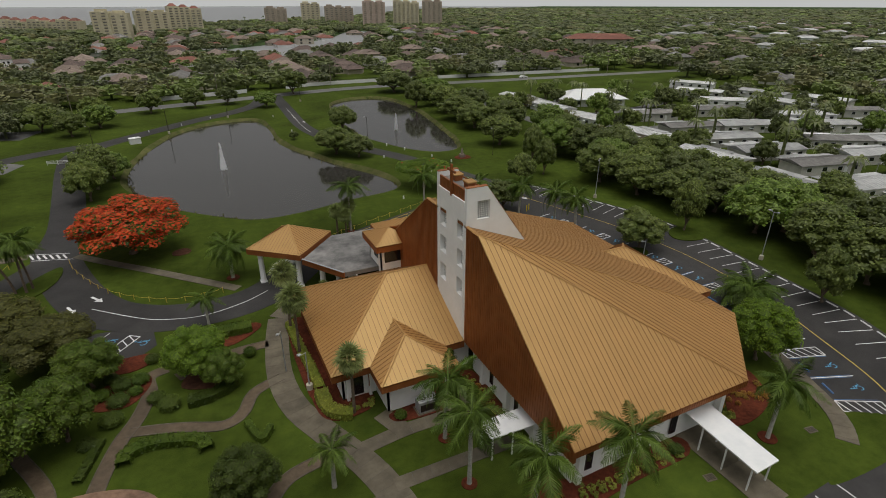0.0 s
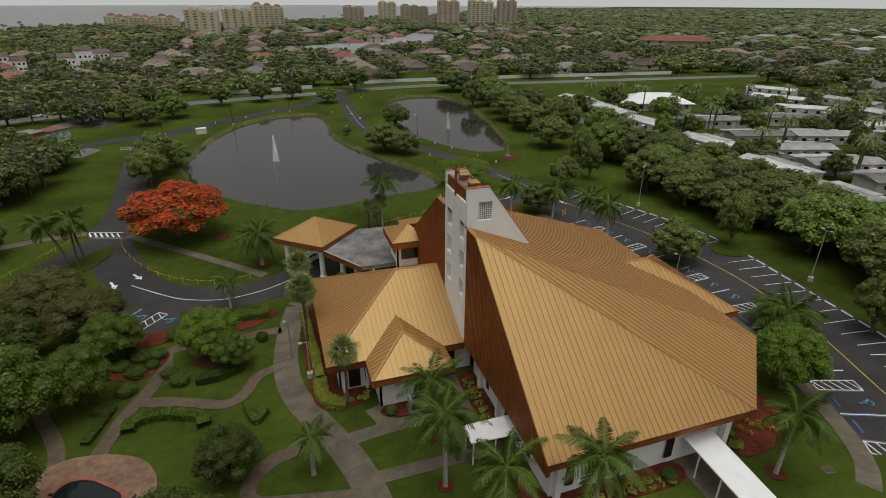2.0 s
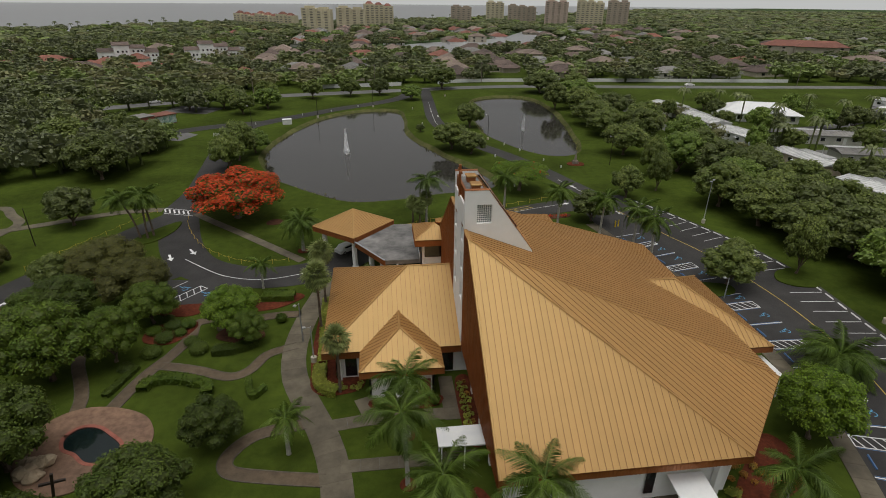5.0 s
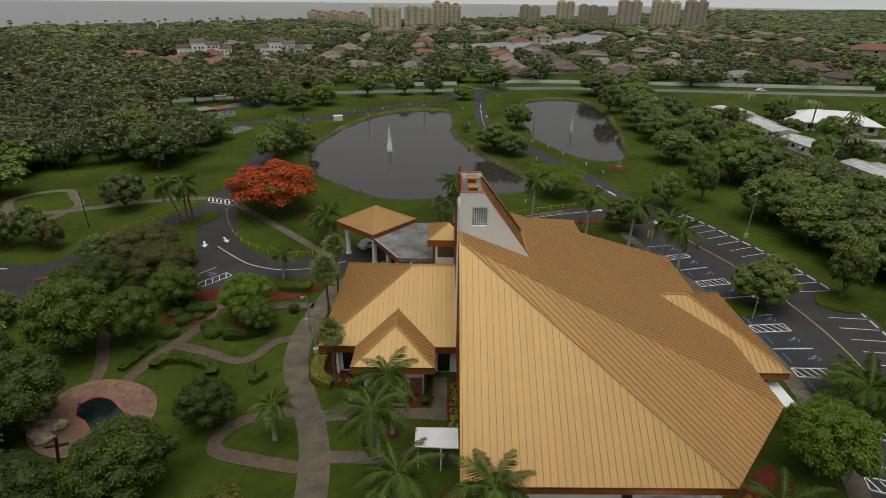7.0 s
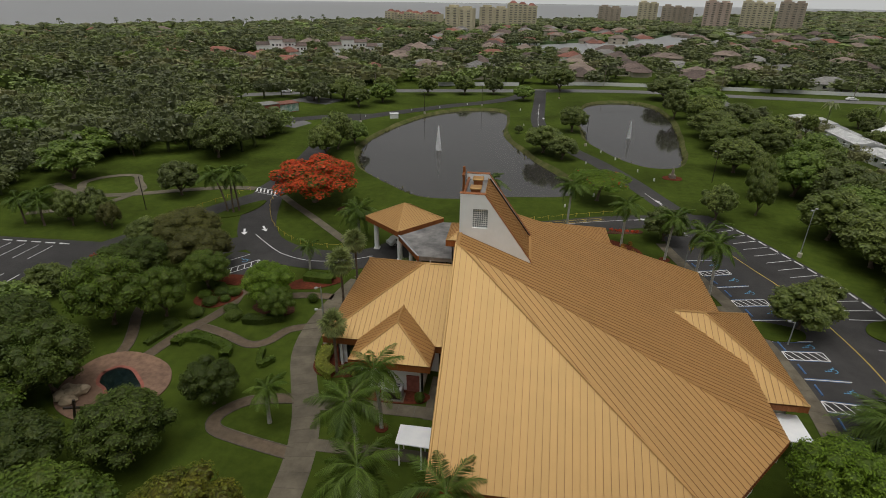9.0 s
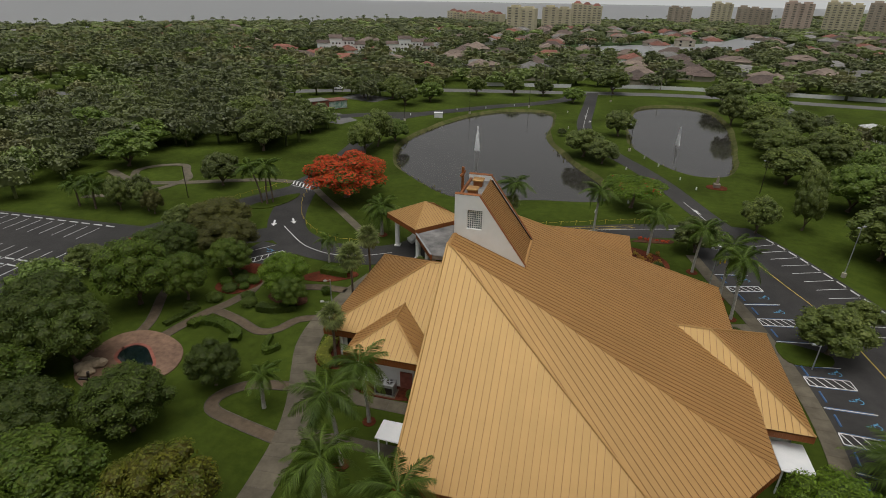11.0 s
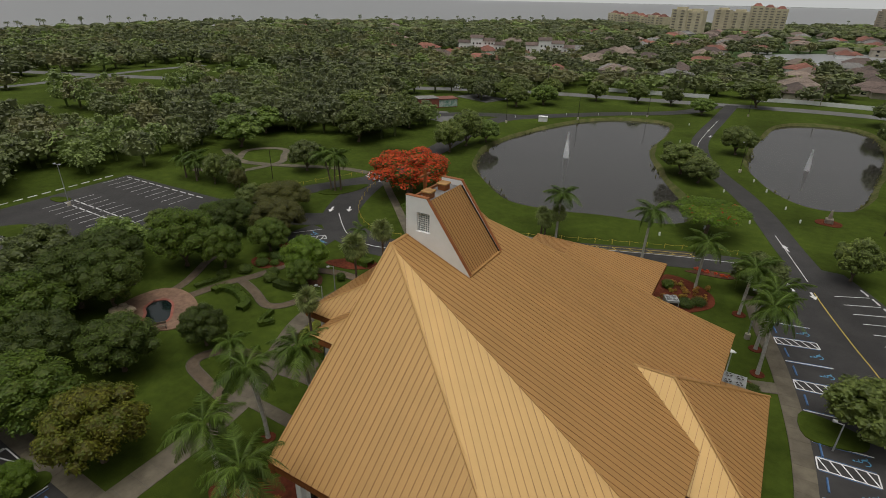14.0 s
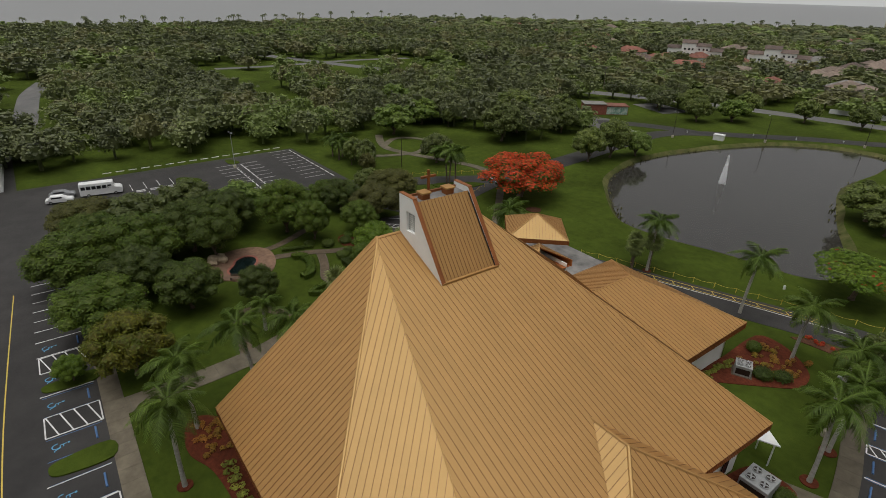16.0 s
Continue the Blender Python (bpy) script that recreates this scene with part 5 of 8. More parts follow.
def hedge(line, wide, high, material, seed, label, name="hedge"):
    """A clipped hedge along a line: flat-topped, leafy all over."""
    rng = np.random.default_rng(seed)
    P = [Vector(p) for p in line]
    t = thing(name, pose(P[0].x, P[0].y, 0), label, "hedge", "clipped hedges")
    v = []
    bm = band(bmesh.new(), [(p.x - P[0].x, p.y - P[0].y) for p in P], wide * 0.86, -0.02, high * 0.9)
    part("inner_foliage", bm, material, t)
    for a, b in zip(P, P[1:]):
        d = b - a
        s = Vector((-d.y, d.x)).normalized()
        for k in range(int(d.length * (wide + 2 * high) * 26)):
            f = rng.random() * (wide + 2 * high)
            if f < high:
                off, z, n = -wide / 2, f, Vector((-s.x, -s.y, 0.3))
            elif f < high + wide:
                off, z, n = f - high - wide / 2, high, Vector((0, 0, 1))
            else:
                off, z, n = wide / 2, f - high - wide, Vector((s.x, s.y, 0.3))
            c = a - P[0] + d * rng.random() + s * (off + 0.06 * (rng.random() - 0.5))
            c = Vector((c.x, c.y, z + 0.08 * (rng.random() - 0.5)))
            n = (n + Vector(rng.normal(size=3)) * 0.4).normalized()
            u = n.orthogonal().normalized() * (0.09 + 0.07 * rng.random())
            w = n.cross(u)
            v += [c + u, c + w * 0.7, c - u, c - w * 0.7]
    part_mesh("foliage", quads("foliage", np.array([tuple(p) for p in v]), material), t)
    return t


hedge(smooth([(-11.2, 45.8), (-10.9, 47.1), (-8.9, 47.6), (-6.5, 47.0), (-4.5, 46.0), (-4.0, 44.5)], 4), 1.35, 0.8, LEAF, 1, "curved clipped green hedge in the garden lawn")
hedge(smooth([(0.0, 46.7), (0.4, 44.9), (1.0, 43.6), (1.6, 44.2), (2.1, 45.1)], 4), 0.7, 0.7, LEAF, 2, "small curved dark hedge on the lawn")
hedge(smooth([(-13.4, 50.4), (-14.2, 47.6), (-14.9, 45.4)], 4), 0.9, 0.5, LEAF_DARK, 3, "low dark hedge along the path")
hedge(smooth([(-5.4, 52.4), (-3.6, 52.4), (-2.0, 52.9), (-0.5, 53.9)], 4), 1.5, 0.95, LEAF_DARK, 4, "broad clipped hedge on the path bend")
hedge(smooth([(-1.8, 65.2), (0.4, 65.0), (2.8, 64.9)], 4), 2.0, 1.0, LEAF, 5, "thick hedge beside the loop drive")
hedge(smooth([(7.4, 63.5), (7.6, 58), (7.9, 53), (8.0, 48.5)], 4), 1.1, 0.8, LEAF_VAR, 6, "yellow-green variegated hedge along the wing")
hedge(smooth([(7.9, 48.0), (8.0, 45.2), (8.9, 43.8), (10.2, 43.2)], 4), 1.5, 0.9, LEAF_VAR, 7, "yellow-green variegated hedge round the corner bed")
MOUNDS = [(-14.0, 57.6, 1.1, 1.1), (-12.2, 55.9, 1.3, 1.2), (-12.0, 58.6, 1.2, 1.3), (-10.2, 58.9, 1.1, 1.2), (-12.6, 52.8, 1.3, 1.3), (-8.5, 54.7, 1.1, 1.1), (-10.6, 57.0, 0.8, 0.9), (-7.2, 53.0, 1.3, 1.3),
          (-13.2, 60.4, 0.9, 1.0), (1.8, 58.8, 0.8, 1.3), (-14.6, 50.2, 1.0, 0.9), (-9.0, 62.6, 0.9, 1.1)]
for k, (x, y, r, h) in enumerate(MOUNDS):
    shrub(x, y, r, h, LEAF_DARK if k % 3 else LEAF, 200 + k, "clipped round green shrub in a mulch bed")


# ---- homes beyond the grounds ----
PALE_ROOF = mat("white_metal_roof", (0.33, 0.335, 0.33), (0.50, 0.50, 0.485), 0.5, 0.6, bump=0.05, broad=0.2, vary=0.34)
GREY_ROOF = mat("grey_shingle_roof", (0.14, 0.135, 0.125), (0.23, 0.22, 0.205), 0.8, 0.85, bump=0.3, broad=0.15, vary=0.2)
SIDING = mat("pale_siding", (0.46, 0.45, 0.41), (0.58, 0.57, 0.52), 0.6, 0.7, bump=0.1, broad=0.1, vary=0.2)
TAN_SIDING = mat("tan_siding", (0.36, 0.30, 0.24), (0.46, 0.39, 0.31), 0.6, 0.75, bump=0.1, vary=0.15)
TILE_BROWN = mat("brown_tile_roof", (0.070, 0.048, 0.040), (0.125, 0.088, 0.072), 0.9, 0.8, bump=0.5, broad=0.2, vary=0.25)
TILE_RED = mat("red_tile_roof", (0.165, 0.062, 0.042), (0.235, 0.092, 0.062), 0.9, 0.8, bump=0.5, broad=0.2, vary=0.2)
TILE_TAN = mat("tan_tile_roof", (0.15, 0.112, 0.088), (0.23, 0.175, 0.138), 0.9, 0.8, bump=0.5, broad=0.2, vary=0.2)
CREAM = mat("cream_stucco", (0.40, 0.36, 0.28), (0.50, 0.455, 0.37), 0.4, 0.85, bump=0.05, broad=0.1, vary=0.1)
YARD_RED = mat("red_patio", (0.34, 0.07, 0.04), (0.42, 0.10, 0.06), 1.0, 0.8, bump=0.1)


def gable_roof(L, W, z, rise, over):
    bm = bmesh.new()
    x, y = L / 2 + over, W / 2 + over
    v = [bm.verts.new(p) for p in ((-x, -y, z), (x, -y, z), (x, y, z), (-x, y, z), (-x, 0, z + rise), (x, 0, z + rise),
                                   (-x, -y, z - 0.15), (x, -y, z - 0.15), (x, y, z - 0.15), (-x, y, z - 0.15))]
    for f in ((0, 1, 5, 4), (2, 3, 4, 5), (0, 4, 3), (1, 2, 5), (6, 7, 1, 0), (7, 8, 2, 1), (8, 9, 3, 2), (9, 6, 0, 3), (9, 8, 7, 6)):
        bm.faces.new([v[i] for i in f])
    bmesh.ops.recalc_face_normals(bm, faces=bm.faces)
    return bm


def hip_roof(L, W, z, rise, over, inset=None):
    bm = bmesh.new()
    x, y = L / 2 + over, W / 2 + over
    k = x - (inset or y)
    v = [bm.verts.new(p) for p in ((-x, -y, z), (x, -y, z), (x, y, z), (-x, y, z), (-k, 0, z + rise), (k, 0, z + rise),
                                   (-x, -y, z - 0.18), (x, -y, z - 0.18), (x, y, z - 0.18), (-x, y, z - 0.18))]
    for f in ((0, 1, 5, 4), (2, 3, 4, 5), (0, 4, 3), (1, 2, 5), (6, 7, 1, 0), (7, 8, 2, 1), (8, 9, 3, 2), (9, 6, 0, 3), (9, 8, 7, 6)):
        bm.faces.new([v[i] for i in f])
    bmesh.ops.recalc_face_normals(bm, faces=bm.faces)
    return bm


def house_windows(t, L, W, z0, wide, high, step, framed=True):
    n = max(2, int(L / step))
    for side in (1, -1):
        for k in range(n):
            x = -L / 2 + L * (k + 0.5) / n
            if not framed:
                part("window", boxed(x - wide / 2, side * (W / 2 - 0.02), z0, x + wide / 2, side * (W / 2 + 0.06), z0 + high), PANE, t)
                continue
            w = part("window", boxed(x - wide / 2 - 0.08, side * (W / 2 - 0.02), z0 - 0.08, x + wide / 2 + 0.08, side * (W / 2 + 0.05), z0 + high + 0.08), WHITE, t)
            part("pane", boxed(x - wide / 2, side * (W / 2 + 0.051), z0, x + wide / 2, side * (W / 2 + 0.065), z0 + high), PANE, w)


def mobile_home(L, W, wall_mat, roof_mat, carport, awnings):
    t = thing("mobile_home", Matrix(), "", "mobile home", "homes of the trailer park")
    part("wall", boxed(-L / 2, -W / 2, -0.1, L / 2, W / 2, 2.75), wall_mat, t)
    r = part("roof", gable_roof(L, W, 2.75, 0.75, 0.35), roof_mat, t, "low metal roof with raised seams")
    bm = bmesh.new()
    for k in range(int(L / 0.9)):
        x = -L / 2 + 0.9 * (k + 0.5)
        for s in (1, -1):
            rod(bm, (x, 0.04 * s, 3.52), (x, s * (W / 2 + 0.33), 2.79), 0.03, sides=4)
    part("seam", bm, roof_mat, r)
    house_windows(t, L, W, 1.1, 1.3, 1.0, 3.7)
    part("door", boxed(L * 0.2, -W / 2 - 0.05, 0.1, L * 0.2 + 0.95, -W / 2, 2.15), WHITE, t)
    if carport:
        y0, y1 = W / 2 + 0.1, W / 2 + 3.6
        part("carport_roof", boxed(-L * 0.48, y0, 2.42, L * 0.12, y1, 2.56, 0.02), PALE_ROOF, t, "flat white carport roof")
        for x in (-L * 0.46, -L * 0.18, L * 0.10):
            part("post", boxed(x - 0.06, y1 - 0.22, -0.1, x + 0.06, y1 - 0.1, 2.42), WHITE, t)
        part("screen_room", boxed(L * 0.16, W / 2, -0.1, L * 0.46, W / 2 + 2.8, 2.3), SIDING, t)
        part("screen_roof", boxed(L * 0.13, W / 2 - 0.1, 2.32, L * 0.49, W / 2 + 3.1, 2.44, 0.02), PALE_ROOF, t)
    if awnings:
        for k in range(3):
            x = -L / 2 + L * (k + 0.5) / 3.2
            part("awning", boxed(x - 0.75, -W / 2 - 0.8, 1.75, x + 0.75, -W / 2, 1.82, 0, pose(0, 0, 0.0)), WHITE, t)
    return t


PROTO = [mobile_home(19, 7.5, SIDING, PALE_ROOF, True, True), mobile_home(18, 7.2, SIDING, GREY_ROOF, True, False), mobile_home(17, 6.6, TAN_SIDING, PALE_ROOF, True, True), mobile_home(20, 7.8, WHITE, PALE_ROOF, False, True)]
HOMES = [(154, 146, 1, -15), (149, 124, 1, -14), (125, 95, 2, -86), (146, 108, 0, -17), (144, 93, 0, -14), (121, 73, 2, -90), (144, 78, 1, -14), (136, 62, 0, -12), (118, 53, 0, -84), (203, 121, 3, -25), (221, 138, 0, -87),
         (203, 154, 3, -40), (182, 142, 1, -16), (173, 92, 1, -30), (193, 107, 0, -25), (129, 147, 3, -84), (129, 196, 0, -90), (130, 173, 3, -92), (168, 118, 0, -18), (166, 78, 0, -15), (162, 62, 1, -13), (190, 84, 0, -20),
         (128, 121, 2, -86), (214, 176, 0, -60), (236, 160, 3, -80), (228, 118, 1, -25), (244, 138, 0, -80), (216, 98, 0, -22), (158, 46, 0, -13), (134, 40, 1, -13), (232, 196, 3, -60), (186, 66, 0, -15), (238, 102, 1, -25), (212, 78, 3, -20)]
HOME_LABELS = ["pale mobile home with a white metal roof and carport", "mobile home with a grey shingle roof and carport", "tan mobile home with a white roof and awnings", "long white mobile home with small awnings"]
for x, y, k, a in HOMES:
    tagged(copy_thing(PROTO[k], pose(x, y, 0, 0, 0, a)), HOME_LABELS[k])
for t in PROTO:
    drop_proto(t)
club = thing("clubhouse", pose(155, 182, 0, 0, 0, -20), "white clubhouse with a broad bright white hip roof", "clubhouse")
part("wall", boxed(-13, -7, -0.1, 13, 7, 3.0), STUCCO, club)
part("roof", hip_roof(26, 14, 3.0, 3.2, 1.2), WHITE, club, "bright white metal hip roof")
part("roof", hip_roof(9, 16, 3.15, 3.0, 1.0, 4.4), WHITE, club)
house_windows(club, 26, 14, 0.9, 1.6, 1.5, 4.2)
structure("road_10", band(bmesh.new(), smooth([(113, 30), (113.5, 120), (114.5, 200), (116, 255)], 6), 5.0, -0.2, 0.03), OLD_ASPHALT, "grey park street between trees and homes", "street")
structure("road_11", band(bmesh.new(), smooth([(116, 160), (140, 162), (172, 166), (200, 180), (245, 218)], 6), 5.0, -0.2, 0.034), OLD_ASPHALT, "grey curving street of the trailer park", "street")
structure("road_12", band(bmesh.new(), smooth([(116, 135), (160, 132), (215, 108), (260, 90)], 6), 4.6, -0.2, 0.036), OLD_ASPHALT, "grey street of the trailer park", "street")
structure("pavement_31", slab(bmesh.new(), [(116.5, 80.5), (121.5, 81), (121.5, 86), (116.5, 85.5)], -0.1, 0.06), YARD_RED, "red painted patio beside a home", "patio")


def villa(L, W, storeys, wall_mat, roof_mat, rise, name="house"):
    t = thing(name, Matrix(), "", "house", "houses beyond the street")
    H = 2.9 * storeys
    part("wall", boxed(-L / 2, -W / 2, -0.1, L / 2, W / 2, H), wall_mat, t)
    part("roof", hip_roof(L, W, H, rise, 0.6), roof_mat, t)
    part("wall", boxed(-L * 0.12, -W / 2 - 4.2, -0.1, L * 0.36, -W / 2, H - 0.1), wall_mat, t)
    wing = hip_roof(L * 0.48, 9.5, 0, rise * 0.72, 0.5)
    bmesh.ops.transform(wing, verts=wing.verts, matrix=Matrix.Translation((L * 0.12, -W / 2 - 0.4, H)))
    part("roof", wing, roof_mat, t)
    for s in range(storeys):
        house_windows(t, L, W, 0.9 + 2.9 * s, 2.0, 1.4, 9.0, False)
    return t


VP = [villa(19, 12, 1, CREAM, TILE_BROWN, 3.6), villa(18, 12, 1, CREAM, TILE_TAN, 3.2), villa(20, 12, 1, STUCCO, TILE_RED, 3.2), villa(17, 11, 2, CREAM, TILE_TAN, 2.6), villa(18, 12, 1, SIDING, GREY_ROOF, 3.0)]
VL = ["single-storey house with a brown tile hip roof", "cream house with a tan tile roof", "white house with a red tile roof", "two-storey cream house with a tan tile roof", "pale house with a light grey roof"]
HOUSES = []
rows = np.random.default_rng(11)
for gy in range(300, 820, 27):
    for gx in range(-150, 430, 30):
        x, y = gx + 8 * rows.random() + (gy % 3) * 5, gy + 7 * rows.random()
        dense = 0.60 if x < 150 else 0.40
        if rows.random() > dense or any(math.hypot(x - lx, y - ly) < 26 for lx, ly in ((50, 495), (85, 510), (115, 530), (145, 560), (175, 610), (205, 680), (232, 750))) or math.hypot(x - 352, y - 408) < 40:
            continue
        if x < -60 and y > 420 and rows.random() < 0.6:
            continue
        k = int(rows.choice(5, p=[0.42, 0.22, 0.14, 0.06, 0.16] if y < 420 else [0.15, 0.35, 0.24, 0.06, 0.2]))
        HOUSES.append((x, y, k, rows.choice([0, 90, 180, 270]) + 8 * rows.random()))
HOUSES += [(478, 560, 4, 10), (430, 520, 1, 0), (520, 500, 4, 40), (560, 470, 4, 0), (392, 505, 0, 20), (600, 430, 4, 15), (470, 440, 1, 30), (640, 470, 4, 0), (545, 560, 4, 60), (330, 300, 4, 20), (372, 318, 0, 80),
           (352, 262, 4, 10), (400, 240, 2, 0), (440, 300, 4, 50), (300, 330, 1, 0), (430, 205, 4, 20), (335, 205, 4, 70), (300, 240, 1, 10), (285, 190, 4, 30), (310, 150, 4, 15), (290, 120, 4, 60), (350, 170, 0, 20),
           (-206, 352, 2, 20), (-225, 330, 0, 100), (-187, 376, 2, 10), (-240, 420, 1, 30), (-290, 470, 2, 60), (-330, 520, 1, 0), (170, 415, 3, 0), (-116, 330, 2, 15), (-430, 430, 1, 0), (-490, 420, 4, 20), (-430, 560, 2, 40), (-380, 600, 1, 0), (-440, 500, 2, 70), (-500, 360, 4, 0), (-460, 300, 1, 40), (-350, 440, 2, 0), (-300, 560, 1, 30)]
far_rng = np.random.default_rng(29)
FAR_HOMES = []
while len(FAR_HOMES) < 130:
    x, y = 290 + 900 * far_rng.random() ** 1.3, 150 + 850 * far_rng.random()
    if y < 0.95 * x and (x > 420 or y < 300) and all(math.hypot(x - u, y - v) > 26 for u, v, *_ in HOUSES + FAR_HOMES):
        FAR_HOMES.append((x, y, int(far_rng.integers(3)), 40 * far_rng.random() - 20 + 90 * far_rng.integers(2)))
for x, y, k, a in HOUSES:
    tagged(copy_thing(VP[k], pose(x, y, 0, 0, 0, a)), VL[k])
for t in VP:
    drop_proto(t)


def far_home(L, W, wall_mat, roof_mat):
    t = thing("house", Matrix(), "", "house", "homes of the far suburb")
    part("wall", boxed(-L / 2, -W / 2, -0.1, L / 2, W / 2, 3.0), wall_mat, t)
    part("roof", hip_roof(L, W, 3.0, 2.0, 0.5), roof_mat, t)
    return t


FP = [far_home(22, 10, WHITE, PALE_ROOF), far_home(18, 11, SIDING, GREY_ROOF), far_home(20, 11, CREAM, TILE_TAN)]
for x, y, k, a in FAR_HOMES:
    tagged(copy_thing(FP[k], pose(x, y, 0, 0, 0, a)), ("low home with a pale metal roof among far trees", "pale home with a grey roof among far trees", "cream home with a tan tile roof among far trees")[k])
for t in FP:
    drop_proto(t)


def townhouse(x, y, a):
    t = thing("townhouses", pose(x, y, 0, 0, 0, a) @ Matrix.Scale(0.9, 4), "white three-storey townhouses with brown-red tile roofs", "townhouse", "white townhouses")
    for k, (cx, h, w) in enumerate([(-14, 8.4, 10), (-4, 12.4, 10), (6, 10.2, 10), (15, 7.2, 9)]):
        part("wall", boxed(cx - w / 2, -5.5 - (k % 2), -0.1, cx + w / 2, 5.5, h), STUCCO, t)
        r = gable_roof(w, 11 + (k % 2), 0, 2.0, 0.5)
        bmesh.ops.transform(r, verts=r.verts, matrix=Matrix.Translation((cx, -(k % 2) / 2, h)))
        part("roof", r, TILE_BROWN, t, "brown-red tile gable roof")
        for z in (1.0, 4.2, 7.4):
            for dx in (-2.6, 0.4, 2.8):
                if z + 1.3 < h:
                    w2 = part("window", boxed(cx + dx - 0.6, -5.53 - (k % 2), z, cx + dx + 0.6, -5.45 - (k % 2), z + 1.3), PANE, t)


townhouse(-146, 390, 28)
townhouse(-96, 402, 22)


TOWER_GLASS = mat("tinted_balcony_glass", (0.16, 0.145, 0.12), (0.25, 0.23, 0.20), 0.3, 0.3, bump=0.0, vary=0.3)


def highrise(x, y, L, W, H, a, wall_mat=CREAM, label="cream high-rise apartment building by the bay", red=False):
    t = thing("apartment_building", pose(x, y, 0, 0, 0, a), label, "apartment building", "bayside apartment buildings")
    n = max(2, round(L / 16))
    for k in range(n):
        cx = -L / 2 + L * (k + 0.5) / n
        part("wall", boxed(cx - L / n * 0.5, -W / 2 + (k % 2) * 1.6, -0.1, cx + L / n * 0.5, W / 2, H - (k % 3) * 1.5), wall_mat, t)
    for k in range(n):
        cx = -L / 2 + L * (k + 0.5) / n
        top = H - (k % 3) * 1.5
        if red:
            r = hip_roof(L / n * 0.7, W * 0.6, 0, 3.4, 0.3, 3)
            bmesh.ops.transform(r, verts=r.verts, matrix=Matrix.Translation((cx, 0, top + 0.05)))
            part("roof", r, TILE_RED, t)
        else:
            part("parapet", boxed(cx - L / n * 0.3, -W * 0.25, top, cx + L / n * 0.3, W * 0.25, top + 2.4), wall_mat, t)
    for f in range(int(H / 3.1)):
        z = 1.2 + 3.1 * f
        for k in range(n):
            cx = -L / 2 + L * (k + 0.5) / n
            if z + 2 > H - (k % 3) * 1.5:
                continue
            for dx in (-0.28, 0.22):
                part("window", boxed(cx + dx * L / n - 1.9, -W / 2 + (k % 2) * 1.6 - 0.25, z, cx + dx * L / n + 1.9, -W / 2 + (k % 2) * 1.6 + 0.1, z + 1.35), TOWER_GLASS, t)
    return t


TOWER_CREAM = mat("pale_yellow_stucco", (0.52, 0.47, 0.32), (0.62, 0.56, 0.40), 0.3, 0.85, bump=0.05, broad=0.1)
PINK_STUCCO = mat("pale_pink_stucco", (0.46, 0.36, 0.30), (0.54, 0.43, 0.36), 0.3, 0.85, bump=0.05, broad=0.1)
TOWERS = [(-148, 902, 124, 15, 18, -38, 0, True), (-57, 764, 37, 16, 28.5, -12, 0, False), (-17, 838, 40, 16, 28, 10, 0, False), (23, 874, 42, 16, 33, 12, 0, True), (170, 1020, 36, 16, 29, -5, 1, False),
          (250, 1110, 34, 16, 36, -8, 0, False), (283, 1030, 50, 16, 31, -10, 1, False), (322, 950, 38, 16, 39, -16, 2, False), (374, 932, 44, 16, 40, -20, 0, False), (414, 912, 34, 16, 40, -24, 1, False)]
for x, y, L, W, H, a, w, red in TOWERS:
    highrise(x, y, L, W, H, a, (TOWER_CREAM, TAN_SIDING, PINK_STUCCO)[w], ("cream high-rise apartment building by the bay", "tan apartment tower far beyond the houses", "pale pink apartment tower far beyond the houses")[w], red)
big = villa(58, 17, 3, CREAM, TILE_RED, 4.0, "apartment_house")
big.matrix_basis = pose(352, 408, 0, 0, 0, -30)
tagged(big, "wide three-storey cream building with a red roof", "building")

# white panel fence along the street
fence = thing("fence", pose(0, 0, 0), "long white panel fence along the street", "fence")
panel = mesh_of("panel", [(x, y, z) for x in (0, 2.36) for y in (-0.05, 0.05) for z in (0.05, 1.75)], [(0, 1, 3, 2), (4, 6, 7, 5), (0, 4, 5, 1), (2, 3, 7, 6), (1, 5, 7, 3), (0, 2, 6, 4)], WHITE)
post = mesh_of("post", [(x, y, z) for x in (-0.1, 0.1) for y in (-0.1, 0.1) for z in (-0.1, 1.95)], [(0, 1, 3, 2), (4, 6, 7, 5), (0, 4, 5, 1), (2, 3, 7, 6), (1, 5, 7, 3), (0, 2, 6, 4)], WHITE)
for line in (smooth([(47, 278), (60, 283), (93, 284), (150, 280), (235, 272)], 5), smooth([(28, 274), (8, 270), (-14, 266)], 4)):
    left = 0.0
    for p, q in zip(line, line[1:]):
        p, q = Vector(p), Vector(q)
        d = q - p
        while left < d.length:
            c = p + d.normalized() * left
            m = pose(c.x, c.y, 0, 0, 0, math.degrees(math.atan2(d.y, d.x)))
            part_mesh("panel", panel, fence).matrix_basis = m
            part_mesh("post", post, fence).matrix_basis = m
            left += 2.4
        left -= d.length

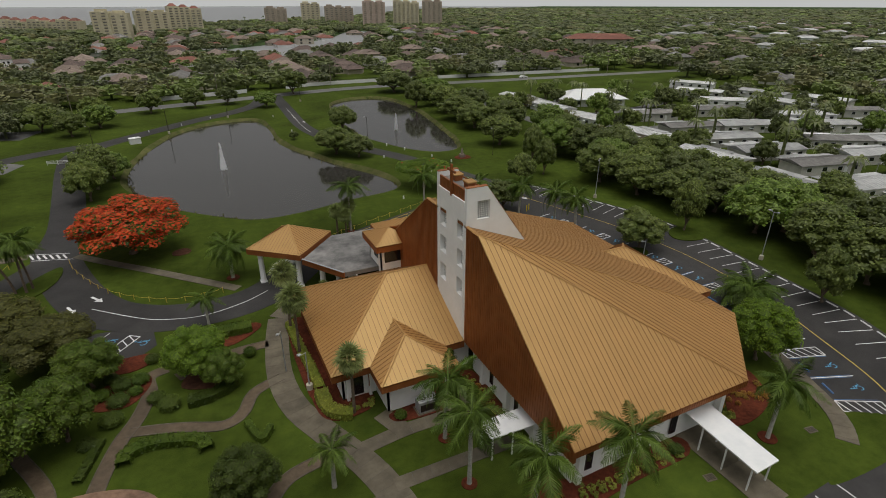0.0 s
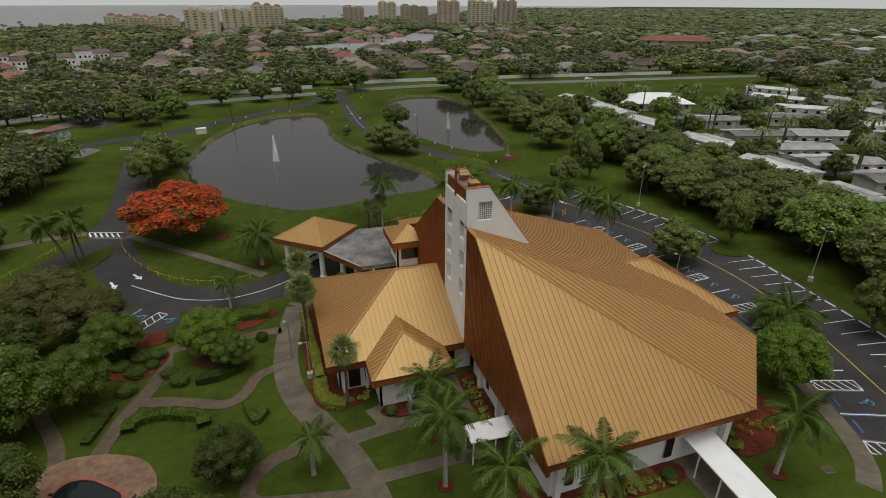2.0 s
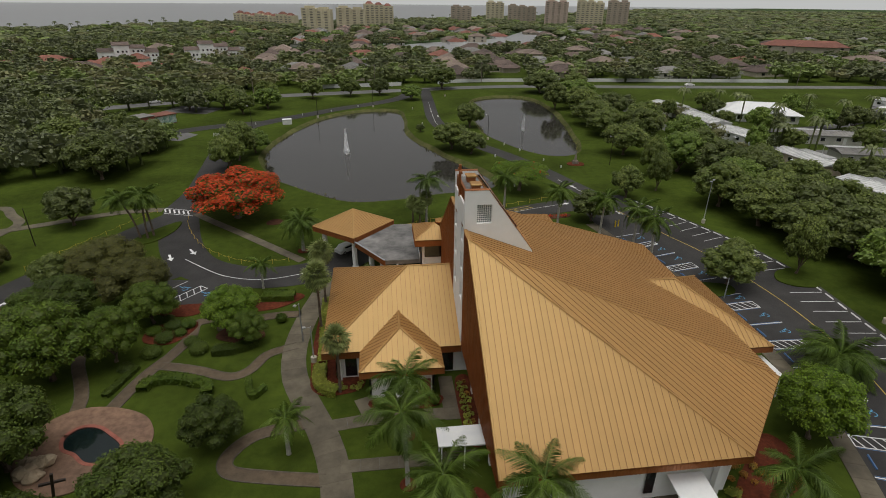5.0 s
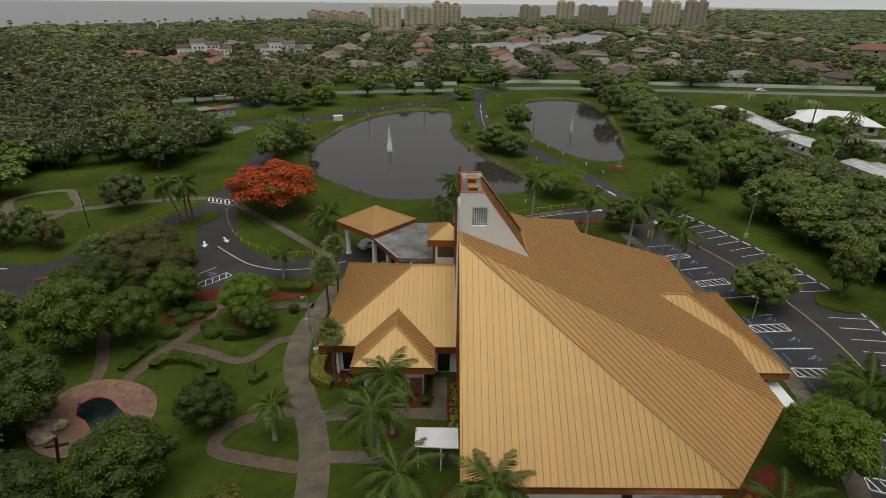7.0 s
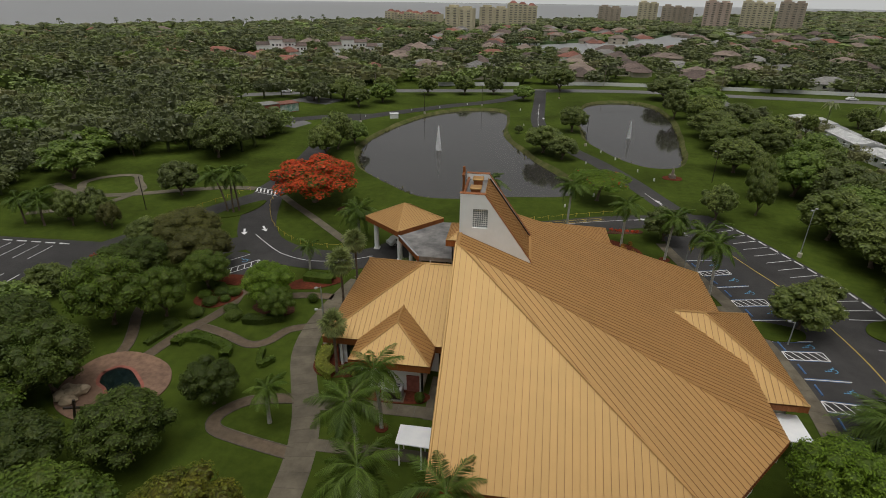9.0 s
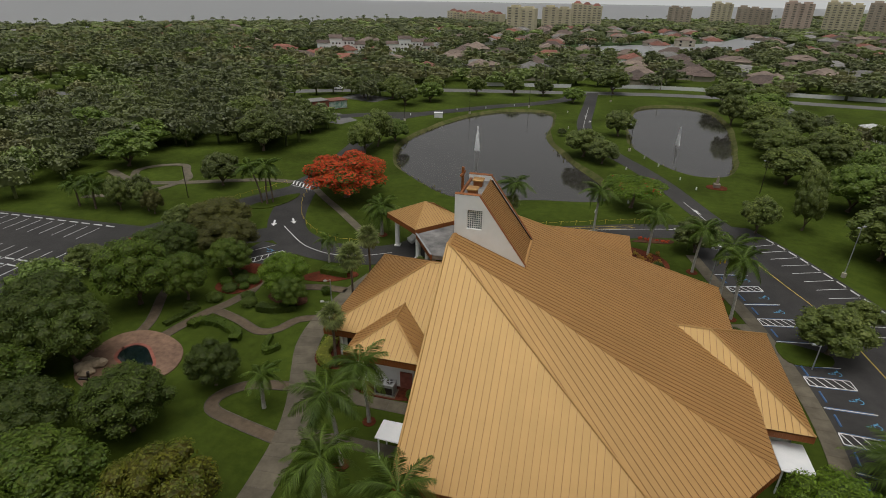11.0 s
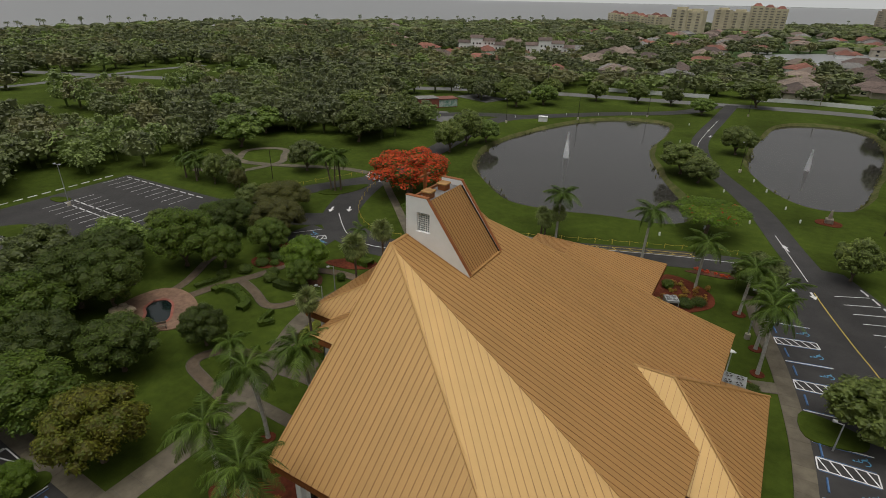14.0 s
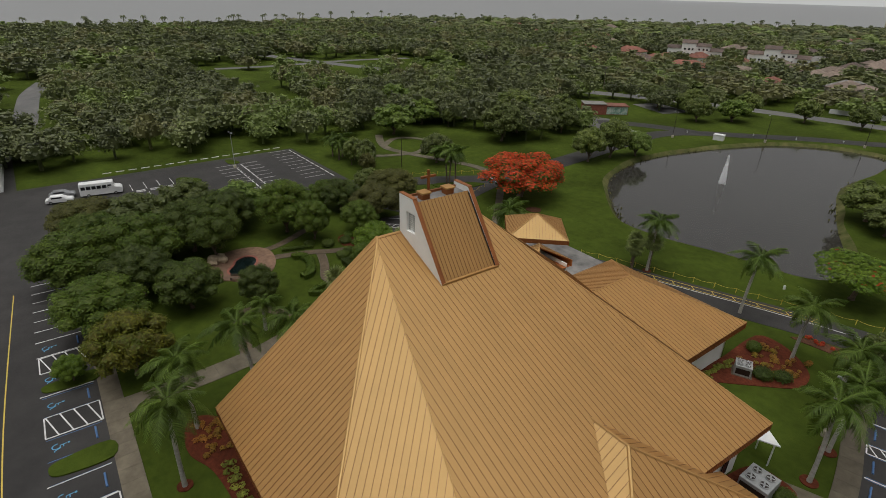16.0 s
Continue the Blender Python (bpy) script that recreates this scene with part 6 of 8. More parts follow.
# ---- woods ----
for vs in reed_verts:
    tagged(new("reeds", quads("reeds", vs, REED)), "rough grass and reeds along the water edge", "reeds", kind="stuff")
CLEAR = [(-82, -80), (-82, 73), (-72, 78), (-84, 98), (-80, 121), (-62, 127), (-46, 133), (-42, 162), (-84, 166), (-84, 216), (-45, 206), (-45, 232), (20, 250), (85, 260), (108, 262), (108, -80)]
MEADOW = [(-250, 78), (-254, 150), (-246, 205), (-200, 232), (-150, 200), (-140, 150), (-134, 112), (-145, 86), (-190, 76)]
PARK = [(108, 30), (262, 30), (262, 225), (232, 262), (108, 262)]
LAKE = [(18, 468), (60, 446), (110, 468), (140, 498), (168, 520), (180, 560), (218, 640), (252, 760), (226, 782), (168, 655), (130, 605), (90, 580), (40, 532)]
BAYLAND = shore + [(3300, 4450), (-4400, 4450)]


def inside(ring, x, y):
    hit = False
    for (x0, y0), (x1, y1) in zip(ring, ring[1:] + ring[:1]):
        if (y0 > y) != (y1 > y) and x < (x1 - x0) * (y - y0) / (y1 - y0) + x0:
            hit = not hit
    return hit


ROAD_PTS = np.array(BIG_ROAD + [(-240, y) for y in range(96, 216, 6)] + [(x, 14) for x in range(-230, -116, 6)] + [(x, 91) for x in range(-234, -110, 6)])
HOUSE_PTS = np.array([(h[0], h[1]) for h in HOUSES + FAR_HOMES] + [(x + 10 * i * math.cos(a), y + 10 * i * math.sin(a) - 13 * k) for x, y, a in ((-152, 386, 0.49), (-96, 402, 0.38)) for i in (-1.6, 0, 1.6) for k in (0, 1, 1.8)] + [ (352, 408), (335, 415), (370, 398), (345, 395)])
HOME_PTS = np.array([(h[0], h[1]) for h in HOMES] + [(155, 182), (146, 184), (166, 178)])
TOWER_PTS = np.array([(t[0] + d * t[2] * math.cos(radians(t[5])), t[1] + d * t[2] * math.sin(radians(t[5]))) for t in TOWERS for d in (-0.3, 0.0, 0.3)])
woods_rng = np.random.default_rng(3)


def lump():
    g = []
    for ax in range(3):
        for s in (-1, 1):
            for i in range(2):
                for j in range(2):
                    for di, dj in ((0, 0), (1, 0), (1, 1), (0, 1)):
                        p = np.zeros(3)
                        p[ax], p[(ax + 1) % 3], p[(ax + 2) % 3] = s, (i + di) - 1, (j + dj) - 1
                        g.append(p / np.linalg.norm(p))
    return np.array(g)


LUMP = lump()


CUBE = np.array([p for ax in range(3) for sg in (-1, 1) for p in np.roll(np.array([(sg, -1, -1), (sg, 1, -1), (sg, 1, 1), (sg, -1, 1)], float), ax, axis=1)])


def wood_proto(seed, count, leaf, lobes):
    rng = np.random.default_rng(seed)
    ls = lobed(rng, 5.0, 0.6, 8.0, lobes)
    v = [tufts(rng, ls, count, leaf, toss=0.36)]
    for x, y, z, q in ls[:6 if lobes > 9 else 4 if lobes > 6 else 1]:
        v.append((CUBE * 0.58 if lobes > 6 else LUMP * 1.3) * np.array([q, q, q * 0.8]) + np.array([x, y, z]))
    v.append(CUBE * np.array([0.25, 0.25, 1.6]) + np.array([0, 0, 1.2]))
    return np.concatenate(v)


def far_proto(seed, clumps, count):
    """A tree seen from far off: rounded boughs with a few ragged clumps."""
    rng = np.random.default_rng(seed)
    ls = lobed(rng, 5.0, 0.6, 8.0, 7)
    v = [tufts(rng, ls, count, 1.15, toss=0.4), CUBE * np.array([0.3, 0.3, 1.6]) + np.array([0, 0, 1.2])]
    for x, y, z, q in ls[1:1 + clumps]:
        v.append(LUMP * (1 + 0.22 * rng.normal(size=(24, 1)).repeat(4, axis=0).clip(-1, 1)) * np.array([q, q, q * 0.9]) * (1.25 if clumps > 1 else 1.9) + np.array([x, y, z]))
    return np.concatenate(v)


def wood_palm(seed):
    rng = np.random.default_rng(seed)
    v = [CUBE * np.array([0.2, 0.2, 3.7]) + np.array([0, 0, 3.6])]
    for k in range(11):
        a, e = 6.283 * (k + rng.random() * 0.5) / 11, 0.7 * rng.random()
        d, side, base = np.array([math.cos(a), math.sin(a), 0]), np.array([-math.sin(a), math.cos(a), 0]) * 0.45, np.array([0, 0, 7.2])
        mid, end = base + d * 1.6 + np.array([0, 0, 0.5 + e]), base + d * 3.0 + np.array([0, 0, e - 0.9])
        v += [np.array([base, mid - side, mid + np.array([0, 0, 0.2]), mid + side]), np.array([mid - side, end, end + side * 0.2, mid + side])]
    return np.concatenate(v)


LOD = [[wood_proto(300 + k, 400, 0.45, 16) for k in range(5)], [wood_proto(310 + k, 120, 0.72, 11) for k in range(5)], [far_proto(320 + k, 3, 12) for k in range(5)]]
LOD.append([wood_palm(330 + k) for k in range(5)])
LOD.append([far_proto(340 + k, 1, 4) for k in range(5)])
piles = {0: [], 1: [], 2: [], 3: []}


def plant(x, y, r, h, lod, kind):
    a = woods_rng.random() * 6.283
    v = LOD[lod][woods_rng.integers(5)]
    c, s = math.cos(a) * r / 5, math.sin(a) * r / 5
    piles[kind].append(np.stack([v[:, 0] * c - v[:, 1] * s + x, v[:, 0] * s + v[:, 1] * c + y, v[:, 2] * h / 8], axis=1))


def grow(step, near, far, lod, keep):
    n = int(far / step) + 1
    for i in range(-n, n + 1):
        for j in range(-n, n + 1):
            x = 30 + (i + (j % 2) * 0.5 + 0.7 * (woods_rng.random() - 0.5)) * step
            y = 30 + (j + 0.7 * (woods_rng.random() - 0.5)) * step
            d, az = math.hypot(x - 30, y - 20), math.degrees(math.atan2(x - 30, y - 20))
            if not (near <= d < far and -104 < az < 76):
                continue
            if inside(CLEAR, x, y) or inside(LAKE, x, y) or inside(BAYLAND, x, y - 14) or (inside(MEADOW, x, y) and woods_rng.random() < (0.95 if x + y * 0.5 < -120 else 0.62)):
                continue
            if np.min(np.hypot(ROAD_PTS[:, 0] - x, ROAD_PTS[:, 1] - y)) < (17 if y > 225 and x > -30 and lod == 1 else 9) or np.min(np.hypot(TOWER_PTS[:, 0] - x, TOWER_PTS[:, 1] - y)) < 17:
                continue
            if np.min(np.hypot(HOUSE_PTS[:, 0] - x, HOUSE_PTS[:, 1] - y)) < (12.5 if d < 560 else 17):
                continue
            if inside(PARK, x, y) and (np.min(np.hypot(HOME_PTS[:, 0] - x, HOME_PTS[:, 1] - y)) < 10 or woods_rng.random() < 0.72 or y > 206):
                continue
            k = keep * (0.72 if x > 260 and d > 480 else 1)
            if 285 < y < 700 and -60 < x < 420:
                k *= 0.78
            if woods_rng.random() > k:
                continue
            patch = noise.noise((x * 0.02, y * 0.02, 5)) + 0.7 * (woods_rng.random() - 0.5)
            kind = 1 if patch < -0.12 else 0 if patch < 0.22 else 2 if patch < 0.40 else 3
            if inside(MEADOW, x, y):
                kind = 3 if woods_rng.random() < 0.6 else 2
            r = step * (0.58 + 0.28 * woods_rng.random())
            high = 7.0 + 4.0 * woods_rng.random()
            if x > 260 and d > 480:
                high *= 0.72
            if inside(PARK, x, y):
                r, high = r * 0.7, 4.2 + 2.4 * woods_rng.random()
            elif 285 < y < 700 and -60 < x < 420:
                r, high = r * 0.95, 5.6 + 4.4 * woods_rng.random()
            plant(x, y, min(r, 8.5 if step < 25 else 18), high, lod, kind)


grow(7.8, 40, 240, 0, 0.97)
grow(11.5, 240, 560, 1, 0.94)
grow(17.0, 560, 1450, 2, 0.94)
grow(36.0, 1450, 3000, 4, 0.95)
for (x0, y0), (x1, y1) in zip(shore[2:], shore[3:18]):
    for k in range(6):
        f = woods_rng.random()
        plant(x0 + (x1 - x0) * f + 18, y0 + (y1 - y0) * f - 22, 5.5, 10 + 4 * woods_rng.random(), 3, 1)
for k in range(46):
    x, y = PARK_TREES[k % len(PARK_TREES)][:2]
    plant(x + 5 + 3 * woods_rng.random(), y + 4 * woods_rng.random() - 2, 5.0, 7.5 + 3 * woods_rng.random(), 3, 0)
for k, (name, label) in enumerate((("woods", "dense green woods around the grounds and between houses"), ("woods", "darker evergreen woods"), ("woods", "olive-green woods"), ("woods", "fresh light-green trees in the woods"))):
    tagged(new(name, quads(name, np.concatenate(piles[k]), HAZED_FAR_LEAVES[k])), label, "woods", kind="stuff")


# ---- markings on the asphalt ----
def stripe(road, p, q, wide, material, z=0.0):
    """A painted stripe, a few millimetres thick, on a road."""
    p, q = Vector(p), Vector(q)
    d = (q - p).normalized()
    s = Vector((-d.y, d.x)) * wide / 2
    o = bpy.data.objects[road]
    v = [(w.x - p.x, w.y - p.y, h) for h in (0.0, 0.006) for w in (p + s, p - s, q - s, q + s)]
    ob = part_mesh("stripe", mesh_of("stripe", v, [(4, 5, 6, 7), (0, 1, 5, 4), (1, 2, 6, 5), (2, 3, 7, 6), (3, 0, 4, 7)], material), o)
    ob.matrix_basis = Matrix.Translation((p.x, p.y, z))
    return ob


def line_along(road, line, wide, material, z, name="centre_line"):
    ob = part(name, band(bmesh.new(), line, wide, z, z + 0.006), material, bpy.data.objects[road])
    return ob


STOP = mesh_of("wheel_stop", [(x, y, z) for z, k in ((0, 1.0), (0.13, 0.6)) for x, y in ((-0.9, -0.1 * k), (0.9, -0.1 * k), (0.9, 0.1 * k), (-0.9, 0.1 * k))],
               [(4, 5, 6, 7), (0, 1, 5, 4), (1, 2, 6, 5), (2, 3, 7, 6), (3, 0, 4, 7)], LINE_WHITE)
STOP_BLUE = STOP.copy()
STOP_BLUE.materials[0] = LINE_BLUE


def wheel_stop(x, y, a, blue=False, z=0.014):
    ob = new("wheel_stop", STOP_BLUE if blue else STOP)
    ob.matrix_basis = pose(x, y, z, 0, 0, a)
    return tagged(ob, "blue concrete wheel stop" if blue else "white concrete wheel stop", "wheel stop", "blue wheel stops" if blue else "white wheel stops")


def access_symbol():
    bm = bmesh.new()
    band(bm, [(0.42 * math.cos(radians(a)) - 0.05, 0.42 * math.sin(radians(a)) - 0.25) for a in range(-200, 61, 20)], 0.12, 0, 0.006)
    band(bm, [(-0.12, 0.75), (-0.08, 0.1), (0.38, 0.1), (0.62, -0.5), (0.82, -0.42)], 0.12, 0, 0.007)
    band(bm, [(-0.1, 0.42), (0.32, 0.42)], 0.1, 0, 0.008)
    bmesh.ops.create_circle(bm, cap_ends=True, segments=10, radius=0.14, matrix=Matrix.Translation((-0.12, 0.95, 0.007)))
    me = bpy.data.meshes.new("access_symbol")
    bm.to_mesh(me)
    bm.free()
    me.materials.append(mat("line_paint_light_blue", (0.06, 0.24, 0.42), (0.10, 0.32, 0.5), 2.0, 0.7, bump=0.1))
    return me


SYMBOL = access_symbol()


def symbol(road, x, y, a, z, size=0.85):
    part_mesh("access_symbol", SYMBOL, bpy.data.objects[road]).matrix_basis = pose(x, y, z, 0, 0, a) @ Matrix.Scale(size, 4)


def hatch(road, a, b, c, d, z, n=5):
    """A striped access aisle: a frame round the corners a, b, c, d with slanting bars."""
    a, b, c, d = (Vector(p) for p in (a, b, c, d))
    for p, q in ((a, b), (b, c), (c, d), (d, a)):
        stripe(road, p, q, 0.13, LINE_WHITE, z)
    for k in range(n):
        stripe(road, a.lerp(b, (k + 0.1) / n), d.lerp(c, (k + 0.9) / n), 0.13, LINE_WHITE, z + 0.001)


LOT_Z = 0.015
inner_at = lambda y: np.interp(y, [p[1] for p in INNER][::-1], [p[0] for p in INNER][::-1])


def inner_row(y, out):
    """A point out metres into the lot from its inner edge, square to that edge."""
    x = inner_at(y)
    dx = (inner_at(y + 0.5) - inner_at(y - 0.5))
    n = Vector((1, -dx)).normalized()
    return (x + n.x * out, y + n.y * out), math.degrees(math.atan2(n.y, n.x))


ROW = [81.5, 77.6, 76.2, 72.6, 68.9, 67.3, 63.6, 58.8, 56.6, 55.0, 51.3, 47.5, 45.9, 42.2, 38.4, 36.9, 33.2, 31.6, 30.1, 26.5, 23.0, 21.6]
AISLES = [(77.6, 76.2), (68.9, 67.3), (56.6, 55.0), (47.5, 45.9), (38.4, 36.9), (31.6, 30.1), (23.0, 21.6)]
for y in ROW:
    if not any(abs(y - e) < 0.01 for a in AISLES for e in a):
        stripe("road_8", inner_row(y, 0.3)[0], inner_row(y, 5.5)[0], 0.13, LINE_WHITE, LOT_Z)
for a, b in AISLES:
    hatch("road_8", inner_row(a, 0.3)[0], inner_row(a, 5.3)[0], inner_row(b, 5.3)[0], inner_row(b, 0.3)[0], LOT_Z)
for a, b in zip(ROW, ROW[1:]):
    if a - b > 2.1 and not (a == 63.6):
        (x, y), turn = inner_row((a + b) / 2, 0.9)
        wheel_stop(x, y, turn + 90, True)
        (x, y), turn = inner_row((a + b) / 2, 4.4)
        symbol("road_8", x, y, turn + 90, LOT_Z)
        for e, k in ((a, -0.16), (b, 0.16)):
            stripe("road_8", inner_row(e + k, 0.4)[0], inner_row(e + k, 5.2)[0], 0.07, LINE_BLUE, LOT_Z)
total = 0.0
outer = [p for p in OUTER if 20 < p[1] < 98]
for p, q in zip(outer, outer[1:]):
    p, q = Vector(p), Vector(q)
    d = (q - p).normalized()
    n = Vector((-d.y, d.x))
    while total < (q - p).length:
        c = p + d * total
        if not 60.5 < c.y < 65.5:
            stripe("road_8", c + n * 0.9, c + n * 5.9, 0.12, LINE_WHITE, LOT_Z)
            w = c + d * 1.36 + n * 0.75
            wheel_stop(w.x, w.y, math.degrees(math.atan2(d.y, d.x)))
        total += 2.72
    total -= (q - p).length
structure("ground_corner", slab(bmesh.new(), smooth([(48, 17.2), (56.0, 21.2), (59.5, 20.2), (61.4, 18.4), (60, 16.4), (55, 15.5), (47, 15.9)], 4, True), -0.1, 0.03), GRASS, "rounded corner of the lawn reaching into the lot", "lawn")
YELLOW_LINE = smooth([(63.2, 99), (65.6, 90), (68.4, 81), (71, 73), (72.8, 62), (73.2, 52), (71.8, 41), (68.8, 31), (64.8, 21), (57, 12.2), (46, 8.4), (30, 7.9), (8, 7.9), (-22, 9.0)], 6)
line_along("road_8", YELLOW_LINE, 0.12, LINE_YELLOW, LOT_Z)
for x in (26.4, 22.8, 19.0, 5.0, -3.2, -6.8, -9.6, -12.4, -15.2, -18.0, -20.8, -23.6, -26.4, 30.2, 33.0, 35.8, 44, 47):
    stripe("road_8", (x, 11.0), (x, 16.0), 0.12, LINE_WHITE, LOT_Z)
hatch("road_8", (8.8, 11.2), (8.8, 16.1), (12.2, 16.1), (12.2, 11.2), LOT_Z, 4)
hatch("road_8", (-3.0, 11.2), (-3.0, 16.1), (0.4, 16.1), (0.4, 11.2), LOT_Z, 4)
hatch("road_8", (22.9, 11.2), (22.9, 16.1), (26.2, 16.1), (26.2, 11.2), LOT_Z, 4)
for x in (7.0, 13.9, 20.9, 2.0, -5.0):
    wheel_stop(x, 15.3, 0, True)
    symbol("road_8", x, 12.2, 0, LOT_Z)
for x in (5.2, 8.6, 12.4, 15.6, 18.8, 22.6):
    stripe("road_8", (x + 0.15, 11.2), (x + 0.15, 15.9), 0.07, LINE_BLUE, LOT_Z)
# overflow lot
WZ9 = 0.019
for k in range(10):
    x = -73.5 + 2.72 * k
    stripe("road_9", (x, 64.2), (x, 69.4), 0.12, LINE_WHITE, WZ9)
    wheel_stop(x + 1.36, 69.9 + 0.06 * k, 2, z=0.018)
for k in range(9):
    x = -67.5 + 2.72 * k
    for a, b, c in ((54.4, 59.2, 55.0), (53.8, 49.0, 53.2)):
        stripe("road_9", (x, a), (x, b), 0.12, LINE_WHITE, WZ9)
        if k < 8:
            wheel_stop(x + 1.36, c, 0, z=0.018)
for k in range(4):
    y = 30 + 2.72 * k
    for a, b, c in ((-58.2, -53.2, -58.8), (-60.2, -65.0, -59.6)):
        stripe("road_9", (a, y), (b, y), 0.12, LINE_WHITE, WZ9)
        wheel_stop(c, y + 1.36, 90, z=0.018)
for k in range(16):
    wheel_stop(-76.2 - 0.05 * k, 27 + 2.72 * k, 90, z=0.0)


def arrow(road, x, y, a, z, size=1.0):
    bm = bmesh.new()
    ring = [(-0.14, -1.1), (0.14, -1.1), (0.14, 0.2), (0.45, 0.2), (0, 1.15), (-0.45, 0.2), (-0.14, 0.2)]
    slab(bm, [(px * size, py * size) for px, py in ring], 0, 0.006)
    part("arrow", bm, LINE_WHITE, bpy.data.objects[road]).matrix_basis = pose(x, y, z, 0, 0, a)


for road, x, y, a, z in (("road_3", -19.6, 80.6, 205, 0.039), ("road_3", -16.6, 82.6, 215, 0.039), ("road_1", 60.4, 110.6, 20, 0.031), ("road_8", 64.2, 93.4, 195, 0.015), ("road_8", 61.3, 94.6, 20, 0.015),
                         ("road_6", -37.6, 67.6, 90, 0.027), ("road_6", -37.2, 65.6, 90, 0.027), ("road_2", 54.5, 99.4, -70, 0.035), ("road_1", 36.4, 205, 0, 0.031), ("road_1", 38.0, 196, 180, 0.031)):
    arrow(road, x, y, a, z, 1.25)
line_along("road_3", smooth([(-17.0, 79.8), (-11.6, 74.9), (-8.2, 72.6), (-3.1, 71.2), (2.4, 72.4), (6.3, 74.6)], 6), 0.13, LINE_WHITE, 0.039)
line_along("road_2", smooth([(13.4, 82.6), (22, 87.6), (30, 90.8), (44, 96.2), (54, 99.3)], 6), 0.13, LINE_WHITE, 0.035)
line_along("road_1", smooth([(37.2, 225), (36.0, 190), (36.6, 178)], 6), 0.13, LINE_WHITE, 0.031)
line_along("road_1", smooth([(58.6, 116), (61.4, 106), (63.6, 98)], 6), 0.13, LINE_WHITE, 0.031)
edge = smooth([(15.2, 86.0), (22, 89.2), (30, 92.3), (38, 95.5), (47, 99.0)], 6)
line_along("road_2", edge, 0.11, LINE_YELLOW, 0.035, "edge_line")
line_along("road_2", [(p[0] + 0.35, p[1] - 0.95) for p in edge], 0.11, LINE_YELLOW, 0.035, "edge_line")
for p in edge[1::2]:
    stripe("road_2", (p[0], p[1]), (p[0] + 0.95, p[1] - 0.75), 0.11, LINE_YELLOW, 0.036)
for k in range(6):
    stripe("road_3", (-28.4 + 1.0 * k, 104.4 - 0.35 * k), (-27.6 + 1.0 * k, 102.4 - 0.35 * k), 0.32, LINE_WHITE, 0.047)
for a, b in (((-28.8, 104.9), (-22.4, 102.8)), ((-27.8, 101.9), (-21.6, 99.9))):
    stripe("road_3", a, b, 0.15, LINE_WHITE, 0.047)
# accessible stalls beside the loop
structure("road_13", slab(bmesh.new(), [(-17.2, 72.6), (-18.2, 66.6), (-12.4, 62.4), (-8.6, 66.2), (-9.2, 71.5)], -0.2, 0.031), ASPHALT, "black asphalt bay with accessible stalls", "parking lot")
hatch("road_13", (-14.2, 64.9), (-10.6, 69.2), (-11.8, 70.1), (-15.4, 65.9), 0.032, 5)
symbol("road_13", -10.3, 67.6, 45, 0.032, 1.0)
symbol("road_13", -14.0, 69.6, 45, 0.032, 1.0)
stripe("road_13", (-17.4, 67.8), (-14.2, 71.8), 0.12, LINE_WHITE, 0.032)

# ---- beds of mulch and lawn islands ----
BED_Z = [0.07]


def bed(ring, material=None, label="raked red mulch bed", name="mulch_bed", rounds=4):
    BED_Z[0] += 0.0007
    bm = bmesh.new()
    slab(bm, smooth(ring, rounds, True), -0.1, BED_Z[0])
    bmesh.ops.triangulate(bm, faces=[f for f in bm.faces if len(f.verts) > 4])
    me = bpy.data.meshes.new(name)
    bm.to_mesh(me)
    bm.free()
    me.materials.append(material or MULCH)
    return tagged(new(name, me), label, "garden bed", "mulch beds", "structure")


bed([(45.2, 25.4), (46.5, 24.6), (49.5, 25.0), (52.2, 26.2), (53.6, 28.2), (54.4, 30.6), (53.0, 32.6), (49, 29.4)])
bed([(17.3, 23.4), (19.2, 22.3), (22.2, 22.1), (25.5, 23.4), (31, 24.0), (37.8, 24.2), (38.2, 26.5), (31, 26.6), (25.6, 26.6), (23.2, 29.4), (21.2, 27.0), (18.2, 25.4)])
bed([(24.9, 34.6), (23.4, 34.6), (23.0, 40), (23.4, 44.6), (25.0, 44.6), (25.2, 40)])
bed([(9.9, 46.4), (7.2, 49), (7.0, 45), (8.4, 43.2), (11.0, 43.2), (12.8, 44.0), (12.9, 46.0)])
bed([(7.0, 47), (6.6, 54), (6.8, 60), (7.2, 64.4), (9.8, 64.2), (9.9, 55), (9.8, 47)])
bed([(43.6, 87.6), (46.5, 88.4), (49.7, 86.6), (51.6, 84.2), (51.6, 81), (48.8, 77.6), (46, 74.6), (43.5, 72), (43.5, 80)])
bed([(53.4, 57.6), (57.8, 58.6), (58.6, 62), (58.0, 65.4), (54.6, 65.6), (53.4, 63)])
bed([(14.2, 42.0), (14.0, 40.4), (17.5, 39.9), (21.0, 40.4), (21.0, 42.0)])
bed([(46.4, 91.2), (49.4, 93.4), (53.6, 93.6), (53.0, 92.0), (49.6, 91.4)], BARK_MULCH, "dark bed with red flowers and a stone edge")
bed([(-13.6, 59.8), (-9.6, 60.0), (-9.2, 57.8), (-11.2, 55.0), (-14.6, 55.6), (-15.2, 58.0)], MULCH)
bed([(-4.4, 62.0), (0.4, 62.2), (4.0, 65.0), (2.6, 66.4), (-2.0, 65.2)], MULCH)
bed([(-33.5, 72.6), (-27.5, 74.6), (-24, 76.2), (-25, 73.8), (-29.5, 71.6)], MULCH)
bed([(-6.2, 93.9), (-4.2, 93.7), (-3.4, 95.2), (-4.6, 96.5), (-6.3, 95.6)], BARK_MULCH, "small round bed edged with stones")
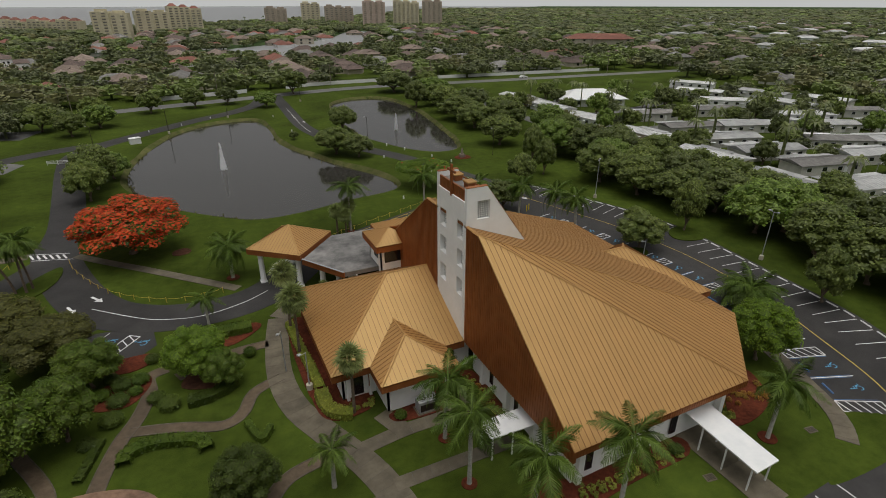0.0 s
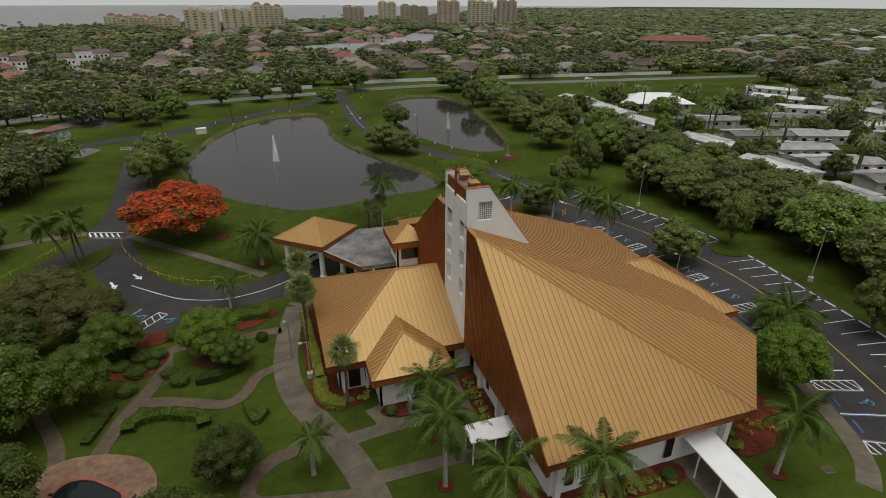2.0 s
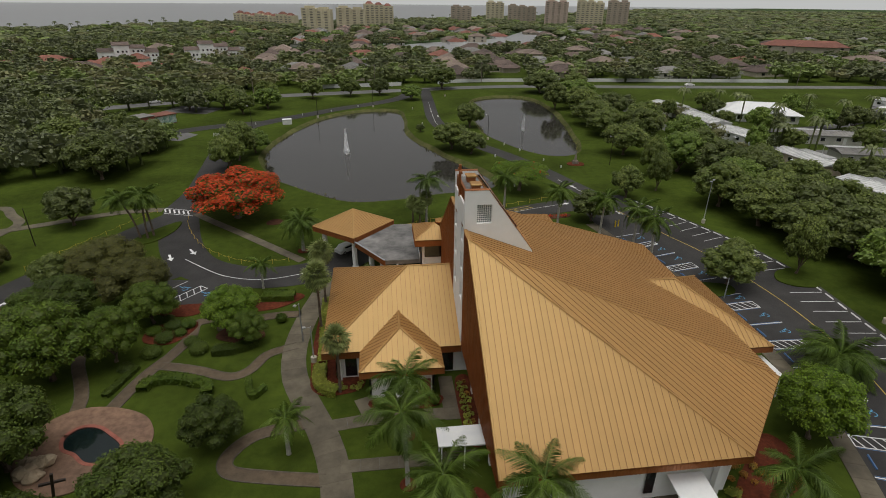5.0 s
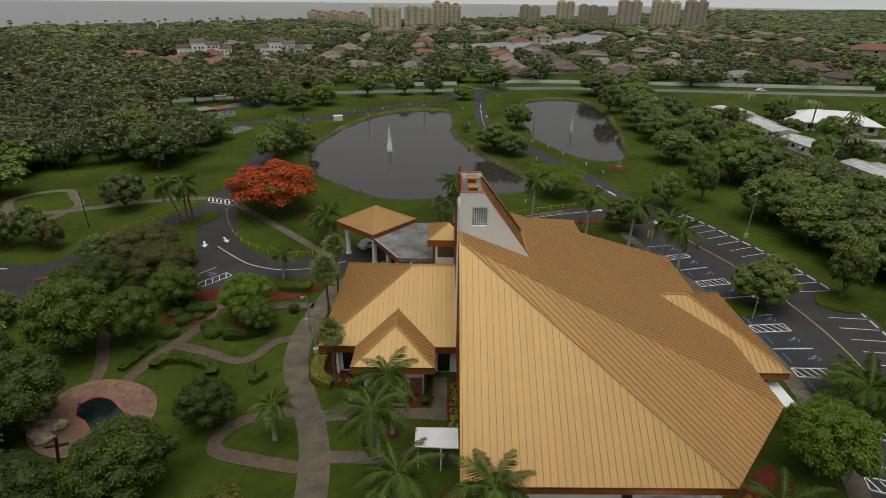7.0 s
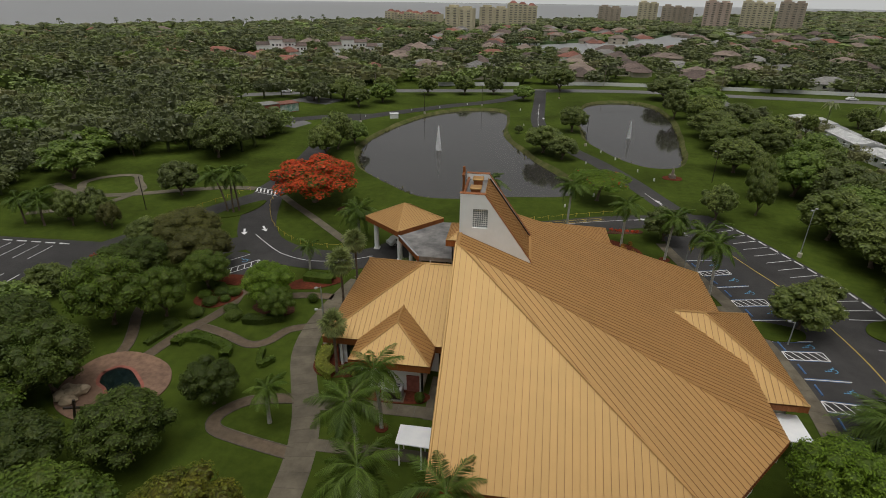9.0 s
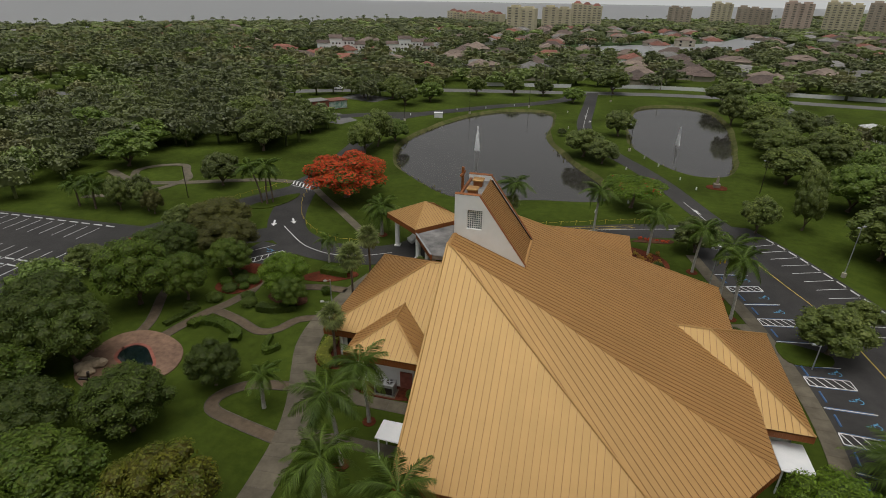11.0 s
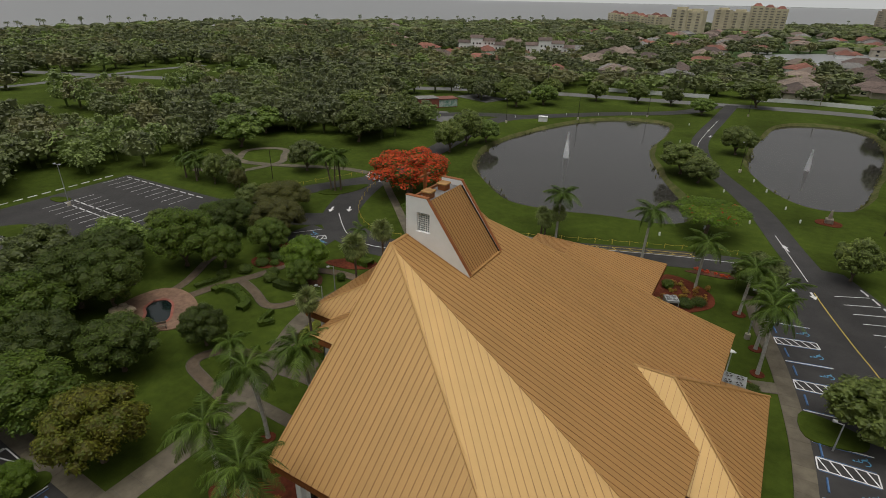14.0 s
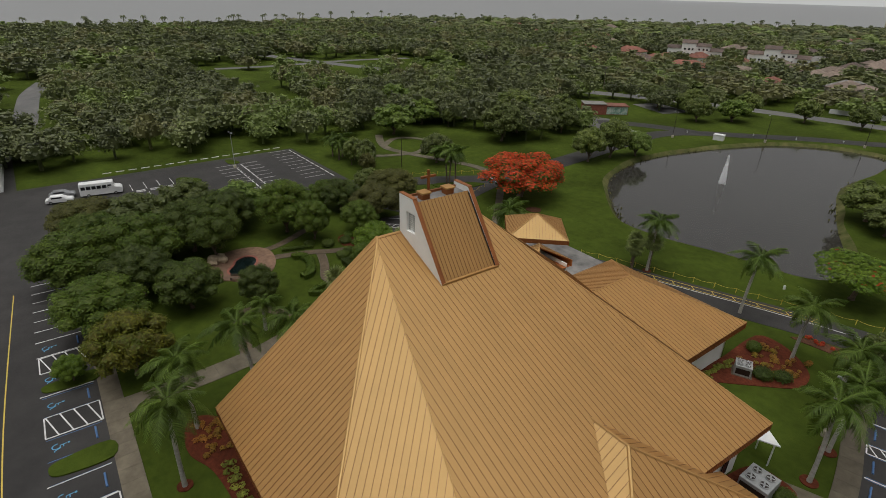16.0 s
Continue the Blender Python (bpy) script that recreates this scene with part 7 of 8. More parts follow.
bed([(-16, 62.8), (-11.5, 61.4), (-8.5, 63.0), (-9.6, 64.6), (-14, 64.4)], MULCH)
bed([(65.6, 127.6), (69, 127.2), (69.8, 129.8), (67.4, 131.0), (65.4, 129.8)], MULCH)
bed([(-6, 55.8), (-2.2, 54.2), (0.2, 55.6), (-1.4, 58), (-4.6, 58.4)], BARK_MULCH, "shaded brown mulch bed under trees")
for x, y, r in ((17.1, 30.3, 0.75), (17.5, 36.2, 0.7), (25.6, 20.9, 0.7), (19.0, 23.6, 0.7), (46.6, 22.4, 0.9), (58.1, 67.8, 0.8), (57.6, 73.3, 0.8), (55.1, 81.3, 0.9), (2.1, 81.2, 1.0), (24.3, 91.4, 0.7)):
    bed([(x + r * math.cos(a * 1.047), y + r * math.sin(a * 1.047)) for a in range(6)], MULCH, "round red mulch ring under a palm")


def island(ring, name):
    bm = bmesh.new()
    slab(bm, smooth(ring, 4, True), -0.1, 0.15)
    bmesh.ops.triangulate(bm, faces=[f for f in bm.faces if len(f.verts) > 4])
    structure(name, bm, GRASS, "raised grass island in the parking lot", "traffic island")


island([(76.8, 62.6), (78.6, 65.4), (82.4, 66.0), (82.4, 60.4), (78.6, 60.4)], "kerb_1")
island([(62.6, 63.2), (67.4, 62.4), (68.4, 61.0), (67.2, 59.4), (62.9, 59.0)], "kerb_2")
island([(15.9, 16.3), (18.3, 16.3), (18.2, 12.2), (17.2, 11.2), (16.1, 12.0)], "kerb_3")
island([(2.8, 16.3), (4.8, 16.3), (4.7, 12.2), (3.8, 11.2), (3.0, 12.0)], "kerb_4")
island([(-72, 54.2), (-68.6, 55.2), (-68.4, 52.8), (-72, 52.6)], "kerb_5")
island([(-23.0, 97), (-22.6, 92), (-25.0, 87.2), (-29.0, 86.6), (-27, 92.2)], "kerb_6")
island([(-64, 40), (-60, 44), (-56, 40), (-60, 38.6)], "kerb_7")


# bed plants
def clump(x, y, r, h, material, seed, label, name="bedding_plant", group="bedding plants"):
    rng = np.random.default_rng(seed)
    v = tufts(rng, [(0, 0, h * 0.45, r)], 46, r * 0.42)
    v[:, 2] = np.clip(v[:, 2] * h / (r * 1.3), 0.02, None)
    ob = new(name, quads(name, v, material))
    ob.matrix_basis = pose(x, y, 0.06)
    return tagged(ob, label, "plant", group)


CROTON = leaves("croton_leaves", (0.22, 0.17, 0.02), (0.36, 0.16, 0.03))
proto = [clump(0, 0, 0.32, 0.4, LEAF_VAR, 1, "yellow-green bedding plant in mulch"), clump(0, 0, 0.28, 0.35, CROTON, 2, "yellow and orange croton in mulch"), clump(0, 0, 0.26, 0.3, FLOWER, 3, "low red flowering plant in mulch")]
spots = []
brng = np.random.default_rng(5)
for k in range(12):
    spots += [(25.6 + k * 1.0, 24.9 + 0.25 * brng.random(), 0), (25.4 + k * 1.02, 24.35 + 0.2 * brng.random(), 0)]
for k in range(9):
    spots += [(23.6 + 0.1 * brng.random(), 35 + 1.05 * k, 0), (24.2, 35.3 + 1.05 * k, 0 if k % 2 else 1)]
for k in range(46):
    spots.append((44.6 + 6.2 * brng.random(), 80.6 + 6.4 * brng.random(), 1))
for k in range(16):
    spots.append((44.2 + 0.9 * brng.random(), 72.6 + 0.45 * k, 0))
for k in range(26):
    spots.append((46.0 + 7.0 * brng.random(), 25.6 + 1.6 * brng.random() + k * 0.1, 1))
for k in range(8):
    spots += [(45.2 + 0.1 * k, 26.0 - 0.02 * k + 0.55 * brng.random(), 0), (57.9 + 0.3 * brng.random(), 58.8 + 0.8 * k, 0)]
for k in range(14):
    spots.append((47.5 + 5.4 * brng.random(), 92.2 + 1.0 * brng.random(), 2))
for k in range(34):
    spots.append((18.6 + 5.0 * brng.random(), 22.9 + 2.6 * brng.random() + 0.03 * k, 1))
for k in range(8):
    spots.append((10.4 + 2.4 * brng.random(), 43.8 + 1.0 * brng.random(), 0))
for x, y, k in spots:
    o = copy_thing(proto[k], pose(x, y, 0.06, 0, 0, 360 * brng.random()) @ Matrix.Scale(0.8 + 0.5 * brng.random(), 4))
for o in proto:
    bpy.data.objects.remove(o)
shrub(48.2, 79.6, 1.3, 1.3, LEAF_DARK, 401, "round clipped green shrub beside the air conditioner")
shrub(49.8, 81.0, 1.2, 1.2, LEAF_DARK, 402, "round clipped green shrub beside the air conditioner")
shrub(45.0, 84.0, 1.0, 1.4, LEAF, 403, "upright green shrub at the wall corner")
shrub(36.8, 25.0, 0.8, 1.0, LEAF_DARK, 404, "round green shrub against the wall")
shrub(57.6, 63.6, 1.1, 1.2, LEAF_DARK, 405, "green shrub beside the air conditioner")
shrub(14.6, 40.8, 0.7, 1.0, LEAF, 406, "green shrub beside the air conditioner")
shrub(20.6, 40.6, 0.6, 1.2, LEAF, 407, "green shrub at the wing corner")
shrub(-15.8, 31.2, 1.0, 1.0, LEAF_VAR, 408, "yellow-green shrub under the trees")


# ---- small built things ----
def ac_unit(x, y, a, L, W, H, fans, label):
    t = thing("air_conditioner", pose(x, y, 0, 0, 0, a), label, "air conditioner", "rooftop-style ground air conditioners")
    part("cabinet", boxed(-L / 2, -W / 2, 0.05, L / 2, W / 2, H, 0.03), GALV, t)
    part("pad", boxed(-L / 2 - 0.2, -W / 2 - 0.2, -0.1, L / 2 + 0.2, W / 2 + 0.2, 0.12, 0.02), CONCRETE, t)
    for s in (-1, 1):
        part("grille", boxed(-L / 2 + 0.15, s * (W / 2 + 0.012) - 0.01, 0.3, L / 2 - 0.15, s * (W / 2 + 0.012) + 0.01, H - 0.35), DARK, t)
    for fx, fy in fans:
        q = 1.0 if L > 2 else 0.8
        f = part("fan_guard", rod(bmesh.new(), (fx, fy, H), (fx, fy, H + 0.12), 0.44 * q, 0.42 * q, 18), GALV, t)
        bm = bmesh.new()
        bmesh.ops.create_circle(bm, cap_ends=True, segments=18, radius=0.37 * q, matrix=Matrix.Translation((fx, fy, H + 0.124)))
        # flat dark disc painted as the shaded depth below the fan; nothing is cut
        part("opening", bm, DARK, f)
        bm = bmesh.new()
        for k in range(4):
            box(bm, 0.05, -0.07, -0.004, 0.33 * q, 0.07, 0.004, 0, Matrix.Translation((fx, fy, H + 0.135)) @ pose(0, 0, 0, 0, 0, 90 * k + 20))
        rod(bm, (fx, fy, H + 0.125), (fx, fy, H + 0.16), 0.07, sides=8)
        part("fan", bm, GALV, f)


ac_unit(46.4, 78.4, 25, 1.8, 1.7, 1.4, [(sx * 0.43, sy * 0.4) for sx in (-1, 1) for sy in (-1, 1)], "grey air conditioner with four top fans in mulch")
ac_unit(55.7, 62.6, 0, 2.5, 2.6, 1.7, [(sx * 0.58, sy * 0.6) for sx in (-1, 1) for sy in (-1, 1)], "grey air conditioner with four fans by the wall")
ac_unit(17.6, 40.9, 0, 2.2, 1.2, 1.5, [(-0.5, 0), (0.5, 0)], "grey air conditioner with two fans under the gable")
part("shutter", boxed(18.9, 42.05, 0.0, 20.3, 42.16, 2.2), RED_BRICK, church, "dull red shutter")


def canopy(ring, z, posts, label):
    c = Vector((sum(p[0] for p in ring) / 4, sum(p[1] for p in ring) / 4, 0))
    t = thing("walkway_canopy", Matrix.Translation(c), label, "canopy", "white walkway canopies")
    bm = slab(bmesh.new(), [(x - c.x, y - c.y) for x, y in ring], z - 0.14, z)
    bmesh.ops.bevel(bm, geom=bm.edges[:], offset=0.02, segments=1, affect="EDGES")
    part("roof", bm, WHITE, t, "flat white metal canopy roof")
    for x, y in posts:
        part("post", boxed(x - c.x - 0.06, y - c.y - 0.06, -0.1, x - c.x + 0.06, y - c.y + 0.06, z - 0.14), WHITE, t)
    return t


canopy([(39.0, 26.4), (42.2, 26.4), (41.6, 18.5), (38.6, 18.4)], 2.95, [(x, y) for y in (19.0, 21.6, 24.2) for x in (38.95, 41.5)], "long white canopy over the side entrance walk")
canopy([(20.0, 34.0), (25.2, 34.0), (25.2, 31.4), (20.0, 31.6)], 2.95, [(20.3, 33.8), (20.3, 31.8), (22.4, 33.8), (22.4, 31.6)], "white canopy over a west entrance walk")
canopy([(55.4, 41.2), (58.2, 41.2), (58.2, 37.4), (55.4, 37.4)], 2.95, [(55.6, 37.6), (58.0, 37.6), (58.0, 40.0)], "white canopy over an east entrance")
canopy([(51.6, 69.4), (53.6, 67.8), (55.4, 66.4), (53.4, 65.4)], 2.95, [(54.9, 66.5), (53.2, 67.8)], "white canopy over a north-east entrance")


def lamp(x, y, h, heads, a, label, drum=False, material=None):
    t = thing("street_lamp", pose(x, y, 0, 0, 0, a), label, "street lamp", "lot lamps")
    if drum:
        part("base", rod(bmesh.new(), (0, 0, -0.1), (0, 0, 0.75), 0.36, 0.36, 14), CREAM, t, "pale concrete drum base")
    part("pole", rod(bmesh.new(), (0, 0, 0), (0, 0, h), 0.09, 0.06, 8), material or GALV, t)
    for k in range(heads):
        s = 1 if k else -1
        arm = part("arm", rod(bmesh.new(), (0, 0, h - 0.1), (s * 0.6, 0, h), 0.03, sides=6), material or GALV, t)
        part("head", boxed(s * 0.45 - 0.1, -0.18, h - 0.02, s * 0.95 + 0.0, 0.18, h + 0.16, 0.03), GALV, arm)
    return t


lamp(78.5, 86.4, 8.6, 2, 40, "tall lamp post on a pale concrete drum", True)
lamp(83.2, 49.8, 8.6, 2, 90, "tall lamp post on a pale concrete drum", True)
lamp(-65, 53.0, 8.6, 2, 10, "tall twin-headed lamp post in the overflow lot", True)
lamp(56.5, 75.4, 7.0, 1, 0, "lamp post on a pale concrete drum in the lawn", True)
lamp(5.2, 53.8, 5.6, 1, 60, "slim path lamp with a square head")
lamp(7.0, 49.4, 5.0, 1, 20, "slim path lamp beside the hedge", True)
lamp(-44.3, 87.8, 7.0, 0, 0, "dark pole in the lawn", False, DARK)
lamp(49.4, 157.6, 7.6, 1, 0, "dark lamp post beside the drive", True, DARK)
lamp(76.3, 127.3, 7.6, 1, 0, "dark lamp post on the lawn", False, DARK)
lamp(65.2, 58.4, 3.4, 1, 0, "short lamp by the accessible stalls")
lamp(-6.0, 196, 8.0, 1, 0, "dark lamp post beside the pond drive", True, DARK)
lamp(-25, 176, 8.0, 1, 0, "dark lamp post beside the pond drive", True, DARK)
lamp(14, 216, 8.0, 1, 0, "dark lamp post beside the pond drive", True, DARK)
lamp(46, 240, 8.0, 1, 0, "dark lamp post beside the entry drive", True, DARK)
for k, (x, y) in enumerate([(-26, 186), (-12, 201), (-2, 208), (8, 217), (29.5, 210), (31, 182), (34.5, 160), (47.6, 138), (56, 143.5), (53, 150.5), (60, 133), (62.6, 126), (54, 120), (46.8, 112), (40, 104)]):
    ob = new("bollard_light", mesh_of("bollard_light", [(px, py, z) for z, r in ((-0.1, 0.13), (0.6, 0.13), (0.7, 0.08)) for px, py in ((-r, -r), (r, -r), (r, r), (-r, r))],
        [(0, 1, 5, 4), (1, 2, 6, 5), (2, 3, 7, 6), (3, 0, 4, 7), (4, 5, 9, 8), (5, 6, 10, 9), (6, 7, 11, 10), (7, 4, 8, 11), (8, 9, 10, 11)], WHITE))
    ob.matrix_basis = pose(x, y, 0, 0, 0, k * 17)
    tagged(ob, "small white bollard beside the drive", "bollard", "drive bollards")


def rope_fence(line, step=2.6, label="low yellow post-and-rope fence along the drive"):
    t = thing("rope_fence", Matrix(), label, "fence", "rope fences")
    posts, left = [], 0.0
    for p, q in zip(line, line[1:]):
        p, q = Vector(p), Vector(q)
        d = q - p
        while left < d.length:
            posts.append(p + d.normalized() * left)
            left += step
        left -= d.length
    me = None
    for p in posts:
        if me is None:
            o = part("post", rod(bmesh.new(), (0, 0, -0.1), (0, 0, 0.85), 0.05, 0.05, 6), LINE_YELLOW, t)
            me = o.data
        else:
            o = part_mesh("post", me, t)
        o.matrix_basis = Matrix.Translation((p.x, p.y, 0))
    for p, q in zip(posts, posts[1:]):
        bm = bmesh.new()
        prev = None
        for k in range(5):
            s = k / 4
            c = p.lerp(q, s)
            v = Vector((c.x, c.y, 0.78 - 0.22 * (1 - (2 * s - 1) ** 2)))
            if prev:
                rod(bm, prev, v, 0.018, sides=4, caps=False)
            prev = v
        part("rope", bm, LINE_YELLOW, t)


rope_fence(smooth([(-21.8, 98.0), (-20.4, 93.4), (-16.0, 85.0), (-11.2, 79.8), (-5.6, 76.6), (0.4, 77.0)], 6))
rope_fence(smooth([(14.2, 87.2), (22, 90.8), (30, 94.0), (38, 97.2), (47, 100.8), (54, 103)], 6), 3.0)
rope_fence(smooth([(-29.2, 102.5), (-32.6, 95), (-37.4, 85), (-41.5, 76)], 6), 3.0)


SPRAY = leaves("white_water_spray", (0.86, 0.87, 0.88), (0.95, 0.95, 0.95), 0.05, 0.5)


def fountain(x, y, h, label, seed):
    t = thing("fountain", pose(x, y, WATER_Z), label, "fountain", "pond fountains")
    rng = np.random.default_rng(seed)
    n = 3600
    s = rng.random(n) ** 0.9
    r = (0.08 + 0.115 * h * (1 - s) ** 1.1) * np.sqrt(rng.random(n))
    a = rng.random(n) * 6.283
    c = np.stack([r * np.cos(a), r * np.sin(a), s * h], axis=1)
    u = rng.normal(size=(n, 3)) * 0.09 + np.array([0, 0, 0.12])
    w = np.cross(u, rng.normal(size=(n, 3)))
    w *= 0.07 / (np.linalg.norm(w, axis=1)[:, None] + 1e-9)
    part_mesh("jet", quads("jet", np.stack([c + u, c + w, c - u, c - w], axis=1).reshape(-1, 3), SPRAY), t, "white plume of spray")
    part("float", rod(bmesh.new(), (0, 0, -0.1), (0, 0, 0.15), 0.6, 0.5, 14), DARK, t)


fountain(6.5, 148.0, 7.0, "tall white fountain jet in the large pond", 1)
fountain(64.5, 172.6, 5.6, "white fountain jet in the small pond", 2)


def vehicle(name, x, y, a, L, W, H, paint, label, bus=False):
    t = thing(name, pose(x, y, 0.02, 0, 0, a), label, "bus" if bus else "car", "parked vehicles")
    bm = bmesh.new()
    prof = [(-L / 2, 0.35), (-L / 2, H * 0.97), (-L / 2 + 0.15, H), (L * 0.30, H), (L * 0.33, H * 0.62), (L * 0.46, H * 0.55), (L / 2, H * 0.45), (L / 2, 0.35)] if bus else \
        [(-L / 2, 0.35), (-L / 2, 0.85), (-L * 0.40, 0.95), (-L * 0.30, H), (L * 0.10, H), (L * 0.26, 0.98), (L * 0.46, 0.85), (L / 2, 0.62), (L / 2, 0.35)]
    v0 = [bm.verts.new((px, -W / 2 + (0.14 if pz > H * 0.8 else 0), pz)) for px, pz in prof]
    v1 = [bm.verts.new((px, W / 2 - (0.14 if pz > H * 0.8 else 0), pz)) for px, pz in prof]
    bm.faces.new(v0)
    bm.faces.new(v1[::-1])
    for i in range(len(prof)):
        bm.faces.new((v0[i], v1[i], v1[(i + 1) % len(prof)], v0[(i + 1) % len(prof)]))
    bmesh.ops.recalc_face_normals(bm, faces=bm.faces)
    body = part("body", bm, paint, t)
    for s in (-1, 1):
        if bus:
            for k in range(6):
                x0 = -L * 0.46 + k * L * 0.125
                part("window", boxed(x0, s * (W / 2 - 0.05) - 0.02, H * 0.58, x0 + L * 0.10, s * (W / 2 - 0.05) + 0.02, H * 0.82), PANE, body)
        else:
            part("window", boxed(-L * 0.27, s * (W / 2 - 0.06) - 0.03, 0.98, L * 0.12, s * (W / 2 - 0.06) + 0.03, H - 0.12), PANE, body)
    part("windscreen", boxed(-0.02, -W / 2 + 0.2, 0, 0.02, W / 2 - 0.2, 0.6, 0, pose(L * 0.315 if bus else L * 0.185, 0, H * 0.64 if bus else 0.98, 0, 0 if bus else -42, 0)), PANE, body)
    for wx in (-L * 0.31, L * 0.33):
        for s in (-1, 1):
            w = part("wheel", rod(bmesh.new(), (wx, s * (W / 2 - 0.2), 0.33), (wx, s * (W / 2 + 0.01), 0.33), 0.33, 0.33, 16), DARK, t)
            part("rim", rod(bmesh.new(), (wx, s * (W / 2 + 0.005), 0.33), (wx, s * (W / 2 + 0.03), 0.33), 0.19, 0.17, 12), GALV, w)


CAR_SILVER = mat("silver_car_paint", (0.42, 0.43, 0.44), (0.46, 0.47, 0.48), 0.5, 0.25, 0.6, bump=0.0)
vehicle("bus", -61.5, 24.5, 82, 7.6, 2.4, 2.7, WHITE, "white shuttle bus with dark windows", True)
vehicle("car", -63.6, 17.6, 80, 4.7, 1.8, 1.5, CAR_SILVER, "silver saloon car parked in the lot")
vehicle("car", -60.4, 17.0, 80, 4.7, 1.8, 1.5, WHITE, "white saloon car parked in the lot")
vehicle("car", 9.8, 80.4, 40, 4.6, 1.8, 1.5, WHITE, "white car under the porte cochere canopy")
vehicle("car", 176, 263.5, 0, 4.7, 1.8, 1.5, WHITE, "white car on the street")
vehicle("car", 118.0, 84, 90, 4.7, 1.8, 1.5, CAR_SILVER, "silver car in the trailer park")
vehicle("car", -75, 231.5, 22, 4.7, 1.8, 1.5, WHITE, "white car on the street")

# statue, garden cross, rocks, signs
bm = boxed(-0.7, -0.7, 0, 0.7, 0.7, 0.9, 0.05)
rod(bm, (0, 0, 0.9), (0, 0, 2.0), 0.42, 0.28, 10)
rod(bm, (0, 0, 2.0), (0, 0, 2.6), 0.28, 0.12, 10)
me = bpy.data.meshes.new("statue")
bm.to_mesh(me)
bm.free()
me.materials.append(POLE)
ob = new("statue", me)
ob.matrix_basis = pose(67.5, 129.2, 0.05)
tagged(ob, "weathered dark statue on a stone pedestal in the lawn", "statue")
gc = thing("garden_cross", pose(-13.3, 32.0, 0.0, 0, 10, 25), "dark wooden cross standing beside the pool", "cross")
part("upright", boxed(-0.12, -0.12, -0.2, 0.12, 0.12, 3.0, 0.02), DARK, gc)
part("arm", boxed(-0.95, -0.11, 1.95, 0.95, 0.11, 2.17, 0.02), DARK, gc)
ROCK = mat("tan_rock", (0.26, 0.20, 0.13), (0.40, 0.32, 0.22), 1.2, 0.9, bump=0.8, fine=6)
rrng = np.random.default_rng(12)
for k in range(16):
    bm = bmesh.new()
    bmesh.ops.create_icosphere(bm, subdivisions=2, radius=0.35 + 0.45 * rrng.random())
    for v in bm.verts:
        v.co *= 1 + 0.35 * noise.noise(v.co * 2 + Vector((k, 0, 0)))
        v.co.z *= 0.75
    me = bpy.data.meshes.new("rock")
    bm.to_mesh(me)
    bm.free()
    me.materials.append(ROCK)
    ob = new("rock", me)
    ob.matrix_basis = pose(-17.9 + 2.2 * rrng.random(), 34.4 + 2.0 * rrng.random(), 0.3 + 0.35 * rrng.random(), 0, 0, 360 * rrng.random())
    tagged(ob, "tan boulder piled at the pool edge", "rock", "pool rocks")
bench = thing("bench", pose(-9.0, 36.0, 0.12, 0, 0, 55), "brown wooden bench at the plaza edge", "bench")
for k in range(3):
    part("slat", boxed(-0.8, -0.22 + 0.16 * k, 0.42, 0.8, -0.10 + 0.16 * k, 0.46), TRUNK, bench)
part("backrest", boxed(-0.8, 0.26, 0.55, 0.8, 0.31, 0.9), TRUNK, bench)
for s in (-0.7, 0.7):
    part("leg", boxed(s - 0.04, -0.2, -0.05, s + 0.04, 0.3, 0.42), DARK, bench)
for x, y in ((51.6, 21.2), (37.3, 21.4)):
    bm = boxed(-0.55, -0.4, -0.1, 0.55, 0.4, 0.06, 0.02)
    me = bpy.data.meshes.new("catch_basin")
    bm.to_mesh(me)
    bm.free()
    me.materials.append(CONCRETE)
    ob = new("catch_basin", me)
    ob.matrix_basis = pose(x, y, 0, 0, 0, -10)
    tagged(ob, "concrete catch basin with a dark grate", "drain", "lawn drains")
    bm = bmesh.new()
    for k in range(7):
        box(bm, -0.42 + 0.13 * k, -0.3, 0.06, -0.34 + 0.13 * k, 0.3, 0.07)
    part("grate", bm, DARK, ob)
for x, y in ((60.2, 86.0), (61.0, 86.4)):
    t = thing("bollard", pose(x, y, 0), "yellow steel bollard at the drive corner", "bollard", "yellow bollards")
    part("post", rod(bmesh.new(), (0, 0, -0.1), (0, 0, 1.3), 0.11, 0.11, 10), mat("yellow_paint", (0.7, 0.5, 0.02), (0.8, 0.58, 0.03), 2.0, 0.5), t)
ub = thing("utility_box", pose(-15.4, 186, 0, 0, 0, 15), "white utility cabinet beside the pond drive", "utility box")
part("cabinet", boxed(-1.5, -1.0, -0.1, 1.5, 1.0, 1.6, 0.04), WHITE, ub)
part("lid", boxed(-1.6, -1.1, 1.6, 1.6, 1.1, 1.75, 0.03), WHITE, ub)

gate = thing("barrier_gate", pose(-33, 168.4, 0, 0, 0, -16), "white tube gate standing across the lawn beside the drive", "gate")
for gx in (-2.6, 0.0, 2.6):
    part("post", rod(bmesh.new(), (gx, 0, -0.1), (gx, 0, 1.2), 0.07, 0.07, 8), WHITE, gate)
for gz in (0.45, 0.8, 1.1):
    part("rail", rod(bmesh.new(), (-2.6, 0, gz), (2.6, 0, gz), 0.05, 0.05, 6), WHITE, gate)
RED_PAINT = mat("red_paint", (0.32, 0.03, 0.02), (0.42, 0.05, 0.03), 2.0, 0.5, bump=0.05)
hyd = thing("standpipe", pose(-37.6, 65.4, 0.02, 0, 0, 30), "red fire standpipe with two bent pipes by the lot", "standpipe")
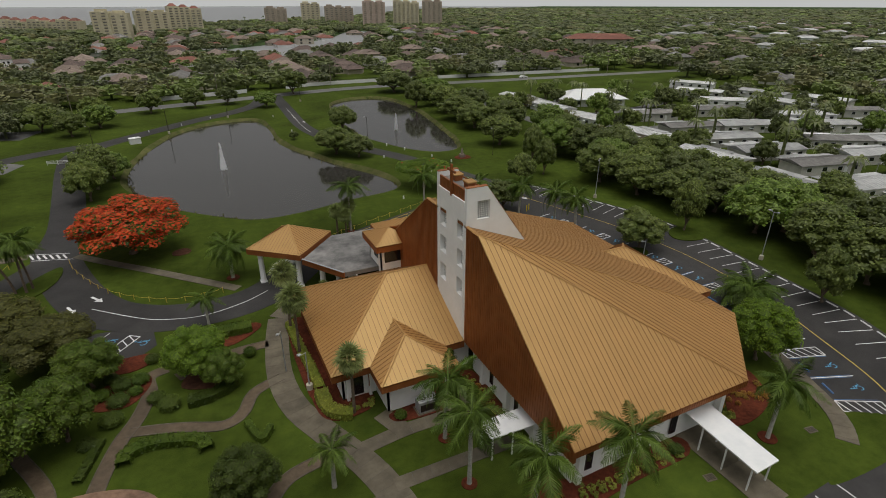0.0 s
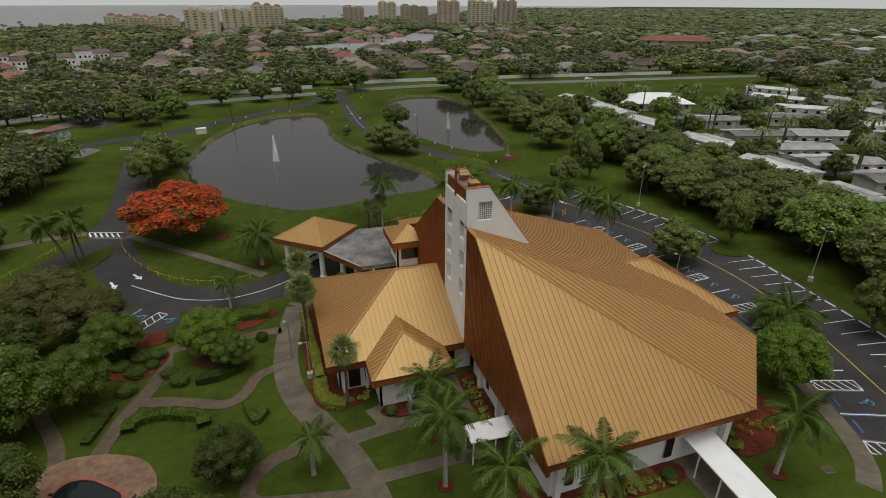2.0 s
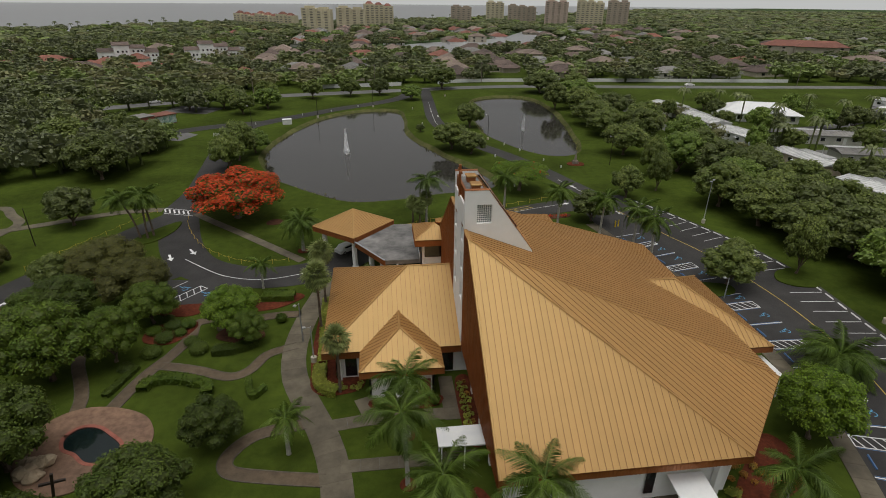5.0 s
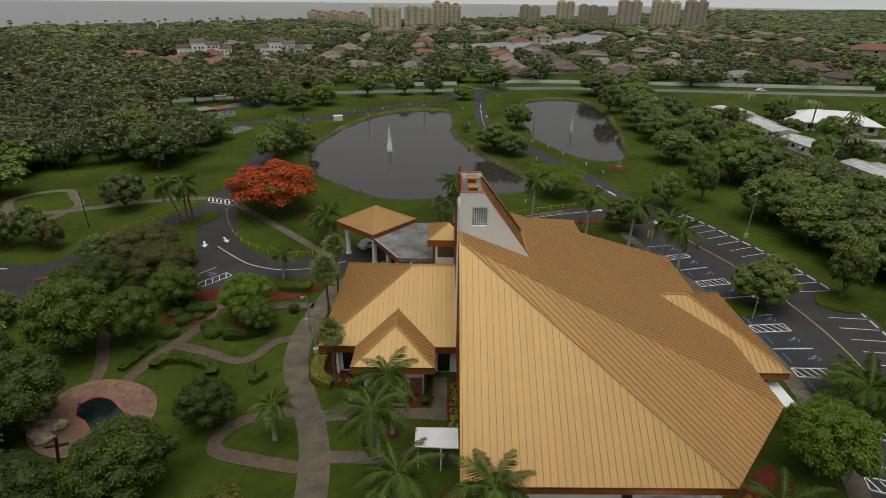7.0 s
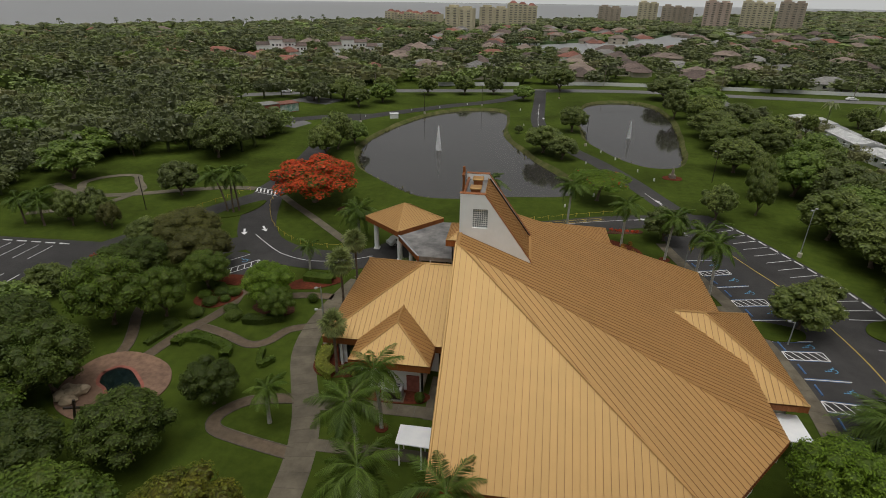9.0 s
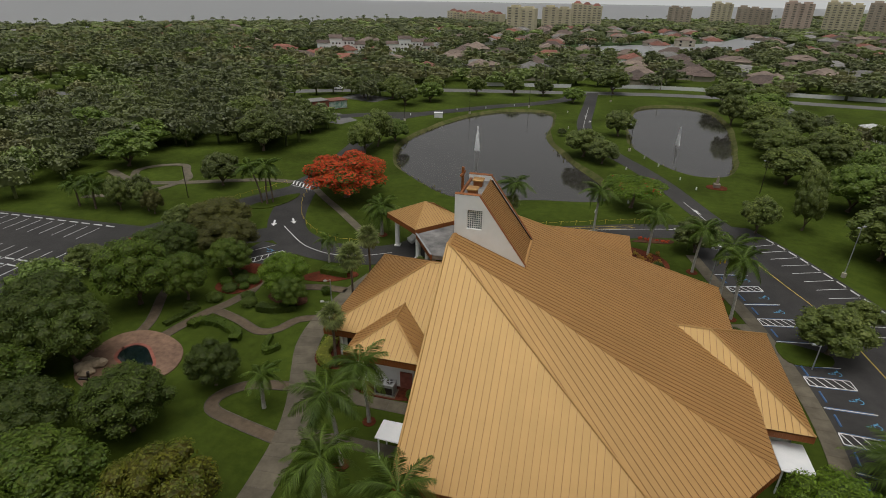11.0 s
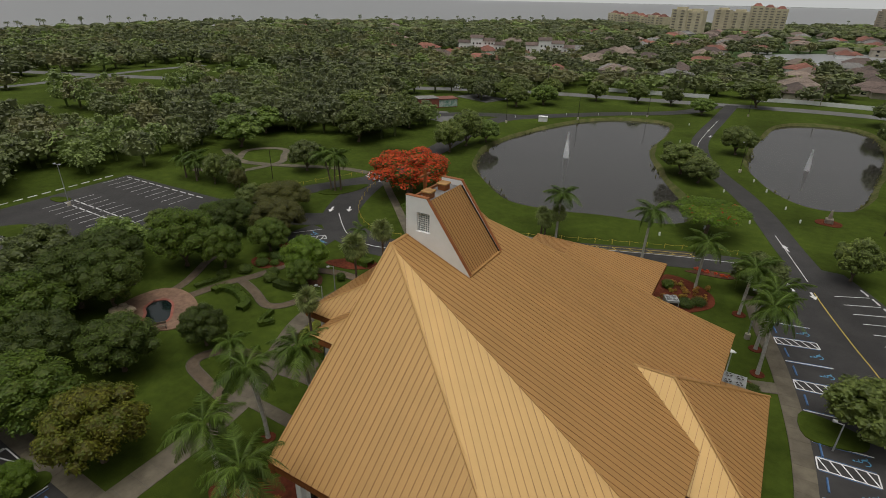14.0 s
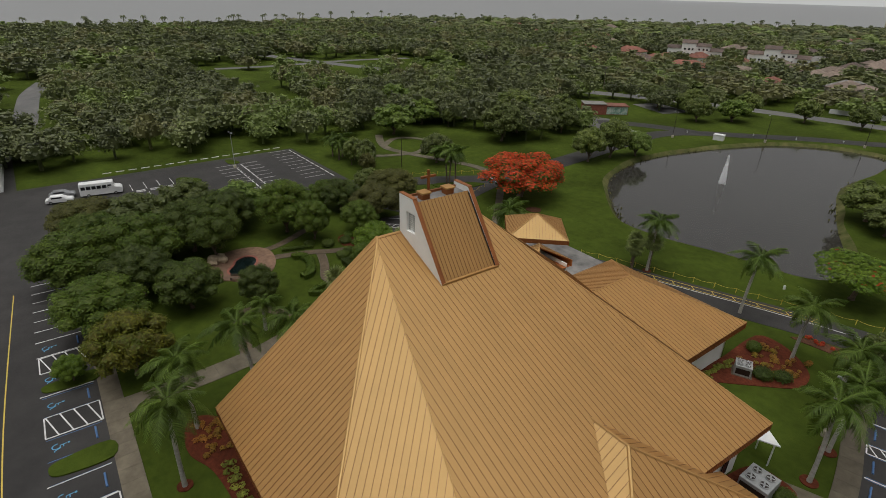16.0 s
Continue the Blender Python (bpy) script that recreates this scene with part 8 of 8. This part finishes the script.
for gx in (-0.55, 0.55):
    part("pipe", rod(bmesh.new(), (gx, 0, -0.1), (gx, 0, 1.1), 0.11, 0.11, 8), RED_PAINT, hyd)
part("valve", rod(rod(bmesh.new(), (-0.75, 0, 1.05), (0.75, 0, 1.05), 0.15, 0.15, 8), (0, 0, 0.9), (0, 0, 1.45), 0.1, 0.1, 8), RED_PAINT, hyd)

# brick pump house with a painted wall, across the lawn
ph = thing("pump_house", pose(-60.5, 187, 0, 0, 0, 52), "small red-brick building with an orange roof and green mural", "building")
part("wall", boxed(-8, -3, -0.1, 0, 3, 3.6), RED_BRICK, ph)
part("roof", boxed(-8.3, -3.3, 3.6, 0.1, 3.3, 3.85, 0.03), GREY_ROOF, ph)
part("wall", boxed(0.2, -2.6, -0.1, 8, 3, 3.0), RED_BRICK, ph)
part("roof", boxed(0.1, -3.0, 3.0, 8.3, 3.3, 3.3, 0.03, None), TILE_RED, ph, "orange-red roof slab")
part("mural", boxed(0.3, -2.66, 0.2, 7.9, -2.61, 2.9), mat("green_white_mural", (0.10, 0.26, 0.20), (0.6, 0.64, 0.6), 0.9, 0.7, bump=0.0), ph, "abstract green and white mural")
structure("road_14", slab(bmesh.new(), [(-66, 170), (-44, 164), (-41, 172), (-52, 181), (-58, 179)], -0.1, 0.03), OLD_ASPHALT, "pale paved yard before the brick building", "yard")
structure("road_15", slab(bmesh.new(), [(-66, 212), (-48, 206), (-44, 218), (-62, 224)], -0.1, 0.03), OLD_ASPHALT, "pale paved yard behind the brick building", "yard")
hall = thing("parish_hall", pose(-83, 3.2, 0), "white hall at the end of the lot", "building")
part("wall", boxed(-10, -9, -0.1, 9.5, 4.6, 5.2), STUCCO, hall)
part("roof", hip_roof(19.5, 13.6, 5.2, 2.0, 0.5), GREY_ROOF, hall).matrix_basis = Matrix.Translation((-0.25, -2.2, 0))

# utility poles and wires along the street
line = [(-150, 205), (-95, 230), (-40, 254), (15, 270), (70, 280), (125, 278), (180, 270), (235, 262)]
for k, (x, y) in enumerate(line):
    t = thing("utility_pole", pose(x, y, 0, 0, 0, 10), "weathered wooden utility pole along the street", "utility pole", "utility poles")
    part("pole", rod(bmesh.new(), (0, 0, -0.2), (0, 0, 10.5), 0.16, 0.11, 8), POLE, t)
    part("crossarm", boxed(-0.06, -1.2, 9.8, 0.06, 1.2, 9.95), POLE, t)
wires = thing("power_lines", Matrix(), "thin dark power lines sagging between poles", "power line")
for dy, z in ((-1.1, 10.0), (0.0, 10.5), (1.1, 10.0)):
    for p, q in zip(line, line[1:]):
        bm = bmesh.new()
        prev = None
        for k in range(9):
            s = k / 8
            v = Vector((p[0] + (q[0] - p[0]) * s, p[1] + (q[1] - p[1]) * s + dy, z - 0.9 * (1 - (2 * s - 1) ** 2)))
            if prev:
                rod(bm, prev, v, 0.025, sides=4, caps=False)
            prev = v
        bmesh.ops.remove_doubles(bm, verts=bm.verts, dist=0.012)
        part("wire", bm, DARK, wires)
